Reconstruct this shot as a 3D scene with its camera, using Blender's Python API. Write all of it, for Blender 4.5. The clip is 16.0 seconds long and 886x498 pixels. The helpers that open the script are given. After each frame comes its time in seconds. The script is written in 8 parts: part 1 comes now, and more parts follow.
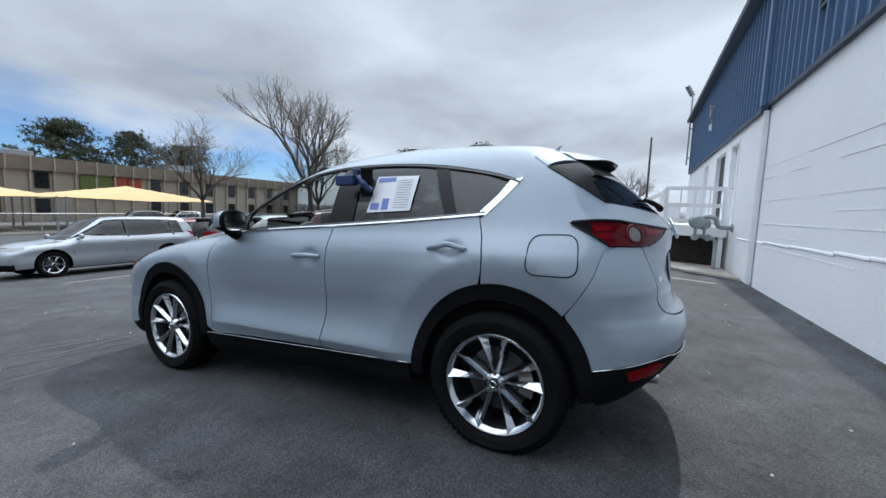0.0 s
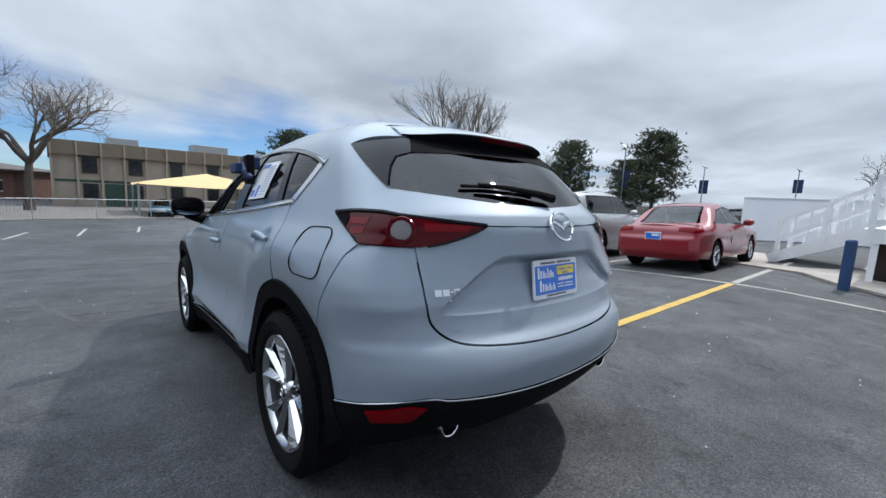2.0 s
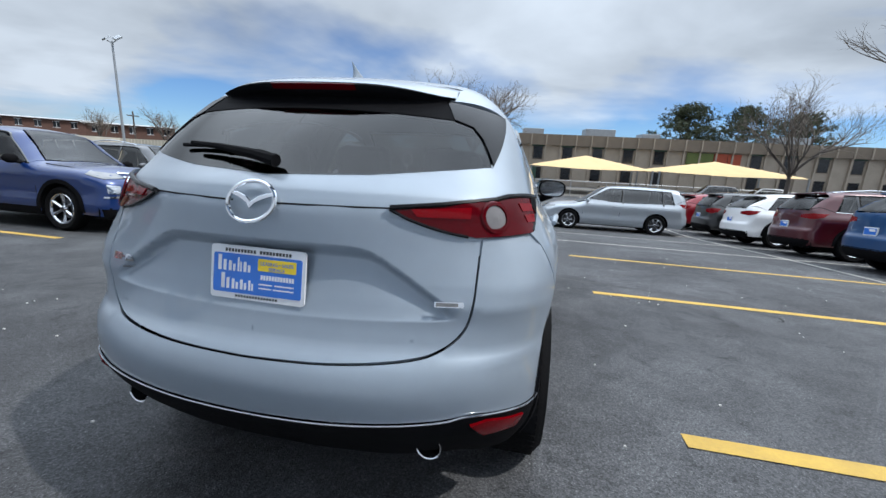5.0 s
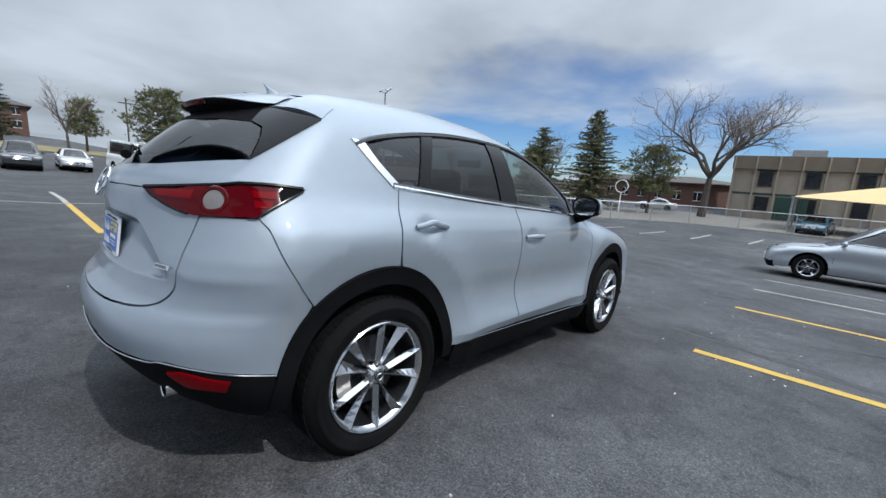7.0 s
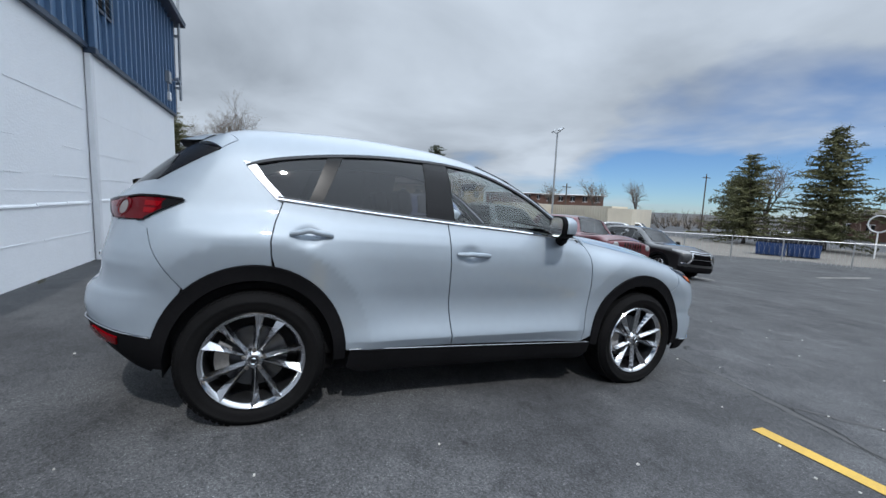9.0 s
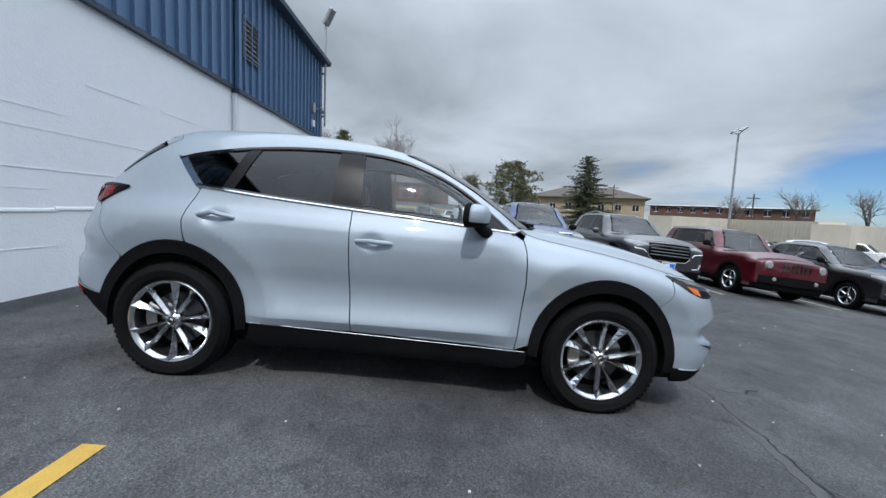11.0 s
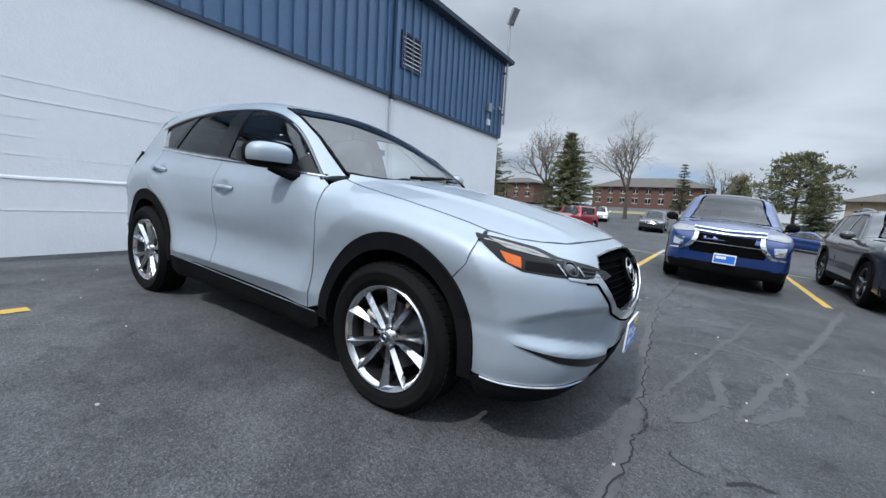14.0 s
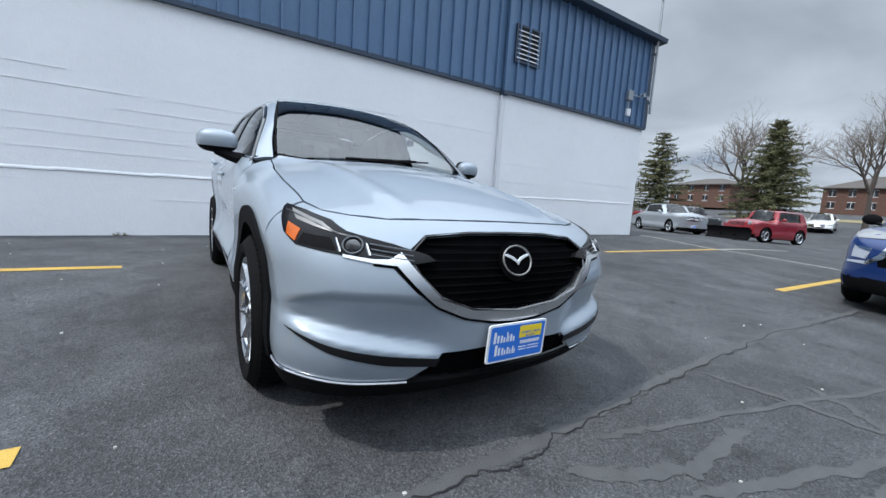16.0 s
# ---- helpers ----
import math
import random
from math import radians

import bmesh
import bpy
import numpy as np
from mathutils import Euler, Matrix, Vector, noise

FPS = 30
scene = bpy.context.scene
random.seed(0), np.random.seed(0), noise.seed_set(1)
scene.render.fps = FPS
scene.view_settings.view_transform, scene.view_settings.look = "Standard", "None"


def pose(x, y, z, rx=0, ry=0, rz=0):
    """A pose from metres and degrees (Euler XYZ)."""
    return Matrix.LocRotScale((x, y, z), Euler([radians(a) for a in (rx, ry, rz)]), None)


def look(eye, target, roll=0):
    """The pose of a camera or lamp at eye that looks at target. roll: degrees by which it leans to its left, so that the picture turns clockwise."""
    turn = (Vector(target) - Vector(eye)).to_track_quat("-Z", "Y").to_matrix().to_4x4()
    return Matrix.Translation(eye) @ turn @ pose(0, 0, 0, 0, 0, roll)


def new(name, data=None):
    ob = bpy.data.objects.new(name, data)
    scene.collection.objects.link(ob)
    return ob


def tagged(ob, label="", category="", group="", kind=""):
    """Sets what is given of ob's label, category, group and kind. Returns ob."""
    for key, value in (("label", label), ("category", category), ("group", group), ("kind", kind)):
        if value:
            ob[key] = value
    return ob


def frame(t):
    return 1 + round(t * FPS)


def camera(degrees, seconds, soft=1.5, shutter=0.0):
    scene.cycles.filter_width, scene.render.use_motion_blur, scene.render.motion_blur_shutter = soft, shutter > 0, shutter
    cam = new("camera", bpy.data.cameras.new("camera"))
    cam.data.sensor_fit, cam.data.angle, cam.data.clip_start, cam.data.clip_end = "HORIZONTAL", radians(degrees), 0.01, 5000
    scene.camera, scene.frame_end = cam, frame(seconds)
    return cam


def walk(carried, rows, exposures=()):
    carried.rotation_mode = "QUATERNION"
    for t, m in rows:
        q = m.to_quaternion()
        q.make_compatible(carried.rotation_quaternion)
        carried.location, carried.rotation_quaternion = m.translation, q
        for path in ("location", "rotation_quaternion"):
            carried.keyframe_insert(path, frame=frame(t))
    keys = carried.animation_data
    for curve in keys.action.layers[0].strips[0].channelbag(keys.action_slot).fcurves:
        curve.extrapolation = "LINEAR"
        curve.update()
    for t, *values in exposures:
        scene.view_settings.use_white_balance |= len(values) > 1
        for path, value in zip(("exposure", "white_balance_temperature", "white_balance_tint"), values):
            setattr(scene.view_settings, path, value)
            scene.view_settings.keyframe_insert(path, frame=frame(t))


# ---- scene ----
from mathutils import geometry

cam = camera(95.8, 16.0)
PATH = [
    (0, (-2.748, -1.92, 1.302), (-0.957, -1.053, 1.102), 2.2),
    (0.5, (-2.461, -2.208, 1.306), (-0.764, -1.168, 1.105), 2.4),
    (1, (-2.173, -2.518, 1.308), (-0.584, -1.321, 1.103), 2.5),
    (1.5, (-1.807, -2.8, 1.307), (-0.352, -1.445, 1.087), 2.5),
    (2, (-1.465, -3.06, 1.343), (-0.174, -1.555, 1.078), 2.8),
    (2.5, (-1.137, -3.194, 1.34), (-0.054, -1.543, 1.023), 3.0),
    (3, (-0.745, -3.218, 1.346), (0.078, -1.432, 0.983), 2.8),
    (3.5, (-0.362, -3.214, 1.358), (0.165, -1.33, 0.941), 3.1),
    (4, (0.017, -3.162, 1.388), (0.238, -1.224, 0.947), 3.1),
    (4.5, (0.396, -3.126, 1.373), (0.309, -1.178, 0.926), 2.9),
    (4.7, (0.541, -3.126, 1.387), (0.335, -1.188, 0.939), 2.9),
    (6.8, (2.048, -2.474, 1.354), (0.798, -0.962, 0.965), 3.4),
    (7, (2.189, -2.393, 1.359), (0.872, -0.937, 0.98), 3.5),
    (7.5, (2.482, -2.15, 1.382), (1.009, -0.844, 1.032), 3.6),
    (8, (2.697, -1.806, 1.411), (1.076, -0.69, 1.055), 3.9),
    (8.2, (2.786, -1.69, 1.376), (1.114, -0.641, 1.055), 3.5),
    (10.3, (3.362, -0.228, 1.255), (1.388, 0.024, 1.051), 2.1),
    (10.5, (3.348, -0.068, 1.24), (1.367, 0.119, 1.042), 2.3),
    (11, (3.326, 0.331, 1.184), (1.335, 0.344, 0.997), 2.4),
    (11.5, (3.256, 0.726, 1.149), (1.273, 0.549, 0.966), 2.5),
    (12, (3.096, 1.133, 1.099), (1.141, 0.754, 0.912), 2.6),
    (12.5, (2.969, 1.53, 1.084), (1.063, 0.955, 0.897), 2.7),
    (13, (2.752, 1.907, 1.027), (0.914, 1.144, 0.836), 2.8),
    (13.5, (2.552, 2.29, 0.981), (0.795, 1.354, 0.784), 3.1),
    (14, (2.292, 2.608, 0.934), (0.635, 1.508, 0.725), 3.3),
    (14.5, (1.997, 2.871, 0.918), (0.452, 1.62, 0.701), 3.4),
    (15, (1.74, 3.121, 0.938), (0.324, 1.727, 0.712), 3.5),
    (15.5, (1.444, 3.302, 0.91), (0.18, 1.769, 0.678), 3.7),
    (16, (1.142, 3.466, 0.882), (0.058, 1.802, 0.645), 3.8),
]
walk(cam, [(t, look(eye, target, roll)) for t, eye, target, roll in PATH],
     [(0.0, -0.03), (2.0, 0.0), (4.5, 0.11), (7.0, -0.06), (11.0, -0.09), (13.0, 0.04), (16.0, 0.09)])
SUN_EL, SUN_AZ = 53.0, -2.0   # azimuth from +x towards +y


def linear(r, g, b):
    return tuple((v / 255 / 12.92 if v < 11 else ((v / 255 + 0.055) / 1.055) ** 2.4) for v in (r, g, b)) + (1,)


# ---- world and sun ----
world = bpy.data.worlds.new("sky")
scene.world = world
world.use_nodes = True
wn, wl = world.node_tree.nodes, world.node_tree.links
wn.clear()


def wnode(kind, **kw):
    n = wn.new(kind)
    for k, v in kw.items():
        n.inputs[k].default_value = v
    return n


def wmath(op, a, b=None, clamp=False):
    n = wn.new("ShaderNodeMath")
    n.operation, n.use_clamp = op, clamp
    for i, v in enumerate((a, b)):
        if v is None:
            continue
        if isinstance(v, (int, float)):
            n.inputs[i].default_value = v
        else:
            wl.new(v, n.inputs[i])
    return n.outputs[0]


sky = wn.new("ShaderNodeTexSky")
sky.sky_type, sky.sun_disc = "NISHITA", False
sky.sun_elevation, sky.sun_rotation = radians(SUN_EL), radians(90 - SUN_AZ)
sky.altitude, sky.air_density, sky.dust_density, sky.ozone_density = 1600, 1.0, 0.4, 2.0
tc = wn.new("ShaderNodeTexCoord")
sep = wn.new("ShaderNodeSeparateXYZ")
wl.new(tc.outputs["Generated"], sep.inputs[0])
up = wmath("MAXIMUM", sep.outputs[2], 0.0)
den = wmath("ADD", up, 0.16)
comb = wn.new("ShaderNodeCombineXYZ")
wl.new(wmath("DIVIDE", sep.outputs[0], den), comb.inputs[0])
wl.new(wmath("DIVIDE", sep.outputs[1], den), comb.inputs[1])
big = wnode("ShaderNodeTexNoise", Scale=0.42, Detail=5.0, Roughness=0.5, Distortion=0.4)
wl.new(comb.outputs[0], big.inputs["Vector"])
fine = wnode("ShaderNodeTexNoise", Scale=0.75, Detail=6.0, Roughness=0.5, Distortion=0.3)
wl.new(comb.outputs[0], fine.inputs["Vector"])
# cloud cover thins out low towards +y, where the blue shows, and closes at the horizon
toward = wmath("MAXIMUM", wmath("ADD", wmath("MULTIPLY", sep.outputs[0], -0.3), wmath("MULTIPLY", sep.outputs[1], 0.95)), 0.0)
lean = wmath("ADD", 0.10, wmath("MULTIPLY", wmath("MULTIPLY", toward, -0.46), wmath("SUBTRACT", 1.0, wmath("MULTIPLY", up, 2.7), True)))
low = wmath("MULTIPLY", wmath("SUBTRACT", 1.0, wmath("MULTIPLY", up, 14.0), True), 0.16)
cover = wmath("ADD", wmath("ADD", wmath("ADD", big.outputs["Fac"], lean), low), wmath("MULTIPLY", fine.outputs["Fac"], 0.35))
ramp = wn.new("ShaderNodeValToRGB")
ramp.color_ramp.elements[0].position, ramp.color_ramp.elements[1].position = 0.45, 0.61
wl.new(cover, ramp.inputs[0])
shade = wn.new("ShaderNodeValToRGB")
shade.color_ramp.elements[0].position, shade.color_ramp.elements[1].position = 0.30, 0.66
shade.color_ramp.elements[0].color, shade.color_ramp.elements[1].color = (0.355, 0.413, 0.490, 1), (0.725, 0.825, 0.95, 1)
wl.new(fine.outputs["Fac"], shade.inputs[0])
skyc = wn.new("ShaderNodeMix")
skyc.data_type, skyc.blend_type = "RGBA", "MULTIPLY"
skyc.inputs[0].default_value = 1.0
wl.new(sky.outputs[0], skyc.inputs[6])
skyc.inputs[7].default_value = (0.066, 0.090, 0.120, 1)
mixc = wn.new("ShaderNodeMix")
mixc.data_type = "RGBA"
wl.new(ramp.outputs[0], mixc.inputs[0])
wl.new(skyc.outputs[2], mixc.inputs[6])
wl.new(shade.outputs[0], mixc.inputs[7])
# thicker light towards the zenith, as under high cloud
gain = wmath("ADD", 1.04, wmath("MULTIPLY", wmath("MULTIPLY", wmath("SUBTRACT", up, 0.44), 2.6, True), wmath("ADD", 2.5, wmath("MULTIPLY", sep.outputs[1], 2.0))))
bg = wn.new("ShaderNodeBackground")
wl.new(mixc.outputs[2], bg.inputs[0])
wl.new(wmath("MULTIPLY", gain, wmath("SUBTRACT", 1.0, wmath("MULTIPLY", wmath("MAXIMUM", wmath("MULTIPLY", sep.outputs[0], -1.0), 0.0), wmath("MULTIPLY", wmath("SUBTRACT", 1.0, up), 0.22)))), bg.inputs[1])
wout = wn.new("ShaderNodeOutputWorld")
wl.new(bg.outputs[0], wout.inputs[0])

sun = new("sun", bpy.data.lights.new("sun", "SUN"))
sun.data.energy, sun.data.angle, sun.data.color = 2.45, radians(1.0), (1.0, 0.985, 0.96)
ce, se = math.cos(radians(SUN_EL)), math.sin(radians(SUN_EL))
sun.matrix_world = look((60 * ce * math.cos(radians(SUN_AZ)), 60 * ce * math.sin(radians(SUN_AZ)), 60 * se), (0, 0, 0))


# ---- materials ----
def nodes_of(name):
    m = bpy.data.materials.new(name)
    m.use_nodes = True
    return m, m.node_tree.nodes, m.node_tree.links, m.node_tree.nodes["Principled BSDF"]


def pbr(name, col, rough=0.6, metal=0.0, var=0.12, vscale=2.0, bump=0.0, bscale=80.0, coat=0.0, rvar=0.08, col2=None, rnd=0.0, stretch=(1, 1, 1), spec=0.5):
    """Base colour broken by two sizes of noise, with fine relief."""
    m, n, l, p = nodes_of(name)
    t = n.new("ShaderNodeTexCoord")
    mp = n.new("ShaderNodeMapping")
    mp.inputs["Scale"].default_value = stretch
    l.new(t.outputs["Object"], mp.inputs[0])
    a, b = n.new("ShaderNodeTexNoise"), n.new("ShaderNodeTexNoise")
    a.inputs["Scale"].default_value, a.inputs["Detail"].default_value = vscale, 5
    b.inputs["Scale"].default_value, b.inputs["Detail"].default_value = vscale * 13, 4
    add = n.new("ShaderNodeMath")
    add.operation = "MULTIPLY_ADD"
    l.new(mp.outputs[0], a.inputs["Vector"])
    l.new(mp.outputs[0], b.inputs["Vector"])
    l.new(b.outputs["Fac"], add.inputs[0])
    add.inputs[1].default_value = 0.5
    l.new(a.outputs["Fac"], add.inputs[2])
    mr = n.new("ShaderNodeMapRange")
    mr.inputs["From Min"].default_value, mr.inputs["From Max"].default_value = 0.45, 1.05
    l.new(add.outputs[0], mr.inputs["Value"])
    fac = mr.outputs[0]
    if rnd:
        oi = n.new("ShaderNodeObjectInfo")
        ra = n.new("ShaderNodeMath")
        ra.operation = "MULTIPLY_ADD"
        l.new(oi.outputs["Random"], ra.inputs[0])
        ra.inputs[1].default_value = rnd
        l.new(fac, ra.inputs[2])
        fac = ra.outputs[0]
    mix = n.new("ShaderNodeMix")
    mix.data_type = "RGBA"
    lo = col2 or tuple(c * (1 - var) for c in col[:3])
    hi = tuple(min(1, c * (1 + (0 if col2 else var))) for c in col[:3])
    mix.inputs[6].default_value, mix.inputs[7].default_value = (*lo[:3], 1), (*hi, 1)
    l.new(fac, mix.inputs[0])
    l.new(mix.outputs[2], p.inputs["Base Color"])
    rr = n.new("ShaderNodeMapRange")
    rr.inputs["To Min"].default_value, rr.inputs["To Max"].default_value = max(0.02, rough - rvar), min(1, rough + rvar)
    l.new(a.outputs["Fac"], rr.inputs["Value"])
    l.new(rr.outputs[0], p.inputs["Roughness"])
    p.inputs["Metallic"].default_value, p.inputs["Coat Weight"].default_value = metal, coat
    p.inputs["Coat Roughness"].default_value, p.inputs["Specular IOR Level"].default_value = 0.03, spec
    if bump:
        c, bu = n.new("ShaderNodeTexNoise"), n.new("ShaderNodeBump")
        c.inputs["Scale"].default_value, c.inputs["Detail"].default_value = bscale, 4
        l.new(mp.outputs[0], c.inputs["Vector"])
        bu.inputs["Strength"].default_value, bu.inputs["Distance"].default_value = bump, 0.01
        l.new(c.outputs["Fac"], bu.inputs["Height"])
        l.new(bu.outputs[0], p.inputs["Normal"])
    return m


def glass(name, tint, ior=1.45):
    """A tinted pane: what lies behind shows through, and the sky is mirrored on it."""
    m, n, l, p = nodes_of(name)
    n.remove(p)
    tr, gl, fr, mx = (n.new("ShaderNode" + k) for k in ("BsdfTransparent", "BsdfGlossy", "LayerWeight", "MixShader"))
    tr.inputs[0].default_value = (*tint, 1)
    gl.inputs["Roughness"].default_value = 0.015
    fr.inputs[0].default_value = 0.5
    low = ((ior - 1) / (ior + 1)) ** 2
    pw, ma = n.new("ShaderNodeMath"), n.new("ShaderNodeMath")
    pw.operation, ma.operation = "POWER", "MULTIPLY_ADD"
    l.new(fr.outputs["Facing"], pw.inputs[0])
    pw.inputs[1].default_value = 5.0
    l.new(pw.outputs[0], ma.inputs[0])
    ma.inputs[1].default_value, ma.inputs[2].default_value = 1 - low, low
    l.new(ma.outputs[0], mx.inputs[0])
    l.new(tr.outputs[0], mx.inputs[1])
    l.new(gl.outputs[0], mx.inputs[2])
    l.new(mx.outputs[0], n["Material Output"].inputs[0])
    return m


def car_paint(name, col, metal=0.55, rough=0.34, flake=True, coat=0.85):
    """Metallic flake paint under a clear coat, with faint dust."""
    m = pbr(name, col, rough, metal, var=0.05, vscale=1.2, coat=coat, rvar=0.04)
    if flake:
        n, l = m.node_tree.nodes, m.node_tree.links
        v, bu, t = n.new("ShaderNodeTexVoronoi"), n.new("ShaderNodeBump"), n.new("ShaderNodeTexCoord")
        v.inputs["Scale"].default_value = 900
        l.new(t.outputs["Object"], v.inputs["Vector"])
        bu.inputs["Strength"].default_value, bu.inputs["Distance"].default_value = 0.05, 0.001
        l.new(v.outputs["Color"], bu.inputs["Height"])
        l.new(bu.outputs[0], n["Principled BSDF"].inputs["Normal"])
    return m


def lens(name, col, rough=0.08):
    m = pbr(name, col, rough, 0.0, var=0.2, vscale=9, spec=0.2, rvar=0.03)
    return m


SILVER = car_paint("silver_blue_paint", (0.288, 0.338, 0.392), 0.30, 0.52)
BLACKPL = pbr("black_plastic", (0.008, 0.008, 0.009), 0.65, spec=0.03, var=0.25, vscale=4, bump=0.15, bscale=400)
GLOSSBLK = pbr("gloss_black", (0.006, 0.006, 0.007), 0.08, coat=1.0, rvar=0.03)
RUBBER = pbr("tyre_rubber", (0.008, 0.008, 0.0085), 0.75, spec=0.06, var=0.3, vscale=6, bump=0.2, bscale=160)
CHROME = pbr("bright_chrome", (0.82, 0.83, 0.85), 0.09, 1.0, var=0.04, rvar=0.04)
SATIN = pbr("machined_alloy", (0.60, 0.61, 0.63), 0.17, 1.0, var=0.1, vscale=8)
DARKALLOY = pbr("dark_alloy", (0.10, 0.104, 0.112), 0.34, 0.9, var=0.15, vscale=8)
STEEL = pbr("worn_steel", (0.3, 0.29, 0.28), 0.42, 1.0, var=0.3, vscale=7)
GRILLEB = pbr("grille_black", (0.004, 0.004, 0.0045), 0.8, spec=0.0, var=0.3, vscale=9)
LAMPDK = pbr("lamp_housing", (0.008, 0.008, 0.009), 0.16, coat=0.12, spec=0.12, var=0.3, vscale=9, rvar=0.04)
FINGREY = pbr("satin_black_trim", (0.009, 0.009, 0.010), 0.24, spec=0.22, var=0.2, vscale=5)
DARKIN = pbr("dark_interior", (0.014, 0.014, 0.015), 0.85, spec=0.05, var=0.3, vscale=5, bump=0.1, bscale=200)
SEATMAT = pbr("black_leather", (0.03, 0.029, 0.03), 0.5, var=0.2, vscale=6, bump=0.2, bscale=120)
REDLENS = lens("red_lens", (0.17, 0.0012, 0.004))
DKREDLENS = lens("dark_red_lens", (0.075, 0.0008, 0.003))
AMBER = lens("amber_lens", (0.45, 0.10, 0.02))
CLEARLENS = lens("clear_lens", (0.26, 0.27, 0.28), 0.12)
PRIVACY = glass("privacy_glass", (0.10, 0.10, 0.105), 1.70)
CLEARG = glass("clear_glass", (0.76, 0.80, 0.78), 1.75)
SCREENG = glass("windscreen_glass", (0.62, 0.66, 0.64), 2.3)
WHITEPT = pbr("white_plastic", (0.75, 0.76, 0.78), 0.4, var=0.06)
BLUEPT = pbr("plate_blue", (0.02, 0.16, 0.62), 0.35, var=0.1, coat=0.3)
NAVY = pbr("navy_plastic", (0.012, 0.03, 0.10), 0.45, var=0.2)
GREY_INK = pbr("grey_ink", (0.3, 0.31, 0.34), 0.7)
YELPT = pbr("plate_yellow", (0.85, 0.62, 0.03), 0.4, var=0.08)


# ---- mesh helpers ----
class Mesh:
    """Vertices and faces gathered for one part."""

    def __init__(self):
        self.v, self.f = [], []

    def add(self, v, f):
        k = len(self.v)
        self.v += [tuple(map(float, p)) for p in v]
        self.f += [tuple(int(i) + k for i in q) for q in f]
        return self

    def box(self, lo, hi, m=None):
        (a, b, c), (d, e, g) = lo, hi
        v = [(x, y, z) for z in (c, g) for y in (b, e) for x in (a, d)]
        if m is not None:
            v = [m @ Vector(p) for p in v]
        return self.add(v, [(0, 2, 3, 1), (4, 5, 7, 6), (0, 1, 5, 4), (2, 6, 7, 3), (0, 4, 6, 2), (1, 3, 7, 5)])

    def bar(self, a, b, w, h=None, up=(0, 0, 1)):
        """A bar of section w by h from a to b."""
        a, b = Vector(a), Vector(b)
        d = (b - a).normalized()
        s = d.cross(Vector(up))
        s = s.normalized() if s.length > 1e-4 else Vector((1, 0, 0))
        u, h = s.cross(d), h or w
        v = [p + s * (i * w / 2) + u * (j * h / 2) for p in (a, b) for i, j in ((-1, -1), (1, -1), (1, 1), (-1, 1))]
        return self.add(v, [(3, 2, 1, 0), (4, 5, 6, 7), (0, 1, 5, 4), (1, 2, 6, 5), (2, 3, 7, 6), (3, 0, 4, 7)])

    def tube(self, pts, r, n=8, closed=False, caps=True):
        """A round tube along points; r one radius or one for each point."""
        P = [Vector(p) for p in pts]
        k = len(P)
        rs = [r] * k if isinstance(r, (int, float)) else list(r)
        ref, v, f = None, [], []
        for i in range(k):
            d = (P[(i + 1) % k] - P[i - 1]) if closed else (P[min(i + 1, k - 1)] - P[max(i - 1, 0)])
            d = d.normalized() if d.length > 1e-9 else Vector((0, 0, 1))
            if ref is None:
                ref = Vector((0, 0, 1)) if abs(d.z) < 0.9 else Vector((1, 0, 0))
            s = d.cross(ref)
            s = s.normalized() if s.length > 1e-6 else d.orthogonal().normalized()
            u = s.cross(d)
            ref = u
            v += [P[i] + (s * math.cos(q) + u * math.sin(q)) * rs[i] for q in (2 * math.pi * j / n for j in range(n))]
        for i in range(k if closed else k - 1):
            e = (i + 1) % k
            f += [(i * n + j, i * n + (j + 1) % n, e * n + (j + 1) % n, e * n + j) for j in range(n)]
        if caps and not closed:
            f += [tuple(range(n - 1, -1, -1)), tuple((k - 1) * n + j for j in range(n))]
        return self.add(v, f)

    def lathe(self, prof, n=48, axis="x", at=(0, 0, 0), caps=False):
        """Turns (radius, along) pairs about an axis."""
        v, f, k = [], [], len(prof)
        for j in range(n):
            c, s = math.cos(2 * math.pi * j / n), math.sin(2 * math.pi * j / n)
            for r, h in prof:
                q = {"x": (h, r * c, r * s), "y": (r * c, h, r * s), "z": (r * c, r * s, h)}[axis]
                v.append((q[0] + at[0], q[1] + at[1], q[2] + at[2]))
        for j in range(n):
            e = (j + 1) % n
            f += [(j * k + i, j * k + i + 1, e * k + i + 1, e * k + i) for i in range(k - 1)]
        if caps:
            f += [tuple(j * k for j in range(n)), tuple(j * k + k - 1 for j in range(n - 1, -1, -1))]
        return self.add(v, f)

    def sheet(self, fn, nu, nv, flip=False):
        """A grid of fn(u, v), u and v from 0 to 1."""
        v = [fn(i / nu, j / nv) for i in range(nu + 1) for j in range(nv + 1)]
        f = [(i * (nv + 1) + j, (i + 1) * (nv + 1) + j, (i + 1) * (nv + 1) + j + 1, i * (nv + 1) + j + 1) for i in range(nu) for j in range(nv)]
        return self.add(v, [q[::-1] for q in f] if flip else f)

    def prism(self, poly, fn, depth):
        """A flat outline, put in space by fn(a, b, h), from h = 0 to depth."""
        n = len(poly)
        v = [fn(a, b, 0) for a, b in poly] + [fn(a, b, depth) for a, b in poly]
        return self.add(v, [tuple(range(n - 1, -1, -1)), tuple(range(n, 2 * n))] + [(i, (i + 1) % n, n + (i + 1) % n, n + i) for i in range(n)])


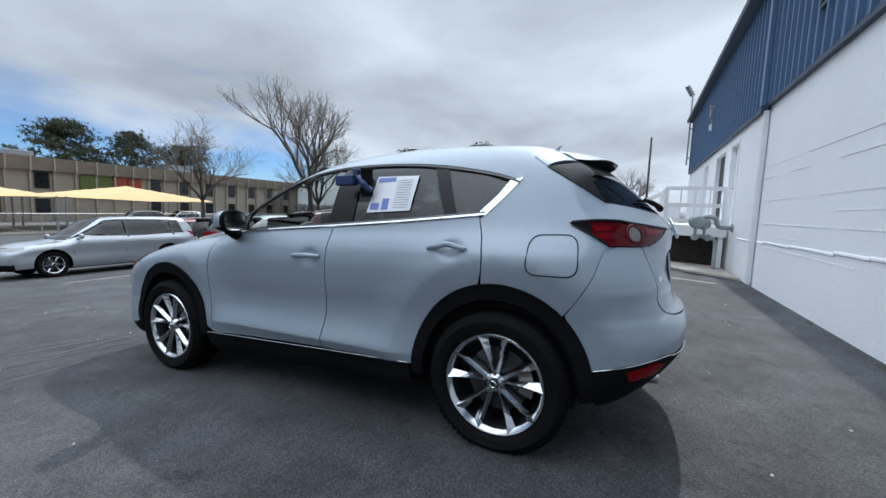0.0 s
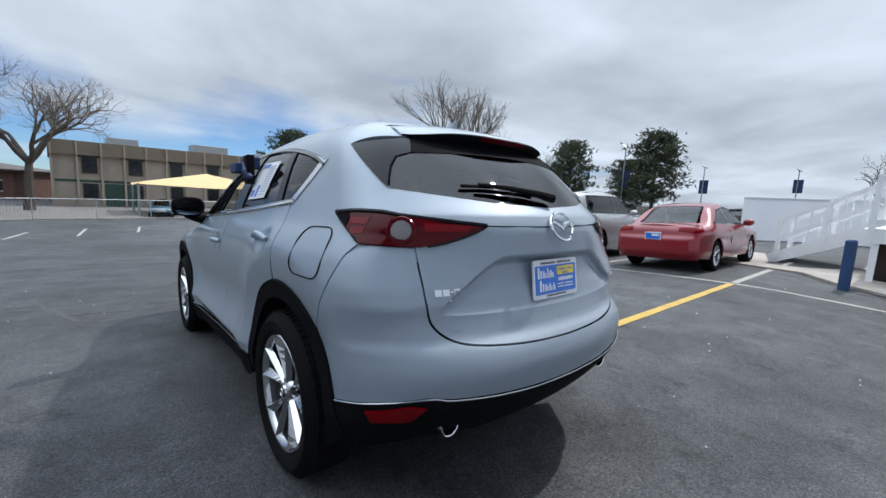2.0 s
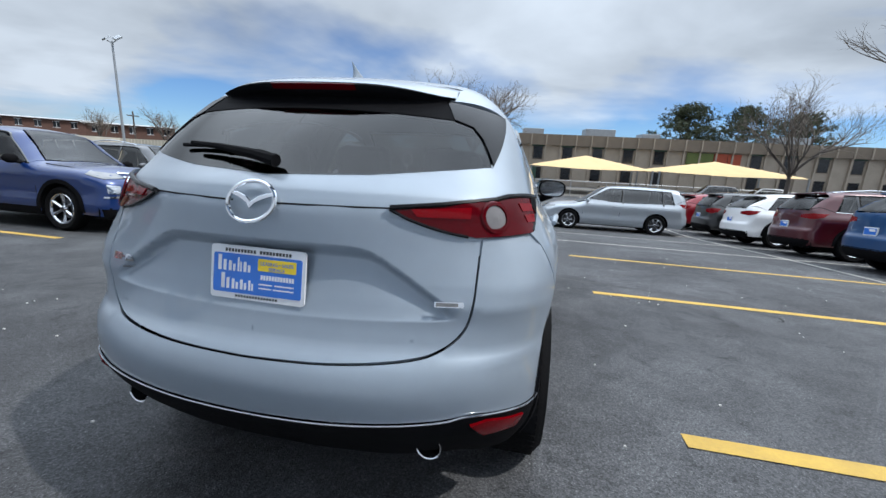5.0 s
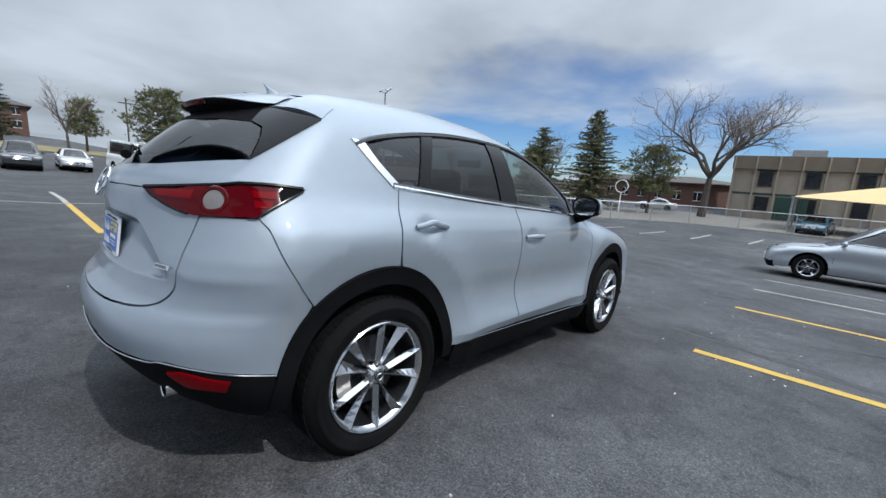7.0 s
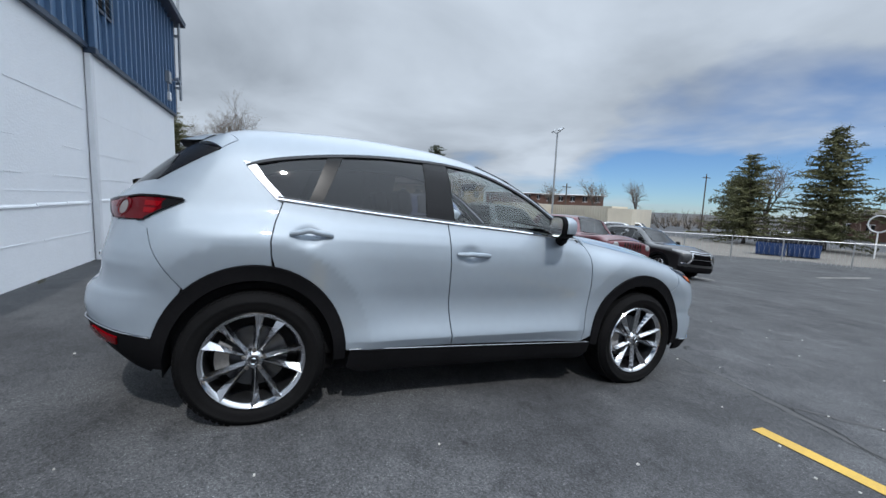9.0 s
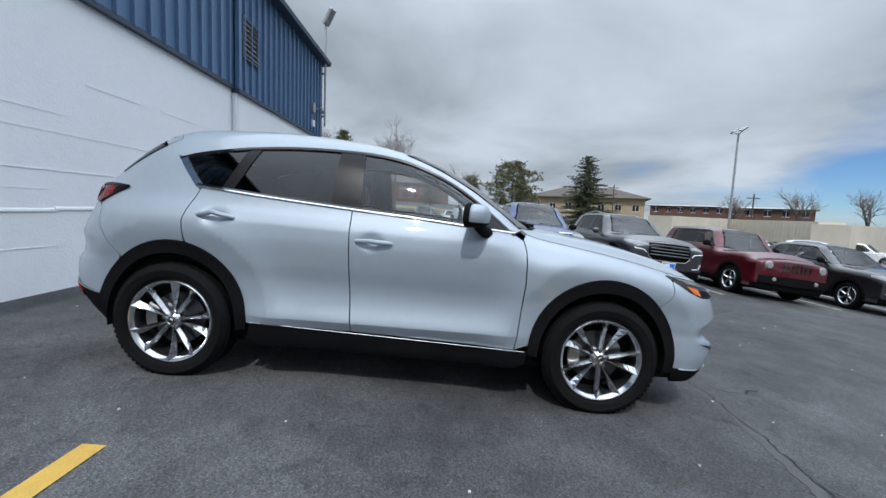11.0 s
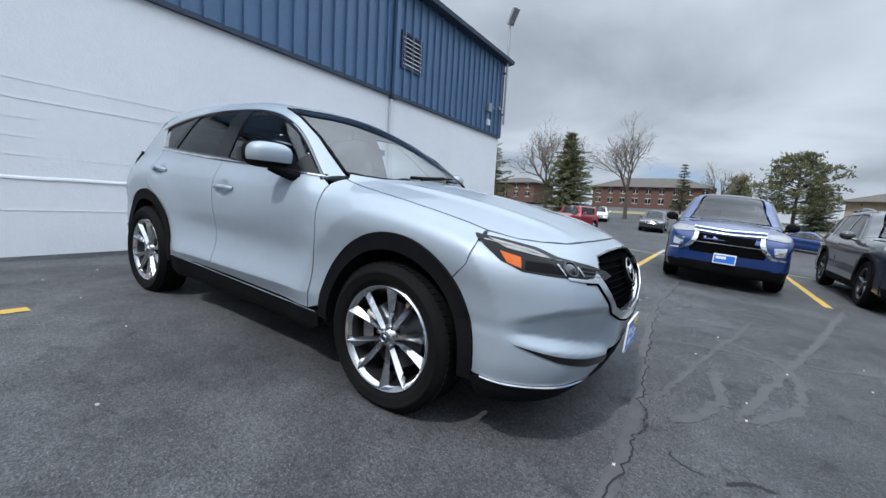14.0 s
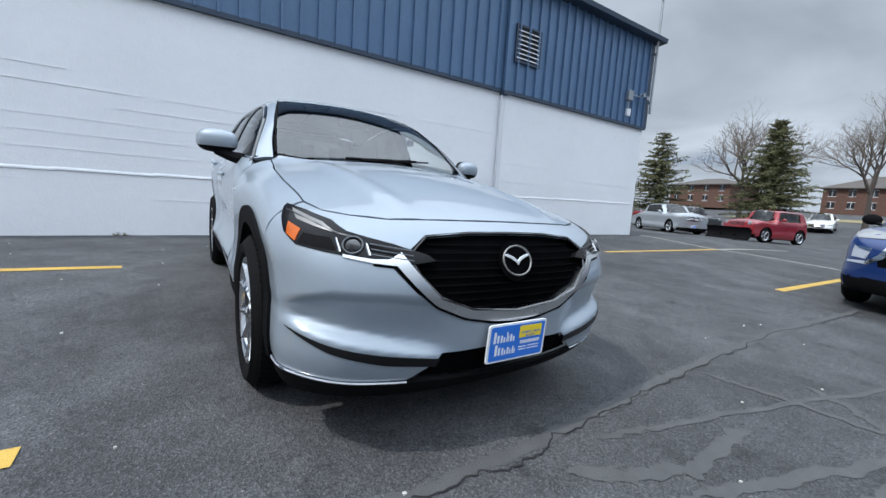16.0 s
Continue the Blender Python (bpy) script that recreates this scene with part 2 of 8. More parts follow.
def part(name, m, mat, parent=None, label="", smooth=False, bevel=0.0, normals=None, fix=True):
    """Links one mesh as an object of its own, under a thing or a part."""
    me = bpy.data.meshes.new(name)
    me.from_pydata(m.v, [], m.f)
    if fix and normals is None:
        b = bmesh.new()
        b.from_mesh(me)
        bmesh.ops.recalc_face_normals(b, faces=b.faces)
        b.to_mesh(me)
        b.free()
    me.materials.append(mat)
    if smooth:
        me.shade_smooth()
        if normals is None:
            me.set_sharp_from_angle(angle=radians(35))
    if normals is not None:
        me.normals_split_custom_set_from_vertices(normals)
    ob = new(name, me)
    if bevel:
        bv = ob.modifiers.new("edge", "BEVEL")
        bv.width, bv.segments, bv.limit_method = bevel, 2, "ANGLE"
    if parent is not None:
        ob.parent = parent
    if label:
        ob["label"] = label
    return ob


def thing(name, label, category, m=None, group="", kind=""):
    e = new(name)
    e.empty_display_size = 0.2
    if m is not None:
        e.matrix_basis = m
    return tagged(e, label, category, group, kind)


def spline(pts, n=10):
    """A smooth line through points of any dimension, n steps a span."""
    P = np.array(pts, float)
    out = []
    for i in range(len(P) - 1):
        p0, p1, p2, p3 = P[max(i - 1, 0)], P[i], P[i + 1], P[min(i + 2, len(P) - 1)]
        for t in np.arange(n) / n:
            out.append(0.5 * (2 * p1 + (p2 - p0) * t + (2 * p0 - 5 * p1 + 4 * p2 - p3) * t**2 + (3 * p1 - p0 - 3 * p2 + p3) * t**3))
    return [tuple(map(float, q)) for q in out] + [tuple(map(float, P[-1]))]


def curve(*pts):
    """A smooth function through (a, b) pairs, flat beyond them."""
    X, Y = np.array(pts, float).T
    h, d = np.diff(X), np.diff(Y) / np.diff(X)
    s = np.zeros(len(X))
    s[0], s[-1] = d[0], d[-1]
    for i in range(1, len(X) - 1):
        if d[i - 1] * d[i] > 0:
            w1, w2 = 2 * h[i] + h[i - 1], h[i] + 2 * h[i - 1]
            s[i] = (w1 + w2) / (w1 / d[i - 1] + w2 / d[i])

    def at(x):
        x = np.clip(np.asarray(x, float), X[0], X[-1])
        i = np.clip(np.searchsorted(X, x) - 1, 0, len(X) - 2)
        t = (x - X[i]) / h[i]
        return (1 + 2 * t) * (1 - t) ** 2 * Y[i] + t * (1 - t) ** 2 * h[i] * s[i] + t * t * (3 - 2 * t) * Y[i + 1] + t * t * (t - 1) * h[i] * s[i + 1]

    return at


# ---- the lie of the land ----
drop = curve((-60, 0.14), (-12, 0.12), (-6, 0.10), (-4, 0.095), (-3.1, 0.105), (-2, 0.10), (2.5, -0.131), (7.2, -0.50), (10, -0.76), (13, -1.02), (20, -1.35), (32, -1.6), (60, -1.7), (200, -1.7))


rise = curve((-400, 4.0), (-135, 3.9), (-82, 2.0), (-50, 0.75), (-37, -0.1), (-27, -0.42), (-17, -0.15), (-11, 0.0), (400, 0.0))


def lie(x, y):
    """Height of the ground: it falls away from the building and along its foot, and climbs again far off towards -x."""
    foot = -0.012 * min(9.0, max(-11.0, x)) * min(1, max(0, (-1.6 - y) / 1.8))
    return float(drop(y)) + foot + float(rise(x)) * min(1, max(0, 1 - (y - 8) / 45))


# ---- car bodies ----
def smax(a, b, k):
    h = np.maximum(k - np.abs(a - b), 0) / k
    return np.maximum(a, b) + h * h * k / 4


class Shell:
    """A car's outer skin: the smooth meeting of sides, top, nose and tail, each a function. Forward is +y."""

    def __init__(self, wide, taper, top, nose, tail, crown=0.14, sweep=0.15, kt=0.16, ke=0.14, house=None, bulge=None, nx=(0.12, 0.25), tx=(0.18, 0.15)):
        self.wide, self.taper, self.top, self.nose, self.tail = wide, taper, top, nose, tail
        self.crown, self.sweep, self.kt, self.ke, self.house, self.bulge, self.nx, self.tx = crown, sweep, kt, ke, house, bulge, nx, tx
        self.mid = 0.30

    def f(self, p):
        x, y, z = np.abs(p[:, 0]), p[:, 1], p[:, 2]
        w = self.wide(z) * self.taper(y)
        if self.house is not None:
            hz = np.clip((z - 1.0) / 0.25, 0, 1)
            w = w * (1 + (self.house(y) - 1) * hz)
        if self.bulge is not None:
            w = w + self.bulge(y, z)
        side = x - w
        x2 = x * x
        top = z - (self.top(y + self.sweep * x2) - self.crown * x2)
        front = y - (self.nose(z) - self.nx[0] * x2 - self.nx[1] * x2 * x2)
        up = np.clip((z - 0.86) / 0.24, 0, 1) * self.tx[2] if len(self.tx) > 2 else 0
        rear = (self.tail(z) + (self.tx[0] + up) * x2 + (self.tx[1] + (self.tx[3] * np.clip((0.92 - z) / 0.25, 0, 1) if len(self.tx) > 3 else 0)) * x2 * x2) - y
        g = smax(side, top * 0.9, self.kt)
        return smax(smax(g, front, self.ke), rear, self.ke)

    def cast(self, o, d, far):
        a, b = np.zeros(len(o)), np.full(len(o), far)
        for _ in range(34):
            m = (a + b) / 2
            ins = self.f(o + d * m[:, None]) < 0
            a, b = np.where(ins, m, a), np.where(ins, b, m)
        return o + d * ((a + b) / 2)[:, None]

    def normal(self, p):
        e = 2e-3
        g = np.stack([self.f(p + e * q) - self.f(p - e * q) for q in np.eye(3)], 1)
        return g / np.maximum(np.linalg.norm(g, axis=1, keepdims=True), 1e-9)

    # four ways on to the skin: round the long axis, round upright axes in the nose and in the tail, and straight down
    def to3(self, ab, how):
        a, b = ab[:, 0], ab[:, 1]
        z = 0 * a
        if how == "roll":
            return self.cast(np.stack([z, b, z + self.mid], 1), np.stack([np.sin(a), z, np.cos(a)], 1), 2.2)
        if how == "front":
            return self.cast(np.stack([z, z + 1.0, b], 1), np.stack([np.sin(a), np.cos(a), z], 1), 2.6)
        if how == "rear":
            return self.cast(np.stack([z, z - 0.9, b], 1), np.stack([np.sin(a), -np.cos(a), z], 1), 2.6)
        return self.cast(np.stack([a, b, z + self.mid], 1), np.stack([z, z, z + 1], 1), 2.2)

    def to2(self, p, how):
        p = np.asarray(p, float)
        if how == "roll":
            return np.stack([np.arctan2(p[:, 0], p[:, 2] - self.mid), p[:, 1]], 1)
        if how == "front":
            return np.stack([np.arctan2(p[:, 0], p[:, 1] - 1.0), p[:, 2]], 1)
        if how == "rear":
            return np.stack([np.arctan2(p[:, 0], -p[:, 1] - 0.9), p[:, 2]], 1)
        return p[:, :2]

    def on_side(self, pts, s=1):
        """Points of the skin from (y, z), seen from the side."""
        q = np.array(pts, float)
        z = 0 * q[:, 0]
        return self.cast(np.stack([z, q[:, 0], q[:, 1]], 1), np.stack([z + s, z, z], 1), 1.6)

    def on_front(self, pts):
        q = np.array(pts, float)
        z = 0 * q[:, 0]
        return self.cast(np.stack([q[:, 0], z, q[:, 1]], 1), np.stack([z, z + 1, z], 1), 3.5)

    def on_rear(self, pts):
        q = np.array(pts, float)
        z = 0 * q[:, 0]
        return self.cast(np.stack([q[:, 0], z, q[:, 1]], 1), np.stack([z, z - 1, z], 1), 3.5)

    def on_top(self, pts):
        q = np.array(pts, float)
        z = 0 * q[:, 0]
        return self.cast(np.stack([q[:, 0], q[:, 1], z + 0.4], 1), np.stack([z, z, z + 1], 1), 2.2)


def rounded(poly, r=0.02, n=4):
    """The outline with its corners cut round."""
    P, out = [Vector(p) for p in poly], []
    for i, p in enumerate(P):
        a, b = P[i - 1] - p, P[(i + 1) % len(P)] - p
        q = min(r, 0.45 * a.length, 0.45 * b.length)
        if a.length < 1e-6 or b.length < 1e-6 or a.angle(b) > radians(150):
            out.append(p)
            continue
        s, e = p + a.normalized() * q, p + b.normalized() * q
        out += [s * (1 - t) ** 2 + p * (2 * t * (1 - t)) + e * t * t for t in (k / n for k in range(n + 1))]
    return [tuple(p) for p in out]


def patch(sh, name, pts, how, mat, parent, off=0.0, thick=0.016, step=0.035, label="", flat2=False, guides=()):
    """A piece of the skin inside an outline of skin points, with a turned-in edge. off: how far it stands proud; guides: creases that the mesh follows."""
    ab = np.array(pts, float) if flat2 else sh.to2(pts, how)
    line = []
    for i in range(len(ab)):
        a, b = ab[i], ab[(i + 1) % len(ab)]
        k = max(1, int(np.linalg.norm(b - a) / step))
        line += [a + (b - a) * j / k for j in range(k)]
    line = np.array(line)
    keep = [i for i in range(len(line)) if np.linalg.norm(line[i] - line[i - 1]) > 1e-4]
    line = line[keep]
    lo, hi = line.min(0), line.max(0)
    gx, gy = np.meshgrid(np.arange(lo[0] + step * 0.6, hi[0], step), np.arange(lo[1] + step * 0.6, hi[1], step))
    grid = np.stack([gx.ravel(), gy.ravel()], 1)
    x1, y1, x2, y2 = line[:, 0], line[:, 1], np.roll(line[:, 0], -1), np.roll(line[:, 1], -1)
    cross = ((y1 > grid[:, 1:2]) != (y2 > grid[:, 1:2])) & (grid[:, 0:1] < (x2 - x1) * (grid[:, 1:2] - y1) / (y2 - y1 + 1e-12) + x1)
    dist = np.sqrt(((grid[:, None] - line[None]) ** 2).sum(-1)).min(1) if len(grid) else np.zeros(0)
    grid = grid[(cross.sum(1) % 2 == 1) & (dist > 0.45 * step)]
    n = len(line)
    edges, extra = [(i, (i + 1) % n) for i in range(n)], np.zeros((0, 2))
    for gd in guides:
        q = sh.to2(np.array(gd, float), how)
        k = n + len(extra)
        edges += [(k + i, k + i + 1) for i in range(len(q) - 1)]
        extra = np.concatenate([extra, q])
    if len(extra) and len(grid):
        grid = grid[np.sqrt(((grid[:, None] - extra[None]) ** 2).sum(-1)).min(1) > 0.55 * step]
    every = [Vector(p) for p in np.concatenate([line, extra, grid])]
    from_cdt = geometry.delaunay_2d_cdt(every, edges, [list(range(n))], 1, 1e-6)
    v2, tri = np.array([tuple(p) for p in from_cdt[0]]), [tuple(t) for t in from_cdt[2]]
    P = sh.to3(v2, how)
    N = sh.normal(P)
    P = P + N * off
    M = Mesh()
    g = np.cross(P[[t[1] for t in tri]] - P[[t[0] for t in tri]], P[[t[2] for t in tri]] - P[[t[0] for t in tri]])
    turn = (g * N[[t[0] for t in tri]]).sum(1) < 0
    tri = [t[::-1] if b else t for t, b in zip(tri, turn)]
    M.add(P, tri)
    normals = [tuple(q) for q in N]
    if thick > 0:
        count = {}
        for t in tri:
            for a, b in ((t[0], t[1]), (t[1], t[2]), (t[2], t[0])):
                count[(a, b)] = count.get((a, b), 0) + 1
        rim = [(a, b) for a, b in count if (b, a) not in count]
        k, at = len(M.v), {}
        for a, b in rim:
            e = P[b] - P[a]
            out = np.cross(e, N[a])
            out = out / max(np.linalg.norm(out), 1e-9)
            k = len(M.v)
            M.add([P[a], P[b], P[b] - N[b] * thick, P[a] - N[a] * thick], [(1, 0, 3, 2)])
            normals += [tuple(out)] * 4
    return part(name, M, mat, parent, label, smooth=True, normals=normals)


def run(sh, pts, how, n=10):
    """Skin points resampled smoothly along the skin."""
    return sh.to3(np.array(spline(sh.to2(pts, how), n)), how)


def strip(sh, name, pts, r, mat, parent, off=0.0, label="", closed=False, n=6, flat=1.0):
    """A thin moulding that follows the skin along skin points."""
    P = np.array(pts, float)
    P = P + sh.normal(P) * off
    m = Mesh().tube([tuple(p) for p in P], r, n, closed)
    return part(name, m, mat, parent, label, smooth=True)


def arc(cy, cz, r, a0, a1, n=14, tall=1.04):
    return [(cy + r * math.cos(radians(a0 + (a1 - a0) * i / n)), cz + tall * r * math.sin(radians(a0 + (a1 - a0) * i / n))) for i in range(n + 1)]


# ---- wheels ----
def wheel(parent, x, y, z, s, r=0.365, rim=0.252, w=0.225, spokes=10, face=None, dark=None, lugs=True, near=True, name="wheel"):
    """A road wheel whose outer side faces s: tyre, rim, spokes, disc and hub."""
    face, dark = face or SATIN, dark or DARKALLOY
    hub = new(name)
    hub.parent, hub.location = parent, (x, y, z)
    h, n = w / 2, 56 if near else 28
    k = rim + 0.012
    tyre = Mesh().lathe([(k - 0.02, s * (h - 0.05)), (k, s * (h - 0.012)), (k + 0.012, s * (h - 0.002)), (k + 0.016, s * (h + 0.002)), (k + 0.032, s * (h + 0.005)), (r - 0.052, s * (h + 0.007)), (r - 0.048, s * (h + 0.0095)), (r - 0.040, s * (h + 0.0085)), (r - 0.037, s * (h + 0.003)), (r - 0.022, s * (h - 0.007)), (r - 0.006, s * (h - 0.026)),
                         (r, s * (h - 0.05)), (r, -s * (h - 0.05)), (r - 0.006, -s * (h - 0.028)), (r - 0.03, -s * h), (k, -s * (h - 0.012))], n)
    if near:
        tread = Mesh()
        for j in range(64):
            a = 2 * math.pi * j / 64
            for u0, u1, sh in ((-0.088, -0.05, 0), (-0.042, -0.006, 0.03), (0.006, 0.042, 0.0), (0.05, 0.088, 0.03)):
                q = []
                for rr in (r - 0.004, r + 0.0018):
                    for uu, da in ((u0, 0), (u1, 0.022), (u1, 0.088), (u0, 0.066)):
                        b = a + da + sh
                        q.append((s * uu, rr * math.cos(b), rr * math.sin(b)))
                tread.add(q, [(3, 2, 1, 0), (4, 5, 6, 7), (0, 1, 5, 4), (1, 2, 6, 5), (2, 3, 7, 6), (3, 0, 4, 7)])
    if near:
        tagged(part("tread", tread, RUBBER, hub), "tread blocks of the tyre", kind="stuff")
    part("tyre", tyre, RUBBER, hub, "black rubber tyre", smooth=True)
    barrel = Mesh().lathe([(rim + 0.012, s * (h - 0.014)), (rim + 0.004, s * (h - 0.006)), (rim - 0.008, s * (h - 0.012)), (rim - 0.018, s * (h - 0.03))], n)
    part("rim", barrel, face, hub, "bright rim lip", smooth=True)
    part("rim_barrel", Mesh().lathe([(rim - 0.018, s * (h - 0.03)), (rim - 0.03, s * (h - 0.1)), (rim - 0.03, -s * h * 0.8)], n), dark, hub, "dark inner barrel", smooth=True)
    disc = Mesh().lathe([(0.02, s * (h - 0.105)), (rim * 0.66, s * (h - 0.105)), (rim * 0.66, s * (h - 0.125)), (0.02, s * (h - 0.125))], 32)
    part("brake_disc", disc, DARKALLOY, hub, smooth=True)
    back = Mesh().lathe([(0.001, s * (h - 0.15)), (rim - 0.028, s * (h - 0.15))], 32)
    part("brake_shield", back, BLACKPL, hub)
    kinds = []
    for j in range(spokes):
        g = 1 if j % 2 else -1
        if j < 2:
            # a twisted blade, slim at the hub and broad at the rim, with a sharp ridge that crosses from one edge to the other
            m = Mesh()
            for i in range(7):
                t = i / 6
                rr = 0.048 + (rim - 0.004 - 0.048) * t
                mid = -g * (0.004 + 0.012 * t) * rim / 0.252
                hw_ = (0.0105 + 0.0165 * t**1.2) * (10 / spokes) ** 0.6 * rim / 0.252
                ridge = mid + g * hw_ * (-0.55 + 1.15 * t)
                hh = s * (h - 0.034 + 0.026 * t**1.3)
                m.v += [(hh - s * (0.016 + 0.008 * t), mid - hw_, rr), (hh + s * 0.003, ridge - 0.0016, rr), (hh + s * 0.003, ridge + 0.0016, rr), (hh - s * (0.016 + 0.008 * t), mid + hw_, rr),
                        (hh - s * 0.052, mid + hw_ * 0.8, rr), (hh - s * 0.052, mid - hw_ * 0.8, rr)]
            for i in range(6):
                m.f += [(6 * i + q, 6 * i + (q + 1) % 6, 6 * i + 6 + (q + 1) % 6, 6 * i + 6 + q) for q in range(6)]
            m.f += [(5, 4, 3, 2, 1, 0), (36, 37, 38, 39, 40, 41)]
            ob = part("spoke", m, face, hub, "bright machined spoke")
            kinds.append(ob.data)
        else:
            ob = new("spoke", kinds[j % 2])
            ob["label"] = "bright machined spoke"
            ob.parent = hub
        ob.rotation_euler = (2 * math.pi * (j + 0.5 * (s < 0)) / spokes, 0, 0)
    boss = Mesh().lathe([(0.001, s * (h - 0.018)), (0.028, s * (h - 0.018)), (0.031, s * (h - 0.026)), (0.046, s * (h - 0.036)), (0.058, s * (h - 0.055)), (0.062, s * (h - 0.11))], 28)
    part("hub", boss, face, hub, smooth=True)
    cap = Mesh().lathe([(0.001, s * (h - 0.012)), (0.022, s * (h - 0.013)), (0.026, s * (h - 0.02))], 20)
    part("hub_cap", cap, GLOSSBLK, hub, "gloss black hub cap", smooth=True)
    if near:
        badge = Mesh().lathe([(0.014, s * (h - 0.0125)), (0.016, s * (h - 0.010)), (0.018, s * (h - 0.0125))], 20)
        part("badge", badge, CHROME, hub, smooth=True)
        for j in range(5):
            a = 2 * math.pi * j / 5
            nut = Mesh().lathe([(0.001, s * (h - 0.026)), (0.009, s * (h - 0.026)), (0.011, s * (h - 0.03)), (0.011, s * (h - 0.055))], 6, at=(0, 0.052 * math.sin(a), 0.052 * math.cos(a)))
            part("lug_nut", nut, STEEL, hub)
        cal = Mesh().sheet(lambda u, v: (s * (h - 0.10 + 0.03 * v), (0.14 + 0.05 * 1) * math.cos(2.6 + 0.9 * u), (0.14 + 0.05) * math.sin(2.6 + 0.9 * u)), 8, 1)
        cal.sheet(lambda u, v: (s * (h - 0.07), (0.12 + 0.07 * v) * math.cos(2.6 + 0.9 * u), (0.12 + 0.07 * v) * math.sin(2.6 + 0.9 * u)), 8, 1)
        part("brake_caliper", cal, STEEL, hub)
    return hub


SATCHR = pbr("satin_chrome", (0.66, 0.68, 0.70), 0.28, 1.0, var=0.05)
EYELENS = lens("clear_lamp_lens", (0.20, 0.19, 0.19), 0.15)


# ---- the silver crossover ----
def hero_bulge(y, z):
    """Haunches over the wheels, and the hollow along the lower doors."""
    b = 0
    for cy in (-1.349, 1.349):
        r = np.sqrt((y - cy) ** 2 + (z - 0.385) ** 2)
        edge = np.minimum(np.exp(-(((np.maximum(r, 0.60) - 0.60) / 0.13) ** 2)), 1 - np.clip((0.61 - r) / 0.13, 0, 1.2))
        b = b + 0.020 * edge * (z > 0.2)
    # the lower doors: a soft hollow that swells to a sharp edge, and tucks in below it
    mid = np.exp(-((np.abs(y + 0.02) / 0.80) ** 6))
    zc = 0.462 + 0.012 * y
    above = 0.026 * np.exp(-((np.maximum(z - zc, 0) / 0.085) ** 1.6)) - 0.016 * np.exp(-(((z - 0.64) / 0.12) ** 2))
    below = 0.026 - 0.016 * np.exp(-(((zc - 0.64) / 0.12) ** 2)) - 0.55 * (zc - z)
    b = b + mid * (np.where(z > zc, above, np.maximum(below, -0.012)) - 0.004)
    return b


class HeroShell(Shell):
    def f(self, p):
        base = Shell.f(self, p)
        x, y, z = np.abs(p[:, 0]), p[:, 1], p[:, 2]
        # the plate's recess in the tailgate, and the scoops beside the front grille
        ss = lambda q: np.clip(q, 0, 1) ** 2 * (3 - 2 * np.clip(q, 0, 1))  # noqa: E731
        top, low = 1.014 - 0.33 * ((x - 0.335) + np.sqrt((x - 0.335) ** 2 + 0.0012)), 0.803 + 0.05 * x * x
        ins = ss((top + 0.008 - z) / 0.045) * np.clip((z - low) / np.maximum(top - low, 0.05), 0, 1) ** 0.75 * ss((0.60 - x) / 0.07) * (y < -1.5)
        base = base + 0.048 * ins
        base = base + 0.005 * ss((0.757 + 0.03 * x * x - z) / 0.012) * ss((z - 0.60) / 0.1) * ss((0.60 - x) / 0.20) * (y < -1.9)
        zt, zb = 0.665 - 0.10 * np.maximum(0, 0.55 - x), 0.40 + 0.20 * np.maximum(x - 0.30, 0)
        zt = zt + 0.012 - 0.6 * np.maximum(x - 0.72, 0) ** 1.2
        sc = ss((zt - z) / 0.05) * ss((z - zb) / 0.06) * ss((0.885 - x) / 0.11) * ss((x - 0.24) / 0.20) * (y > 1.5)
        base = base + 0.050 * sc * (0.30 + 0.70 * ss((zt - z) / 0.17))
        # the finger hollows behind the door handles
        for yc, zc in ((-1.112, 1.036), (-0.145, 0.968)):
            base = base + 0.020 * np.exp(-((((y - yc) / 0.062) ** 2 + ((z - zc) / 0.046) ** 2) ** 1.5)) * (x > 0.6)
        # bonnet creases
        xc = 0.50 - 0.10 * (y - 1.0)
        cr = np.exp(-(((x - xc) / 0.045) ** 2)) * np.clip((y - 0.95) / 0.1, 0, 1) * np.clip((2.1 - y) / 0.25, 0, 1)
        return base - 0.010 * cr


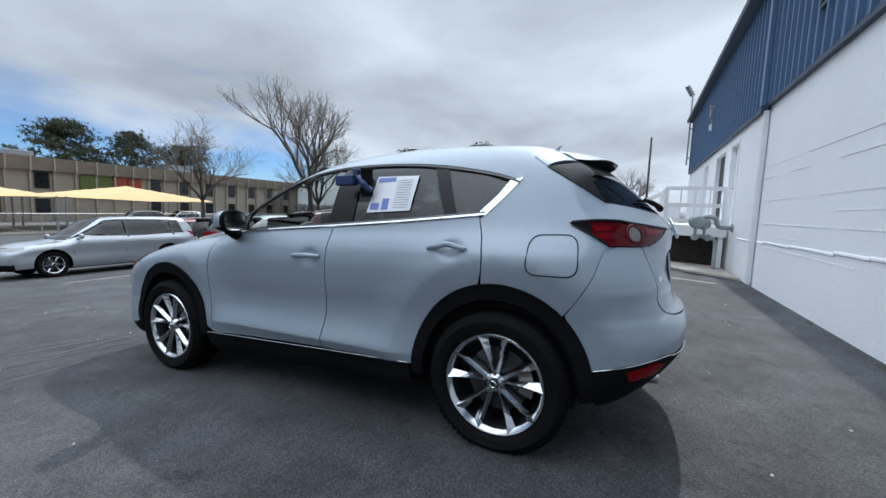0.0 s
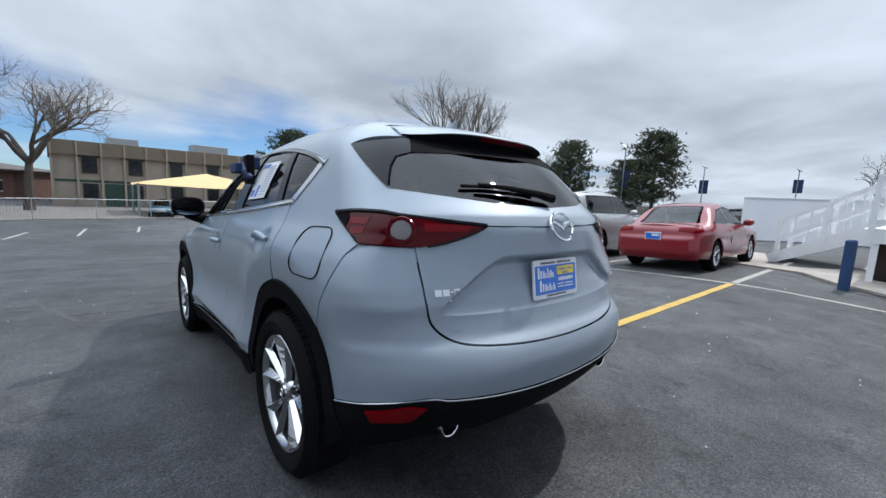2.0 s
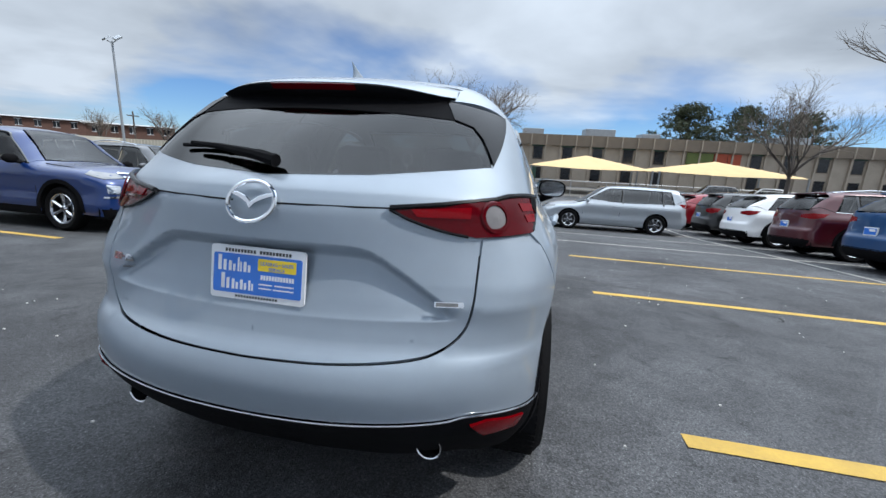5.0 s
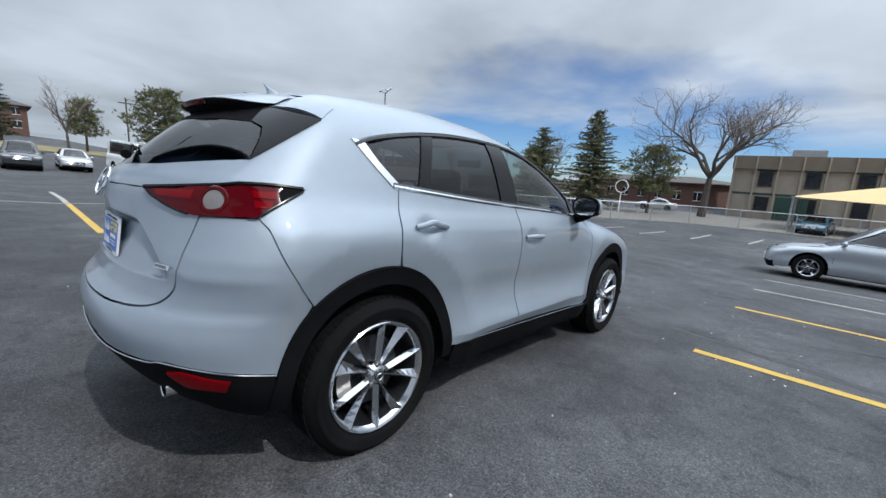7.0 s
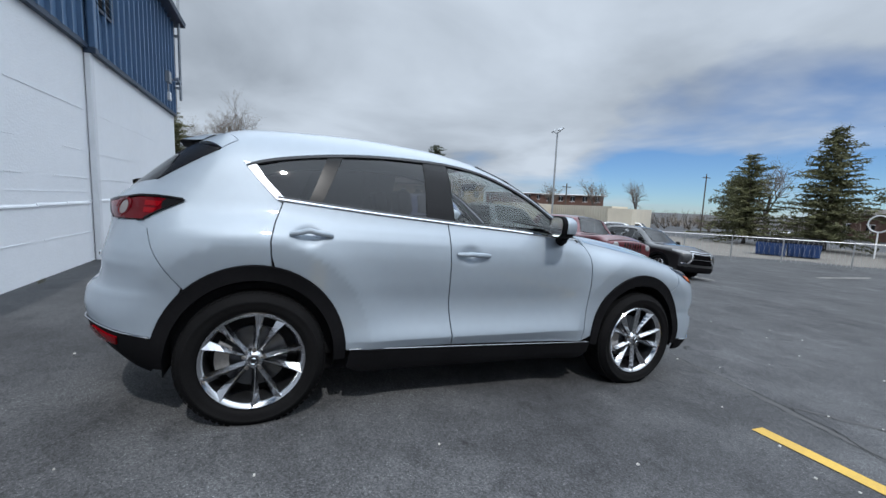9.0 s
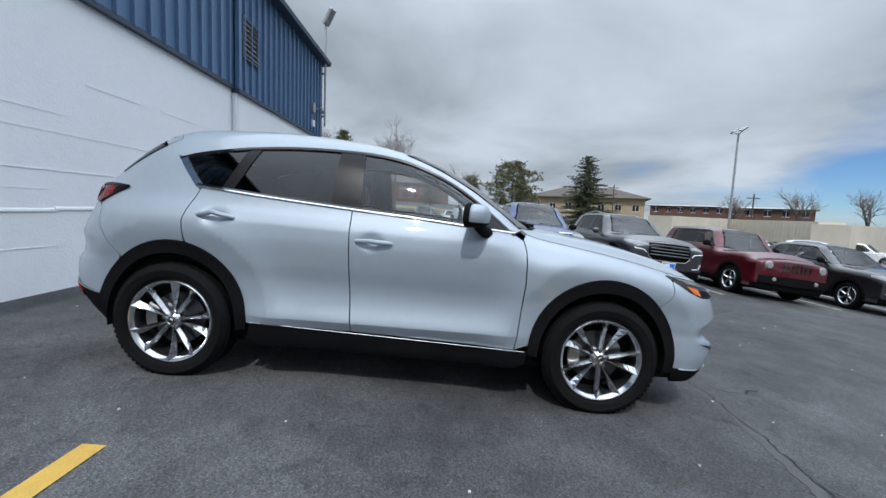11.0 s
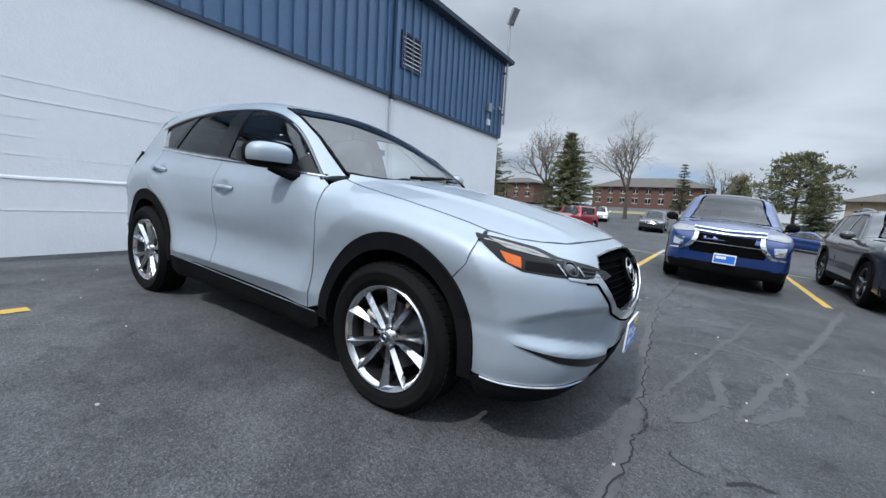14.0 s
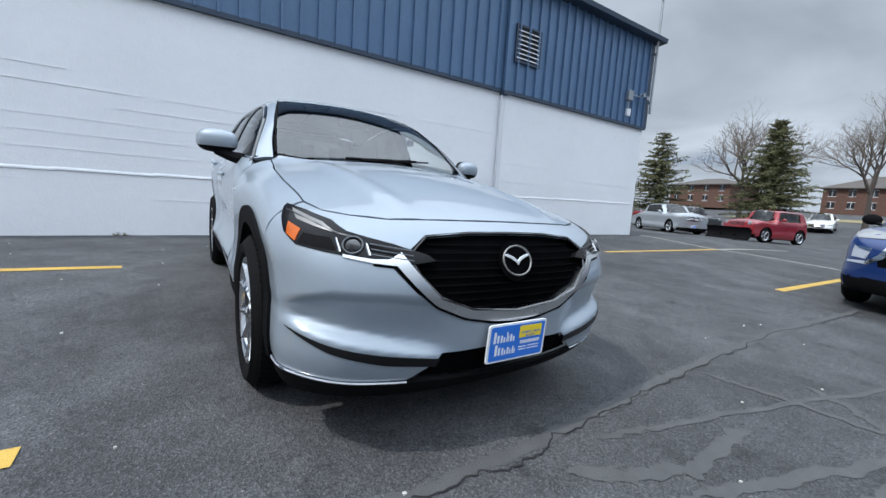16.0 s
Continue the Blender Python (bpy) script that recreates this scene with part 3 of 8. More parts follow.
HS = HeroShell(
    wide=curve((0.10, 0.70), (0.20, 0.82), (0.30, 0.878), (0.42, 0.896), (0.55, 0.888), (0.68, 0.884), (0.80, 0.893), (0.92, 0.900), (1.01, 0.890), (1.07, 0.866), (1.13, 0.832), (1.25, 0.785), (1.40, 0.718), (1.54, 0.640), (1.66, 0.56), (1.8, 0.45)),
    taper=curve((-2.30, 0.86), (-2.05, 0.925), (-1.75, 0.965), (-1.4, 0.99), (-0.8, 1.0), (0.9, 1.0), (1.4, 0.995), (1.75, 0.975), (2.0, 0.935), (2.25, 0.88)),
    top=curve((-2.4, 1.36), (-2.0, 1.50), (-1.8, 1.555), (-1.55, 1.608), (-1.2, 1.648), (-0.75, 1.668), (-0.35, 1.655), (0.0, 1.608), (0.2, 1.553), (0.44, 1.452), (0.7, 1.305), (0.92, 1.165), (1.02, 1.142), (1.2, 1.122), (1.5, 1.08), (1.8, 1.02), (2.05, 0.955), (2.2, 0.90), (2.32, 0.80)),
    nose=curve((0.12, 2.0), (0.22, 2.14), (0.32, 2.225), (0.45, 2.265), (0.60, 2.27), (0.78, 2.258), (0.87, 2.225), (0.93, 2.16), (1.0, 2.0), (1.2, 1.6), (1.7, 1.2)),
    tail=curve((0.14, -1.80), (0.24, -1.98), (0.33, -2.08), (0.42, -2.165), (0.52, -2.230), (0.62, -2.248), (0.68, -2.238), (0.74, -2.185), (0.82, -2.165), (1.0, -2.16), (1.10, -2.165), (1.16, -2.14), (1.22, -2.08), (1.50, -1.80), (1.7, -1.58)),
    crown=0.13, sweep=0.16, kt=0.15, ke=0.17, bulge=hero_bulge,
    house=curve((-2.3, 0.91), (-1.9, 0.955), (-1.5, 0.985), (-1.0, 1.0), (0.9, 1.0)), nx=(0.10, 0.22), tx=(0.16, 0.10, 0.23, 0.22))

hero = thing("crossover_car", "silver-blue metallic crossover car with black wheel-arch cladding", "car", pose(0, 0, 0, -3.0, 0, 0))
NOSE_EDGE = [(0, 2.095), (0.2, 2.088), (0.36, 2.068), (0.50, 2.035), (0.62, 1.965), (0.70, 1.88), (0.745, 1.76)]
AZ, AR = 0.385, 0.472   # wheel-arch centre height and outer radius
DLO = spline([(0.74, 1.10), (0.52, 1.27), (0.32, 1.395), (0.09, 1.487), (-0.10, 1.528), (-0.33, 1.543), (-0.70, 1.532), (-1.02, 1.495), (-1.30, 1.438), (-1.43, 1.392)], 4)
BELT = [(-1.27, 1.212), (-0.79, 1.180), (-0.30, 1.155), (0.16, 1.135), (0.74, 1.10)]


def hero_side(s):
    S = lambda pts: HS.on_side(pts, s)  # noqa: E731
    T = lambda pts: HS.on_top([(s * x, y) for x, y in pts])  # noqa: E731
    R = lambda pts: HS.on_rear([(s * x, z) for x, z in pts])  # noqa: E731
    F = lambda pts: HS.on_front([(s * x, z) for x, z in pts])  # noqa: E731
    cat = np.concatenate
    SEAMLINE = spline([(-1.682, 0.745), (-1.745, 0.83), (-1.803, 0.93), (-1.836, 1.03)], 7)
    fcy, rcy = 1.349, -1.349
    # doors
    fd = [(0.74, 1.093), (0.796, 1.063), (0.812, 0.99), (0.82, 0.81), (0.806, 0.55), (0.79, 0.388), (-0.224, 0.405), (-0.236, 0.50), (-0.262, 0.75), (-0.279, 1.0), (-0.284, 1.148), (0.16, 1.128)]
    edge = lambda a, b, d: S([(a + (b - a) * i / 40, 0.462 + 0.012 * (a + (b - a) * i / 40) + d) for i in range(41)])  # noqa: E731
    door = patch(HS, "front_door", S(fd), "roll", SILVER, hero, step=0.018, guides=[edge(0.77, -0.21, d) for d in (0.004, -0.004)])
    rd = [(-0.291, 1.148), (-0.286, 1.0), (-0.269, 0.75), (-0.243, 0.50), (-0.232, 0.405), *arc(rcy, AZ, AR, 2, 80, 16), (-1.284, 0.93), (-1.289, 1.0), (-1.272, 1.10), (-1.24, 1.203), (-0.79, 1.173)]
    rdoor = patch(HS, "rear_door", S(rd), "roll", SILVER, hero, step=0.018, guides=[edge(-0.265, -0.83, d) for d in (0.004, -0.004)])
    # fender
    fp = cat([T([(0.715, 0.83), (0.742, 1.1), (0.755, 1.4), (0.744, 1.66), (0.744, 1.752)]), S([(1.76, 0.88), (1.745, 0.80), *arc(fcy, AZ, AR, 45, 176, 22), (0.798, 0.388), (0.813, 0.55), (0.827, 0.81), (0.819, 0.99), (0.803, 1.068)])])
    patch(HS, "front_fender", fp, "roll", SILVER, hero, step=0.020)
    # roof, pillars and quarter in one pressing
    body = cat([T([(0, 0.115), (0.2, 0.105), (0.4, 0.06), (0.535, -0.01), (0.585, 0.22), (0.64, 0.48), (0.695, 0.80)]), S(DLO), S([(-1.385, 1.33), (-1.29, 1.222), (-1.248, 1.195), (-1.279, 1.10), (-1.296, 1.0), (-1.291, 0.93), *arc(rcy, AZ, AR, 82, 134, 10), *SEAMLINE, (-1.885, 1.10), (-1.905, 1.165), (-1.845, 1.265), (-1.70, 1.367), (-1.555, 1.462), (-1.482, 1.518)]), T([(0.5, -1.545), (0.25, -1.61), (0, -1.62)])])
    patch(HS, "roof_and_quarter_panel", body, "roll", SILVER, hero, step=0.028)
    patch(HS, "fender_brace", S([(1.70, 0.94), (1.70, 0.76), (1.82, 0.73), (1.82, 0.90)]), "roll", SILVER, hero, off=-0.008, thick=0, step=0.03)
    patch(HS, "quarter_brace", S([(-1.67, 0.81), (-1.79, 1.07), (-1.90, 1.07), (-1.80, 0.80), (-1.73, 0.74)]), "roll", SILVER, hero, off=-0.008, thick=0, step=0.03)
    # bumpers
    SEAM_R = spline([(0.637, 0.93), (0.633, 0.86), (0.612, 0.790), (0.555, 0.738), (0.46, 0.713), (0.25, 0.696), (0.02, 0.690)], 6)
    rb = cat([S([(y - 0.005, z - 0.002) for y, z in SEAMLINE] + [(-1.90, 1.06)]), R([(0.645, 1.05), *[(x + 0.006, z - 0.006) for x, z in SEAM_R], (0, 0.684), (0, 0.515), (0.28, 0.522), (0.57, 0.540), (0.66, 0.553)]), S([(-1.93, 0.522), (-1.815, 0.50), *arc(rcy, AZ, AR, 168, 138, 8)])])
    patch(HS, "rear_bumper", rb, "rear", SILVER, hero, step=0.03)
    lo = cat([S([(-1.815, 0.493), (-1.93, 0.515)]), R([(0.66, 0.546), (0.57, 0.533), (0.28, 0.515), (0, 0.508), (0, 0.33), (0.40, 0.33), (0.62, 0.36)]), S([(-1.95, 0.33), (-1.82, 0.30), (-1.80, 0.40)])])
    patch(HS, "rear_diffuser", lo, "rear", BLACKPL, hero, off=0.004, step=0.035, label="black plastic lower bumper")
    rf = cat([S([(-1.955, 0.455), (-1.950, 0.495), (-2.0, 0.505)]), R([(0.70, 0.526), (0.655, 0.517), (0.69, 0.465)])])
    patch(HS, "rear_reflector", rf, "rear", REDLENS, hero, off=0.012, step=0.02, label="red rear reflector")
    strip(HS, "bumper_trim", run(HS, cat([S([(-1.815, 0.497), (-1.93, 0.519)]), R([(0.66, 0.550), (0.57, 0.537), (0.28, 0.518), (0.1, 0.513), (0, 0.512)])]), "rear", 8), 0.0032, SATIN, hero, 0.006, "thin chrome strip")
    # tailgate
    tg = R([(0, 0.690), *SEAM_R[::-1], (0.638, 1.05), (0.70, 1.165), (0.675, 1.23), (0.648, 1.268), (0.3, 1.222), (0, 1.207)])
    brow = lambda d: R([(0.004 + 0.586 * i / 40, 1.014 - 0.33 * (0.586 * i / 40 - 0.331 + math.sqrt((0.586 * i / 40 - 0.331) ** 2 + 0.0012)) + d) for i in range(41)])  # noqa: E731
    shelf = lambda z, q, d: R([(0.004 + 0.58 * i / 40, z + q * (0.58 * i / 40) ** 2 + d) for i in range(41)])  # noqa: E731
    patch(HS, "tailgate", tg, "rear", SILVER, hero, step=0.0125, guides=[brow(0.009), brow(-0.014), brow(-0.037), shelf(0.803, 0.05, 0.003), shelf(0.803, 0.05, -0.004), shelf(0.757, 0.03, 0.001), shelf(0.757, 0.03, -0.013)])
    strip(HS, "tailgate_crease", R([(0.40, 1.130), (0.3, 1.128), (0.15, 1.126), (0.07, 1.125)]), 0.003, DARKIN, hero, 0.0, "dark crease line")
    rg = R([(0, 1.203), (0.3, 1.218), (0.638, 1.264), (0.62, 1.303), (0.592, 1.352), (0.555, 1.393), (0.49, 1.415), (0.36, 1.421), (0.2, 1.426), (0, 1.428)])
    patch(HS, "rear_window", rg, "rear", PRIVACY, hero, off=0.001, thick=0.005, step=0.05, label="dark tinted rear window")
    fin = cat([S([(-1.559, 1.456), (-1.70, 1.362), (-1.842, 1.262)]), R([(0.642, 1.268), (0.624, 1.306), (0.596, 1.355), (0.559, 1.396), (0.493, 1.418), (0.45, 1.488)])])
    patch(HS, "window_fin", fin, "rear", FINGREY, hero, off=0.006, step=0.035, label="gloss black side fin")
    patch(HS, "spoiler_side", cat([S([(-1.486, 1.516), (-1.556, 1.462)]), R([(0.46, 1.493)]), T([(0.43, -1.64), (0.49, -1.555)])]), "roll", SILVER, hero, off=0.003, step=0.03)
    patch(HS, "window_band", R([(0, 1.430), (0.2, 1.428), (0.36, 1.423), (0.492, 1.417), (0.45, 1.49), (0.2, 1.50), (0, 1.50)]), "rear", BLACKPL, hero, off=0.003, step=0.04, label="black band over the rear window")
    patch(HS, "lamp_seat", cat([S([(-1.84, 1.005), (-1.84, 1.11)]), R([(0.61, 1.11), (0.61, 1.005)])]), "rear", SILVER, hero, off=-0.007, thick=0, step=0.03)
    # tail lamp over the corner
    tl = cat([S(spline([(-1.70, 1.168), (-1.80, 1.174), (-1.89, 1.170)], 4)), R([(0.66, 1.160), (0.52, 1.140), (0.385, 1.126), (0.46, 1.094), (0.57, 1.063), (0.625, 1.054)]), S(spline([(-1.865, 1.064), (-1.83, 1.086), (-1.79, 1.114), (-1.70, 1.166)], 4)[:-1])])
    lamp = patch(HS, "tail_lamp", tl, "rear", DKREDLENS, hero, off=0.010, thick=0.03, step=0.02, label="dark red wraparound tail lamp")
    for za, zb in ((1.152, 1.128), (1.118, 1.094)):
        patch(HS, "light_bar", S([(-1.785 - 0.6 * (1.152 - za), za), (-1.862, za), (-1.862, zb), (-1.785 - 0.6 * (1.152 - zb), zb)]), "rear", REDLENS, lamp, off=0.0125, thick=0.004, step=0.02, label="bright red light bar")
    patch(HS, "light_bar", R([(0.44, 1.126), (0.60, 1.137), (0.60, 1.108), (0.46, 1.108)]), "rear", REDLENS, lamp, off=0.0125, thick=0.004, step=0.02, label="bright red light bar")
    strip(HS, "lamp_border", run(HS, R([(0.385, 1.125), (0.46, 1.093), (0.54, 1.069), (0.60, 1.057)]), "rear", 6), 0.005, FINGREY, lamp, 0.008, "black lamp border")
    strip(HS, "lamp_border", run(HS, S([(-1.855, 1.070), (-1.79, 1.113), (-1.70, 1.165)]), "rear", 6), 0.005, FINGREY, lamp, 0.008, "black lamp border")
    tip = S([*spline([(-1.69, 1.170), (-1.73, 1.171), (-1.765, 1.172)], 3), (-1.785, 1.15), (-1.785, 1.118), (-1.765, 1.130)])
    patch(HS, "lamp_tip", tip, "rear", BLACKPL, lamp, off=0.013, thick=0.008, step=0.015, label="black lamp corner")
    cpt = R([(0.668, 1.111)])[0]
    cn = HS.normal(cpt[None])[0]
    mat = Matrix.Translation(cpt + cn * 0.008) @ Vector(cn).to_track_quat("X", "Z").to_matrix().to_4x4()
    ring = Mesh().lathe([(0.037, 0.002), (0.039, 0.007), (0.048, 0.006), (0.053, 0.001)], 32)
    ring.v = [tuple(mat @ Vector(p)) for p in ring.v]
    part("lamp_ring", ring, DKREDLENS, lamp, "dark red ring", smooth=True)
    eye = Mesh().lathe([(0.001, 0.007), (0.026, 0.005), (0.038, 0.002)], 24)
    eye.v = [tuple(mat @ Vector(p)) for p in eye.v]
    part("lamp_eye", eye, EYELENS, lamp, "clear round lens", smooth=True)
    strip(HS, "lamp_trim", cat([S(spline([(-1.70, 1.171), (-1.80, 1.176), (-1.89, 1.172)], 4)), R([(0.66, 1.162), (0.52, 1.142), (0.385, 1.128)])]), 0.008, FINGREY, lamp, 0.012)
    # front bumper
    fb = cat([T([(x, y + 0.006) for x, y in NOSE_EDGE]), S([(1.764, 0.88), (1.749, 0.80), *arc(fcy, AZ, AR, 44.5, -4, 14), (1.86, 0.348)]),
              F([(0.77, 0.342), (0.60, 0.332), (0.45, 0.325), (0.37, 0.385), (0.33, 0.432), (0.15, 0.438), (0, 0.438), (0, 0.528), (0.13, 0.540), (0.26, 0.565), (0.37, 0.607), (0.46, 0.675), (0.535, 0.755), (0.47, 0.815), (0.40, 0.862), (0.2, 0.880), (0, 0.883)])])
    scoop = lambda d: F([(0.42 + 0.40 * i / 24, 0.677 - 0.10 * max(0, 0.55 - 0.42 - 0.40 * i / 24) - 0.6 * max(0.40 * i / 24 - 0.30, 0) ** 1.2 + d) for i in range(25)])  # noqa: E731
    patch(HS, "front_bumper", fb, "front", SILVER, hero, step=0.014, guides=[scoop(0.0), scoop(-0.05)])
    lip = cat([S([(1.86, 0.341)]), F([(0.77, 0.335), (0.60, 0.325), (0.45, 0.318), (0.25, 0.30), (0, 0.293), (0, 0.215), (0.40, 0.222), (0.66, 0.25)]), S([(1.90, 0.25), (1.83, 0.25), (1.81, 0.33)])])
    patch(HS, "front_lip", lip, "front", BLACKPL, hero, off=0.003, step=0.035, label="black plastic lower lip")
    strip(HS, "bumper_trim", run(HS, cat([S([(1.86, 0.345)]), F([(0.77, 0.339), (0.60, 0.329), (0.45, 0.321)])]), "front"), 0.005, CHROME, hero, 0.006, "thin chrome strip")
    lg = F([(0, 0.435), (0.15, 0.435), (0.325, 0.429), (0.365, 0.382), (0.44, 0.322), (0.25, 0.304), (0, 0.297)])
    patch(HS, "lower_grille", lg, "front", GRILLEB, hero, off=-0.02, step=0.03, label="black lower grille")
    fs = F([(0.845, 0.512), (0.74, 0.478), (0.55, 0.442), (0.34, 0.412), (0.35, 0.380), (0.55, 0.405), (0.73, 0.450)])
    patch(HS, "fog_slot", fs, "front", FINGREY, hero, off=0.004, thick=0.02, step=0.025, label="narrow black fog lamp slot")
    # grille
    gr = F([(0, 0.886), (0.2, 0.883), (0.39, 0.866), (0.465, 0.805), (0.44, 0.735), (0.36, 0.645), (0.22, 0.595), (0, 0.575)])
    patch(HS, "grille", gr, "front", GRILLEB, hero, off=-0.035, thick=0, step=0.04, label="dark recessed grille")
    for i in range(9):
        zz = 0.60 + 0.031 * i
        xm = 0.20 + 0.24 * min(1, (i + 0.4) / 4.5) - 0.05 * max(0, i - 7)
        pts = F([(xm * t, zz) for t in np.arange(9) / 8])
        strip(HS, "grille_bar", pts, 0.0045, GRILLEB, hero, -0.026)
    wing = cat([F([(0, 0.535), (0.13, 0.547), (0.26, 0.573), (0.365, 0.616), (0.452, 0.686), (0.522, 0.762), (0.60, 0.769), (0.69, 0.782)])])
    wi = cat([F([(0.69, 0.791), (0.60, 0.781), (0.545, 0.783), (0.50, 0.806), (0.445, 0.735), (0.36, 0.648), (0.22, 0.597), (0, 0.577)])])
    patch(HS, "chrome_wing", cat([wing, wi]), "front", SATCHR, hero, off=0.006, thick=0.05, step=0.02, label="satin chrome grille surround")
    strip(HS, "wing_gap", wing[:-1] + np.array((0, 0, -0.004)), 0.006, GRILLEB, hero, 0.003, "black gap under the surround")
    strip(HS, "grille_frame", cat([F([(0, 0.884), (0.2, 0.881), (0.39, 0.864), (0.468, 0.806)]), wi[4:]]), 0.007, GLOSSBLK, hero, -0.004, "gloss black grille frame")
    # head lamp
    hl = cat([S([(1.73, 0.925), (1.85, 0.912), (1.97, 0.892)]), F([(0.66, 0.862), (0.52, 0.832), (0.41, 0.803), (0.375, 0.782), (0.47, 0.768), (0.60, 0.774), (0.70, 0.789)]), S([(1.97, 0.802), (1.88, 0.834), (1.80, 0.880), (1.745, 0.912)])])
    lamp = patch(HS, "head_lamp", hl, "front", LAMPDK, hero, off=0.003, thick=0.03, step=0.02, label="slim black head lamp")
    patch(HS, "lamp_reflector", cat([S([(1.79, 0.912), (1.88, 0.898), (1.97, 0.882)]), F([(0.70, 0.858), (0.66, 0.846)]), S([(1.97, 0.866), (1.88, 0.880)])]), "front", STEEL, lamp, off=0.005, thick=0.003, step=0.02, label="grey upper reflector")
    patch(HS, "lamp_reflector", cat([S([(1.965, 0.842)]), F([(0.715, 0.838), (0.705, 0.800)]), S([(1.975, 0.808)])]), "front", BLACKPL, lamp, off=0.004, thick=0.003, step=0.02, label="black reflector")
    patch(HS, "lamp_reflector", F([(0.605, 0.826), (0.50, 0.806), (0.50, 0.792), (0.605, 0.806)]), "front", BLACKPL, lamp, off=0.0045, thick=0.003, step=0.02, label="black reflector")
    for q in (0.700, 0.612):
        strip(HS, "lamp_rib", run(HS, F([(q, 0.836 - 0.12 * (0.70 - q)), (q - 0.004, 0.796 - 0.06 * (0.70 - q))]), "front", 6), 0.005, SATIN, lamp, 0.006, "bright upright rib")
    am = S([(1.862, 0.868), (1.945, 0.852), (1.962, 0.812), (1.905, 0.828)])
    patch(HS, "indicator", am, "front", AMBER, lamp, off=0.006, thick=0.003, step=0.02, label="amber side marker")
    for x0 in (0.655,):
        cpt = F([(x0, 0.820 if x0 > 0.6 else 0.800)])[0]
        cn = HS.normal(cpt[None])[0]
        mt = Matrix.Translation(cpt + cn * 0.003) @ Vector(cn).to_track_quat("X", "Z").to_matrix().to_4x4()
        pr = Mesh().lathe([(0.030, 0.001), (0.032, 0.007), (0.036, 0.007), (0.039, 0)], 28)
        pr.v = [tuple(mt @ Vector(p)) for p in pr.v]
        part("lamp_ring", pr, DARKALLOY, lamp, "dull metal ring", smooth=True)
        ey = Mesh().lathe([(0.001, 0.016), (0.015, 0.012), (0.029, 0.001)], 24)
        ey.v = [tuple(mt @ Vector(p)) for p in ey.v]
        part("projector", ey, GLOSSBLK, lamp, "round projector lens", smooth=True)
    for zz in (0.822, 0.806, 0.790):
        strip(HS, "lamp_fin", F([(0.46 + 0.14 * t, zz - 0.010 + 0.016 * t) for t in np.arange(6) / 5]), 0.0035, DARKALLOY, lamp, 0.003, "dull metal fin")
    strip(HS, "lamp_brow", cat([S([(1.78, 0.905), (1.86, 0.893), (1.97, 0.874)]), F([(0.70, 0.855), (0.63, 0.842)])]), 0.004, DARKALLOY, lamp, 0.003, "dull metal brow")
    # cladding and sill
    for cy, a0, a1, nm in ((rcy, -3, 186, "rear_arch_trim"), (fcy, -8, 183, "front_arch_trim")):
        outer, inner = arc(cy, AZ, AR - 0.002, a0, a1, 40), arc(cy, AZ - 0.012, 0.405, a1, a0, 34)
        patch(HS, nm, S(outer + inner), "roll", BLACKPL, hero, off=0.012, thick=0.07, step=0.03, label="black plastic wheel-arch trim")
        liner = Mesh()
        for (x0, r0), (x1, r1) in (((0.40, 0.41), (0.87, 0.41)), ((0.40, 0.41), (0.40, 0.05))):
            liner.sheet(lambda u, v: (s * (x0 + (x1 - x0) * v), cy + (r0 + (r1 - r0) * v) * math.cos(math.pi * (1.12 * u - 0.06)), AZ - 0.012 + (r0 + (r1 - r0) * v) * math.sin(math.pi * (1.12 * u - 0.06))), 20, 1)
        part("wheel_arch_liner", liner, DARKIN, hero)
    sl = [(0.875, 0.372), (-0.23, 0.393), (-0.855, 0.405), (-0.87, 0.30), (-0.80, 0.27), (0.0, 0.262), (0.80, 0.262), (0.87, 0.30)]
    patch(HS, "side_sill", S(sl), "roll", BLACKPL, hero, off=0.010, thick=0.04, step=0.04, label="black plastic side sill")
    strip(HS, "sill_trim", S([(0.86, 0.378), (-0.23, 0.398), (-0.86, 0.410)]), 0.0032, SATIN, hero, 0.009, "thin chrome strip")
    # side glass
    fg = [(-0.272, 1.520), (-0.10, 1.512), (0.09, 1.470), (0.30, 1.385), (0.47, 1.275), (0.535, 1.215), (0.50, 1.128), (0.16, 1.145), (-0.250, 1.163)]
    if s > 0:
        patch(HS, "front_door_window", S(fg), "roll", CLEARG, door, off=-0.006, thick=0.004, step=0.05, label="clear side window")
    rgl = [(-0.415, 1.527), (-0.70, 1.517), (-0.925, 1.490), (-1.05, 1.215), (-0.79, 1.190), (-0.415, 1.172)]
    patch(HS, "rear_door_window", S(rgl), "roll", PRIVACY, rdoor, off=-0.006, thick=0.004, step=0.05, label="dark tinted side window")
    qg = [(-1.005, 1.478), (-1.18, 1.445), (-1.375, 1.385), (-1.34, 1.33), (-1.245, 1.228), (-1.10, 1.222)]
    patch(HS, "quarter_window", S(qg), "roll", PRIVACY, hero, off=-0.006, thick=0.004, step=0.05, label="dark tinted quarter window")
    for nm, pl in (("centre_pillar", [(-0.262, 1.535), (-0.425, 1.538), (-0.425, 1.163), (-0.24, 1.150)]), ("rear_pillar", [(-0.925, 1.500), (-1.01, 1.488), (-1.115, 1.212), (-1.045, 1.205)]),
                   ("mirror_sail", [(0.525, 1.235), (0.60, 1.20), (0.72, 1.108), (0.49, 1.120)])):
        patch(HS, nm, S(pl), "roll", FINGREY, hero, off=0.0, step=0.04, label="satin black pillar trim")
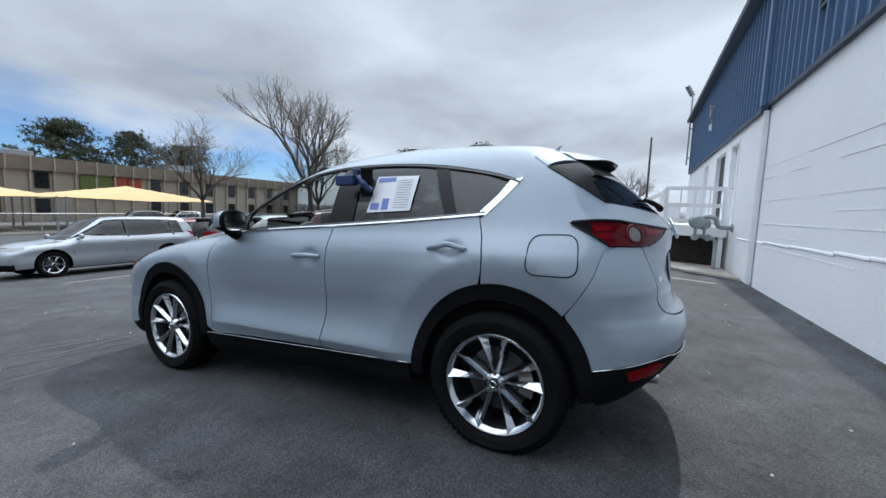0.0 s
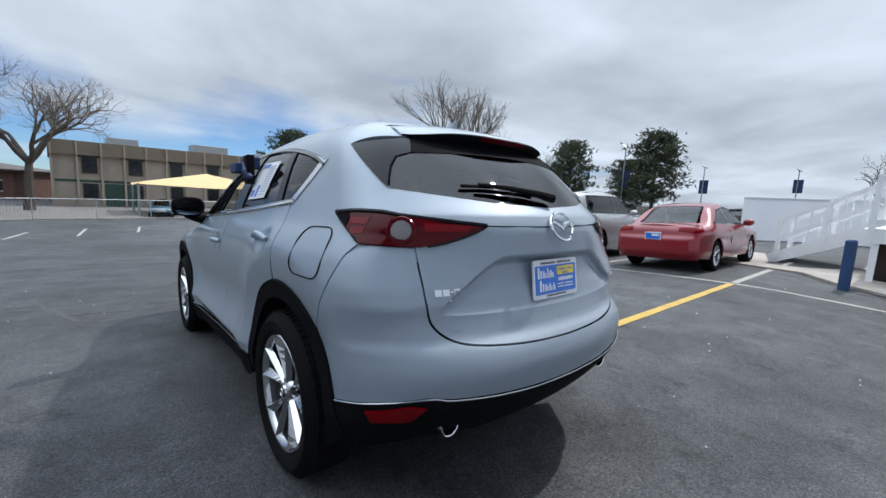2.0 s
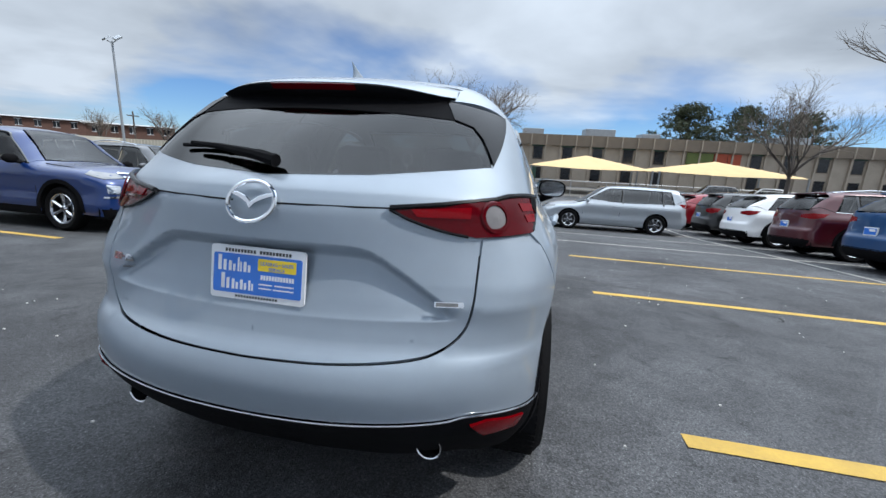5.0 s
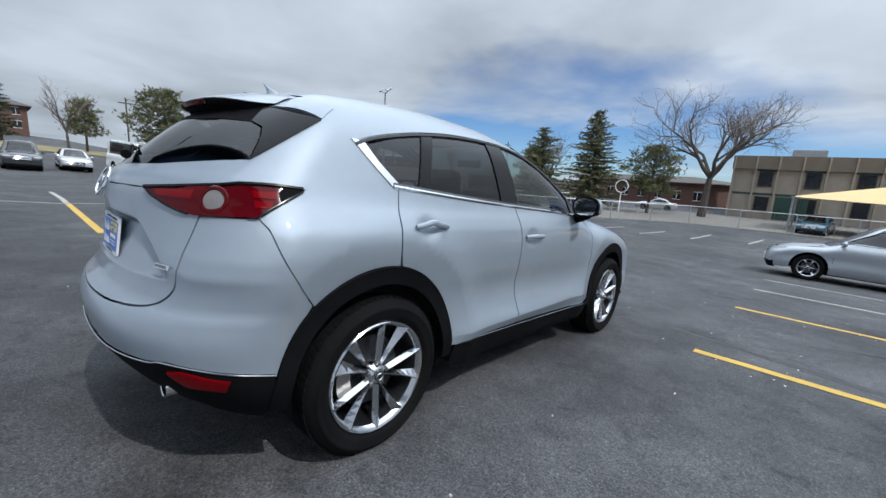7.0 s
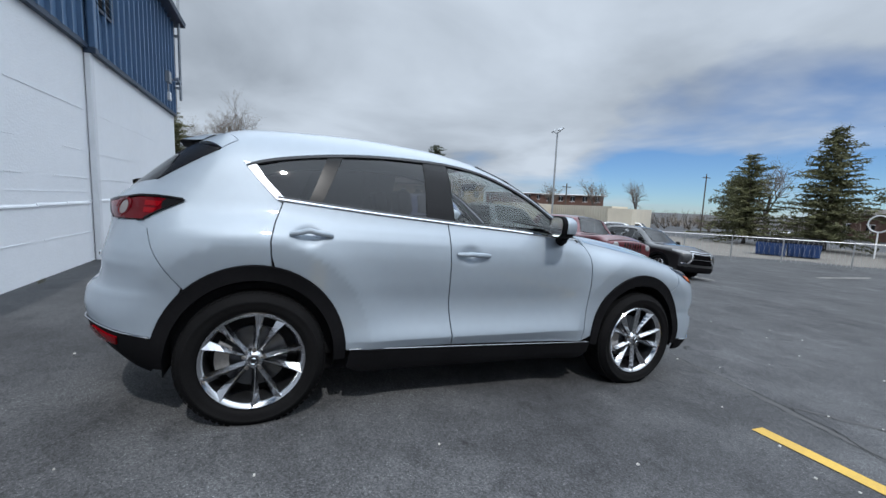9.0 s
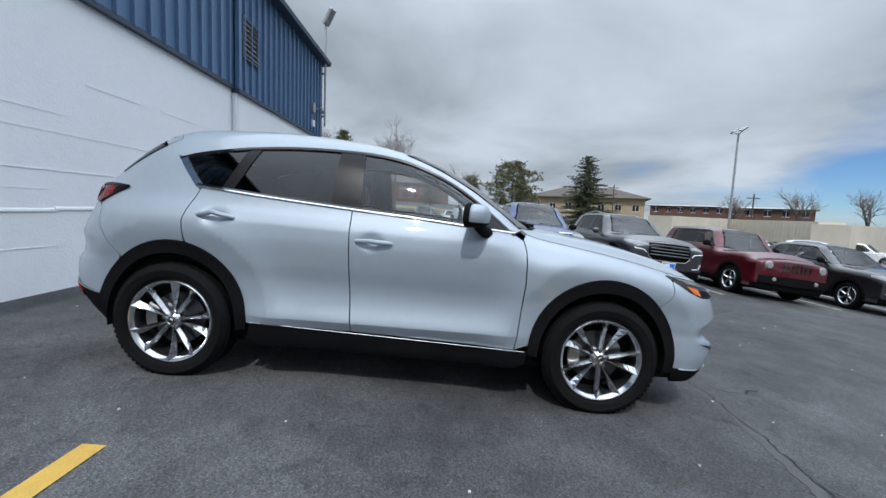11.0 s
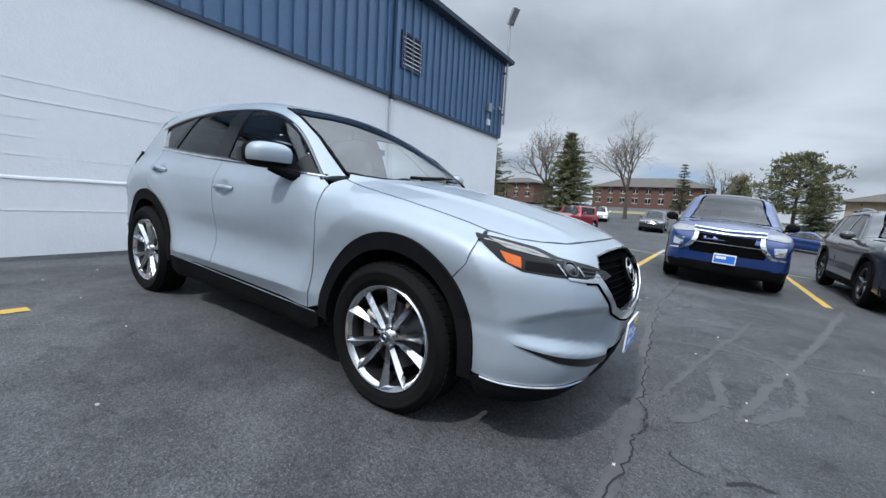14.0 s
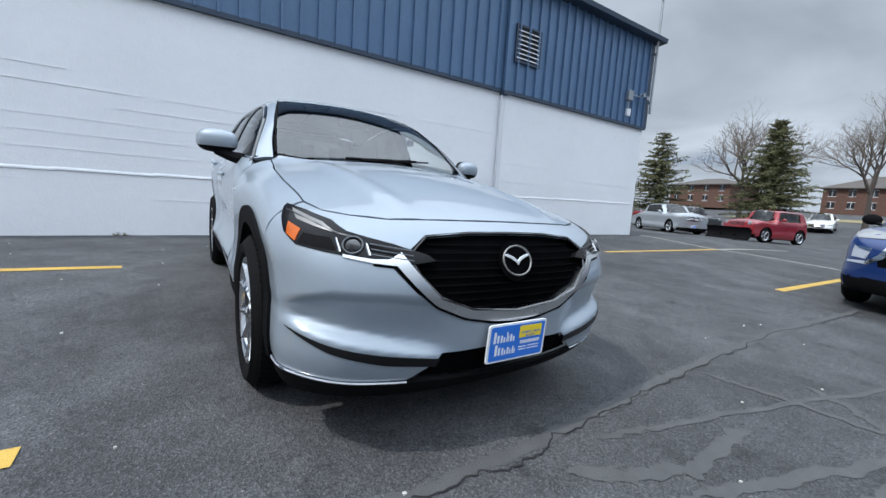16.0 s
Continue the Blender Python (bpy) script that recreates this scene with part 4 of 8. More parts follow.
    strip(HS, "window_frame", S([(y, z - 0.012) for y, z in DLO]), 0.013, GLOSSBLK, hero, -0.004, "black window frame")
    strip(HS, "window_frame", S([(y, z + 0.012) for y, z in BELT]), 0.012, GLOSSBLK, hero, -0.004, "black window frame")
    strip(HS, "belt_moulding", S([(y, z + 0.002) for y, z in spline(BELT, 6)]), 0.008, CHROME, hero, 0.004, "chrome waist moulding")
    patch(HS, "quarter_brightwork", S([(-1.27, 1.207), (-1.375, 1.315), (-1.448, 1.402), (-1.385, 1.392), (-1.33, 1.318), (-1.235, 1.222)]), "roll", CHROME, hero, off=0.005, thick=0.012, step=0.03, label="bright chrome window corner")
    # handles
    for par, y0, y1, zz in ((rdoor, -1.205, -0.985, 1.040), (door, -0.240, -0.015, 0.972)):
        base = S([(y0 + (y1 - y0) * t, zz + 0.004 * math.sin(3.1 * t)) for t in np.arange(9) / 8])
        P = base + HS.normal(base) * np.array([[0.008, 0.020, 0.034, 0.046, 0.050, 0.040, 0.026, 0.018, 0.006]]).T
        part("door_handle", Mesh().tube([tuple(p) for p in P], [0.011, 0.014, 0.015, 0.015, 0.015, 0.015, 0.015, 0.014, 0.011], 10), SILVER, par, "silver pull handle", smooth=True)
    # door mirror
    def shellpt(u, v, e=0.74):
        a, b = 2 * math.pi * u, math.pi * (v - 0.5)
        q = lambda w: math.copysign(abs(w) ** e, w)  # noqa: E731
        cx, cy, cz = q(math.cos(b)) * q(math.cos(a)), q(math.cos(b)) * q(math.sin(a)), q(math.sin(b))
        return (s * (0.965 + 0.112 * cx), 0.47 + 0.085 * cy * (1 if cy > 0 else 0.45) - 0.03 * cx, 1.192 + 0.070 * cz - 0.012 * cx * 0)

    up, dn = Mesh().sheet(lambda u, v: shellpt(u, 0.36 + 0.64 * v), 32, 10), Mesh().sheet(lambda u, v: shellpt(u, 0.36 * v), 32, 6)
    mir = part("door_mirror", up, SILVER, hero, "silver door mirror with black base", smooth=True)
    part("mirror_base", dn, BLACKPL, mir, "black lower shell", smooth=True)
    part("mirror_arm", Mesh().tube([(s * 0.83, 0.56, 1.09), (s * 0.90, 0.53, 1.105), (s * 0.97, 0.49, 1.135)], [0.04, 0.032, 0.03], 10), BLACKPL, mir, "black mirror arm", smooth=True)
    sq = lambda w: math.copysign(abs(w) ** 0.74, w)  # noqa: E731
    oval = lambda k: [(0.965 + k * 0.112 * sq(math.cos(q)), 1.192 + k * 0.072 * sq(math.sin(q))) for q in (2 * math.pi * i / 32 for i in range(32))]  # noqa: E731
    part("mirror_bezel", Mesh().prism(oval(1.0), lambda a, b, h: (s * a, 0.452 - h - 0.03 * (a - 0.965) / 0.112, b), 0.034), BLACKPL, mir, "black mirror bezel", bevel=0.006)
    part("mirror_glass", Mesh().prism(oval(0.86), lambda a, b, h: (s * a, 0.419 - h - 0.03 * (a - 0.965) / 0.112, b), 0.004), CHROME, mir, "mirror glass")
    # exhaust
    part("exhaust_tip", Mesh().lathe([(0.034, 0.10), (0.036, -0.018), (0.040, -0.020), (0.040, 0.12)], 28, "y", (s * 0.535, -2.07, 0.405)), CHROME, hero, "round chrome exhaust tip", smooth=True)
    part("exhaust_pipe", Mesh().lathe([(0.001, 0.06), (0.032, 0.06)], 20, "y", (s * 0.535, -2.07, 0.405)), DARKIN, hero)
    # bonnet half
    bn = T([*NOSE_EDGE[:-1], (0.738, 1.757), (0.737, 1.66), (0.748, 1.4), (0.735, 1.1), (0.708, 0.84), (0.66, 0.80), (0.5, 0.915), (0.3, 0.985), (0, 1.01)])
    patch(HS, "bonnet", bn, "roll", SILVER, hero, step=0.028, off=0.002)
    ws = T([(0, 0.97), (0.3, 0.945), (0.5, 0.875), (0.672, 0.765), (0.625, 0.47), (0.575, 0.22), (0.527, 0.0), (0.4, 0.053), (0.2, 0.098), (0, 0.108)])
    patch(HS, "windscreen", ws, "top", SCREENG, hero, off=-0.002, thick=0.004, step=0.06, label="clear windscreen")
    patch(HS, "windscreen_band", T([(0, 0.128), (0.2, 0.118), (0.4, 0.073), (0.51, 0.028), (0.527, 0.0), (0.4, 0.053), (0.2, 0.098), (0, 0.108)]), "top", FINGREY, hero, off=-0.001, thick=0.004, step=0.05, label="black shade band")
    patch(HS, "cowl", T([(0, 1.012), (0.3, 0.987), (0.5, 0.917), (0.66, 0.80), (0.675, 0.765), (0.5, 0.875), (0.3, 0.945), (0, 0.97)]), "top", BLACKPL, hero, off=-0.006, step=0.05, label="black plastic cowl")
    strip(HS, "windscreen_seal", T([(0.672, 0.765), (0.625, 0.47), (0.575, 0.22), (0.53, 0.0)]), 0.008, BLACKPL, hero, 0.0)
    part("wiper_arm", Mesh().tube([(s * 0.05 + 0.25, 0.96, 1.155), (s * 0.05 - 0.05, 0.90, 1.175), (s * 0.05 - 0.30, 0.84, 1.195)], [0.012, 0.008, 0.006], 6), BLACKPL, hero, "black windscreen wiper")
    wheel(hero, s * 0.790, 1.349, 0.365, s)
    wheel(hero, s * 0.790, -1.349, 0.365, s)


for side in (1, -1):
    hero_side(side)

# spoiler, fin, wiper and badges
def spoiler_pt(u, v):
    x = -0.475 + 0.95 * u
    q = (x / 0.475) ** 2
    yr, yf = -1.858 + 0.12 * q + 0.05 * q**3, -1.58
    zr = float(HS.top(yr + 0.16 * x * x)) - 0.13 * x * x - 0.014
    zr = zr * (1 - q**2) + (float(HS.on_top([(x, yr + 0.01)])[0][2]) + 0.012) * q**2
    zf = float(HS.on_top([(x, yf)])[0][2]) + 0.001
    t = 0.034 * (1 - 0.8 * q)
    yb = float(HS.on_rear([(x, zr - t - 0.014)])[0][1]) + 0.004
    ring = [(yf, zf), (0.55 * yf + 0.45 * yr, 0.55 * zf + 0.45 * zr + 0.006), (yr + 0.02, zr + 0.004), (yr, zr - 0.4 * t), (yr + 0.02, zr - t), (yb, zr - t - 0.012)]
    k = min(int(v * 5), 4)
    t = v * 5 - k
    return (x, ring[k][0] * (1 - t) + ring[k + 1][0] * t, ring[k][1] * (1 - t) + ring[k + 1][1] * t)


sp_top = Mesh().sheet(lambda u, v: spoiler_pt(u, v * 0.5), 36, 8)
spoiler = part("roof_spoiler", sp_top, SILVER, hero, "silver roof spoiler", smooth=True)
part("spoiler_underside", Mesh().sheet(lambda u, v: spoiler_pt(u, 0.5 + v * 0.5), 36, 6), BLACKPL, spoiler, "black spoiler underside", smooth=True)
part("high_brake_light", Mesh().sheet(lambda u, v: (lambda p: (p[0], p[1] - 0.003, p[2]))(spoiler_pt(0.5 + 0.33 * (u - 0.5), 0.56 + 0.20 * v)), 12, 6), DKREDLENS, spoiler, "dark red high-level brake light", smooth=True)
antenna = Mesh().sheet(lambda u, v: ((0.022 * (1 - v)) * math.cos(2 * math.pi * u), -1.42 - 0.085 * v * 1.3 + 0.085 * (1 - v) ** 1.5 * math.sin(2 * math.pi * u), 1.612 + 0.065 * v), 20, 6)
part("antenna_fin", antenna, SILVER, hero, "silver shark-fin aerial", smooth=True)
wip = HS.on_rear([(0.03, 1.222), (-0.05, 1.238), (-0.2, 1.258), (-0.33, 1.268)])
wn_ = HS.normal(wip)
rw = part("rear_wiper", Mesh().tube([tuple(p) for p in wip + wn_ * 0.03], [0.020, 0.016, 0.010, 0.007], 8), BLACKPL, hero, "black rear wiper arm", smooth=True)
part("wiper_blade", Mesh().tube([tuple(p) for p in HS.on_rear([(-0.04, 1.262), (-0.2, 1.276), (-0.40, 1.276)]) + np.array((0, -0.016, 0.006))], 0.007, 6), BLACKPL, rw, smooth=True)


def place_on(cpt, tilt=0.0, off=0.0):
    """A frame on the skin: x along the outward normal, z up."""
    n = HS.normal(cpt[None])[0]
    return Matrix.Translation(cpt + n * off) @ Vector(n).to_track_quat("X", "Z").to_matrix().to_4x4()


def emblem(cpt, r, off, mat, depth=0.012, thin=1.0):
    fr = place_on(cpt, off=off)
    k = r / 0.062
    m = Mesh()
    ring = [(math.cos(a) * 0.066 * k, math.sin(a) * 0.054 * k) for a in (2 * math.pi * i / 40 for i in range(40))]
    m.tube([fr @ Vector((depth * 0.5, a, b)) for a, b in ring], 0.0058 * k * thin, 8, True)
    em = part("emblem", m, mat, hero, "chrome oval emblem", smooth=True)
    for q in (-1, 1):
        w = Mesh().prism([(q * a * k, b * k) for a, b in ((0, -0.020), (0.012, -0.005), (0.034, 0.007), (0.062, 0.017), (0.061, 0.024), (0.040, 0.022), (0.017, 0.013), (0, -0.001))], lambda a, b, h: fr @ Vector((h, a, b)), depth * 0.8)
        part("emblem_wing", w, CHROME, em, "bright emblem wing", bevel=0.002)
    return fr


emblem(HS.on_rear([(0, 1.122)])[0], 0.069, 0.006, CHROME)
emblem(HS.on_front([(0, 0.782)])[0], 0.070, -0.008, STEEL, 0.009, 0.55)
fe = place_on(HS.on_front([(0, 0.782)])[0], off=-0.02)
part("emblem_plate", Mesh().lathe([(0.001, 0.004), (0.084, 0.0)], 32, "x"), GRILLEB, hero, "black radar cover", smooth=True).matrix_basis = fe


def dealer_plate(name, cpt, off, header=True):
    """A blue dealer plate with a white frame, plain bars for its writing."""
    n = HS.normal(cpt[None])[0]
    fr = Matrix.Translation(Vector(cpt) + Vector(n) * off) @ Vector((0, n[1], n[2] * 0.4)).to_track_quat("X", "Z").to_matrix().to_4x4()
    put = lambda a, b, h: fr @ Vector((h, a, b))  # noqa: E731
    box = lambda a0, b0, a1, b1, h0, h1, r=0.004: Mesh().prism(rounded([(a0, b0), (a1, b0), (a1, b1), (a0, b1)], r), lambda a, b, h: put(a, b, h0 + h), h1 - h0)  # noqa: E731
    pl = part(name, box(-0.156, -0.080, 0.156, 0.080, 0, 0.008, 0.012), WHITEPT, hero, "blue and yellow dealer plate in a white frame")
    top = 0.056 if header else 0.072
    part("plate_panel", box(-0.146, -0.062 if header else -0.072, 0.146, top, 0.008, 0.0095, 0.008), BLUEPT, pl, "blue panel")
    part("plate_panel", box(0.004, 0.012, 0.128, top - 0.008, 0.0095, 0.0105), YELPT, pl, "yellow panel")
    name_bars = []
    for b0, glyphs in ((0.004, ((-0.130, 0.032, 0.046), (-0.094, 0.026, 0.030), (-0.064, 0.016, 0.042), (-0.044, 0.026, 0.030))), (-0.050, ((-0.118, 0.032, 0.046), (-0.082, 0.024, 0.030), (-0.054, 0.024, 0.030), (-0.026, 0.018, 0.030)))):
        for a0, w, hgt in glyphs:
            name_bars += [(a0, b0, a0 + 0.36 * w, b0 + hgt), (a0 + 0.56 * w, b0, a0 + 0.86 * w, b0 + 0.7 * hgt)]
    for a0, b0, a1, b1 in (*name_bars, *((0.014 + 0.0092 * i, -0.014, 0.0205 + 0.0092 * i, 0.000) for i in range(12)), (0.008, -0.030, 0.052, -0.026), (0.060, -0.030, 0.122, -0.026), (0.008, -0.042, 0.050, -0.038), (0.056, -0.042, 0.122, -0.038)):
        part("lettering_bar", box(a0, b0, a1, b1, 0.0095, 0.0103, 0.0012), WHITEPT, pl)
    if header:
        for a0, b0, a1, b1 in (*((-0.108 + 0.0105 * i, 0.061, -0.1005 + 0.0105 * i, 0.071) for i in range(21) if i != 10), *((-0.070 + 0.0095 * i, -0.074, -0.0635 + 0.0095 * i, -0.067) for i in range(15))):
            part("lettering_bar", box(a0, b0, a1, b1, 0.008, 0.0088, 0.0012), GLOSSBLK, pl)
    for txt, b, sz in (("LEASING • SALES", 0.030, 0.0145), ("SERVICE", 0.014, 0.0145)):
        cu = bpy.data.curves.new("plate_text", "FONT")
        cu.body, cu.size, cu.extrude, cu.align_x = txt, sz, 0.0004, "CENTER"
        tob = bpy.data.objects.new("plate_text", cu)
        me = bpy.data.meshes.new_from_object(tob)
        bpy.data.objects.remove(tob)
        me.transform(fr @ Matrix(((0, 0, 1, 0.011), (1, 0, 0, 0.066), (0, 1, 0, b), (0, 0, 0, 1))))
        me.materials.append(BLUEPT)
        ob = new("plate_text", me)
        ob.parent = pl
    return pl


dealer_plate("rear_plate", HS.on_rear([(0, 0.905)])[0], 0.012)
dealer_plate("front_plate", HS.on_front([(0, 0.458)])[0], 0.022, False)
for x0, w0, z0, h0 in ((-0.605, 0.025, 0.887, 0.023), (-0.576, 0.024, 0.887, 0.023), (-0.548, 0.010, 0.897, 0.005), (-0.534, 0.024, 0.887, 0.023)):
    q = HS.on_rear([(x0, z0), (x0 + w0, z0), (x0 + w0, z0 + h0), (x0, z0 + h0)])
    patch(HS, "model_badge", q, "rear", CHROME, hero, off=0.004, thick=0.004, step=0.05, label="bright badge bar")
bf = place_on(HS.on_rear([(0.570, 0.868)])[0], off=0.004)
part("model_badge", Mesh().prism(rounded([(-0.042, -0.008), (0.042, -0.008), (0.042, 0.008), (-0.042, 0.008)], 0.003), lambda a, b, h: bf @ Vector((h, a, b)), 0.004), CHROME, hero, "bright badge bar")
part("badge_inlay", Mesh().prism([(-0.038, -0.005), (0.026, -0.005), (0.026, 0.005), (-0.038, 0.005)], lambda a, b, h: bf @ Vector((0.004 + h, a, b)), 0.001), STEEL, hero, "grey badge inlay")
cu = bpy.data.curves.new("drive_badge", "FONT")
cu.body, cu.size, cu.extrude, cu.align_x = "AWD", 0.019, 0.0012, "CENTER"
tob = bpy.data.objects.new("drive_badge", cu)
me = bpy.data.meshes.new_from_object(tob)
bpy.data.objects.remove(tob)
me.transform(place_on(HS.on_rear([(-0.535, 0.862)])[0], off=0.004) @ Matrix(((0, 0, 1, 0), (1, 0, 0, 0), (0, 1, 0, 0), (0, 0, 0, 1))))
me.materials.append(CHROME)
new("drive_badge", me).parent = hero
fuel = rounded([(-1.505, 0.93), (-1.745, 0.925), (-1.735, 1.115), (-1.52, 1.115)], 0.06, 6)
strip(HS, "fuel_flap", HS.on_side(fuel, -1), 0.0028, DARKIN, hero, 0.0015, "seam of the round-cornered fuel flap", True)

# floor pan and cabin
fl = Mesh().box((-0.70, -1.72, 0.21), (0.70, 1.95, 0.32)).box((-0.60, -1.85, 0.32), (0.60, 0.85, 0.40)).box((-0.62, 0.95, 0.32), (0.62, 2.05, 0.85))
part("floor_pan", fl, DARKIN, hero, "dark underbody", bevel=0.03)
tub = Mesh()
for s in (-1, 1):
    tub.box((min(s * 0.74, s * 0.78), -1.75, 0.34), (max(s * 0.74, s * 0.78), 0.85, 1.06))
tub.box((-0.64, -1.88, 0.34), (0.64, -1.84, 1.06))
part("cabin_lining", tub, DARKIN, hero, bevel=0.02)
dash = Mesh().sheet(lambda u, v: (-0.72 + 1.44 * u, [0.86, 0.70, 0.48, 0.40, 0.50, 0.55][int(v * 5 + 1e-6)], [1.06, 1.085, 1.06, 0.99, 0.78, 0.5][int(v * 5 + 1e-6)]), 12, 5)
part("dashboard", dash, DARKIN, hero, "black dashboard", smooth=True)
part("centre_screen", Mesh().box((-0.12, 0.50, 1.06), (0.12, 0.515, 1.15)), GLOSSBLK, hero, "black centre display", bevel=0.01)
sw = Mesh().tube([(-0.36 + 0.18 * math.cos(a), 0.30 + 0.07 * math.sin(a), 1.0 + 0.165 * math.sin(a)) for a in (2 * math.pi * i / 32 for i in range(32))], 0.015, 8, True)
sw.bar((-0.53, 0.30, 1.0), (-0.19, 0.30, 1.0), 0.05, 0.03).bar((-0.36, 0.30, 1.0), (-0.36, 0.24, 0.85), 0.05, 0.03).tube([(-0.36, 0.31, 1.0), (-0.36, 0.55, 0.93)], 0.04, 8)
part("steering_wheel", sw, SEATMAT, hero, "black steering wheel", smooth=True)


def car_seat(x, y, w, lean=14, parent=None):
    """Cushion, back and head rest as one padded seat under the car."""
    holder = new("seat")
    holder.parent, holder.location = parent, (x, y, 0.42)
    h = w / 2
    part("seat_cushion", Mesh().box((-h, -0.25, 0.0), (h, 0.27, 0.18)), SEATMAT, holder, bevel=0.05)
    b = part("seat_back", Mesh().box((-h, -0.07, 0.0), (h, 0.07, 0.62)), SEATMAT, holder, bevel=0.05)
    b.location, b.rotation_euler = (0, -0.25, 0.12), (radians(lean), 0, 0)
    for k in ((0,) if w < 0.7 else (-0.42, 0.0, 0.42)):
        r = part("head_rest", Mesh().box((-0.13, -0.05, 0), (0.13, 0.05, 0.17)), SEATMAT, holder, bevel=0.04)
        r.location, r.rotation_euler = (k, -0.43, 0.76), (radians(lean), 0, 0)


for x in (-0.36, 0.36):
    car_seat(x, -0.02, 0.50, parent=hero)
car_seat(0, -0.92, 1.26, parent=hero)
part("rear_view_mirror", Mesh().box((-0.12, 0.20, 1.42), (0.12, 0.225, 1.48)), BLACKPL, hero, bevel=0.01)

PALEBLUE = pbr("printed_blue", (0.16, 0.22, 0.52), 0.6, var=0.1)
# price sheet and holder at the left rear window
sheet_pts = HS.on_side([(-0.52, 1.235), (-0.82, 1.243), (-0.835, 1.445), (-0.545, 1.452)], -1)
sheet = patch(HS, "window_sheet", sheet_pts, "roll", WHITEPT, hero, off=0.004, thick=0.001, step=0.06, label="printed white sheet with blue blocks")
for ya, za, yb, zb, mt in ((-0.555, 1.418, -0.68, 1.442, PALEBLUE), (-0.54, 1.25, -0.60, 1.29, PALEBLUE), (-0.62, 1.25, -0.665, 1.315, PALEBLUE)):
    patch(HS, "sheet_block", HS.on_side([(ya, za), (yb, za), (yb, zb), (ya, zb)], -1), "roll", mt, sheet, off=0.0055, thick=0.001, step=0.06)
for k in range(12):
    z0 = 1.26 + 0.0145 * k
    patch(HS, "text_bar", HS.on_side([(-0.70, z0), (-0.80, z0), (-0.80, z0 + 0.003), (-0.70, z0 + 0.003)], -1), "roll", GREY_INK, sheet, off=0.0055, thick=0.001, step=0.08)
clamp = part("window_holder", Mesh().box((-0.80, -0.47, 1.425), (-0.70, -0.43, 1.50)).box((-0.84, -0.46, 1.40), (-0.78, -0.33, 1.46)).tube([(-0.78, -0.44, 1.46), (-0.80, -0.52, 1.40), (-0.78, -0.55, 1.36)], 0.022, 8), NAVY, hero, "dark blue clip-on window holder", bevel=0.008)
part("holder_clip", Mesh().box((-0.80, -0.55, 1.33), (-0.755, -0.49, 1.50)), BLACKPL, clamp, bevel=0.006)


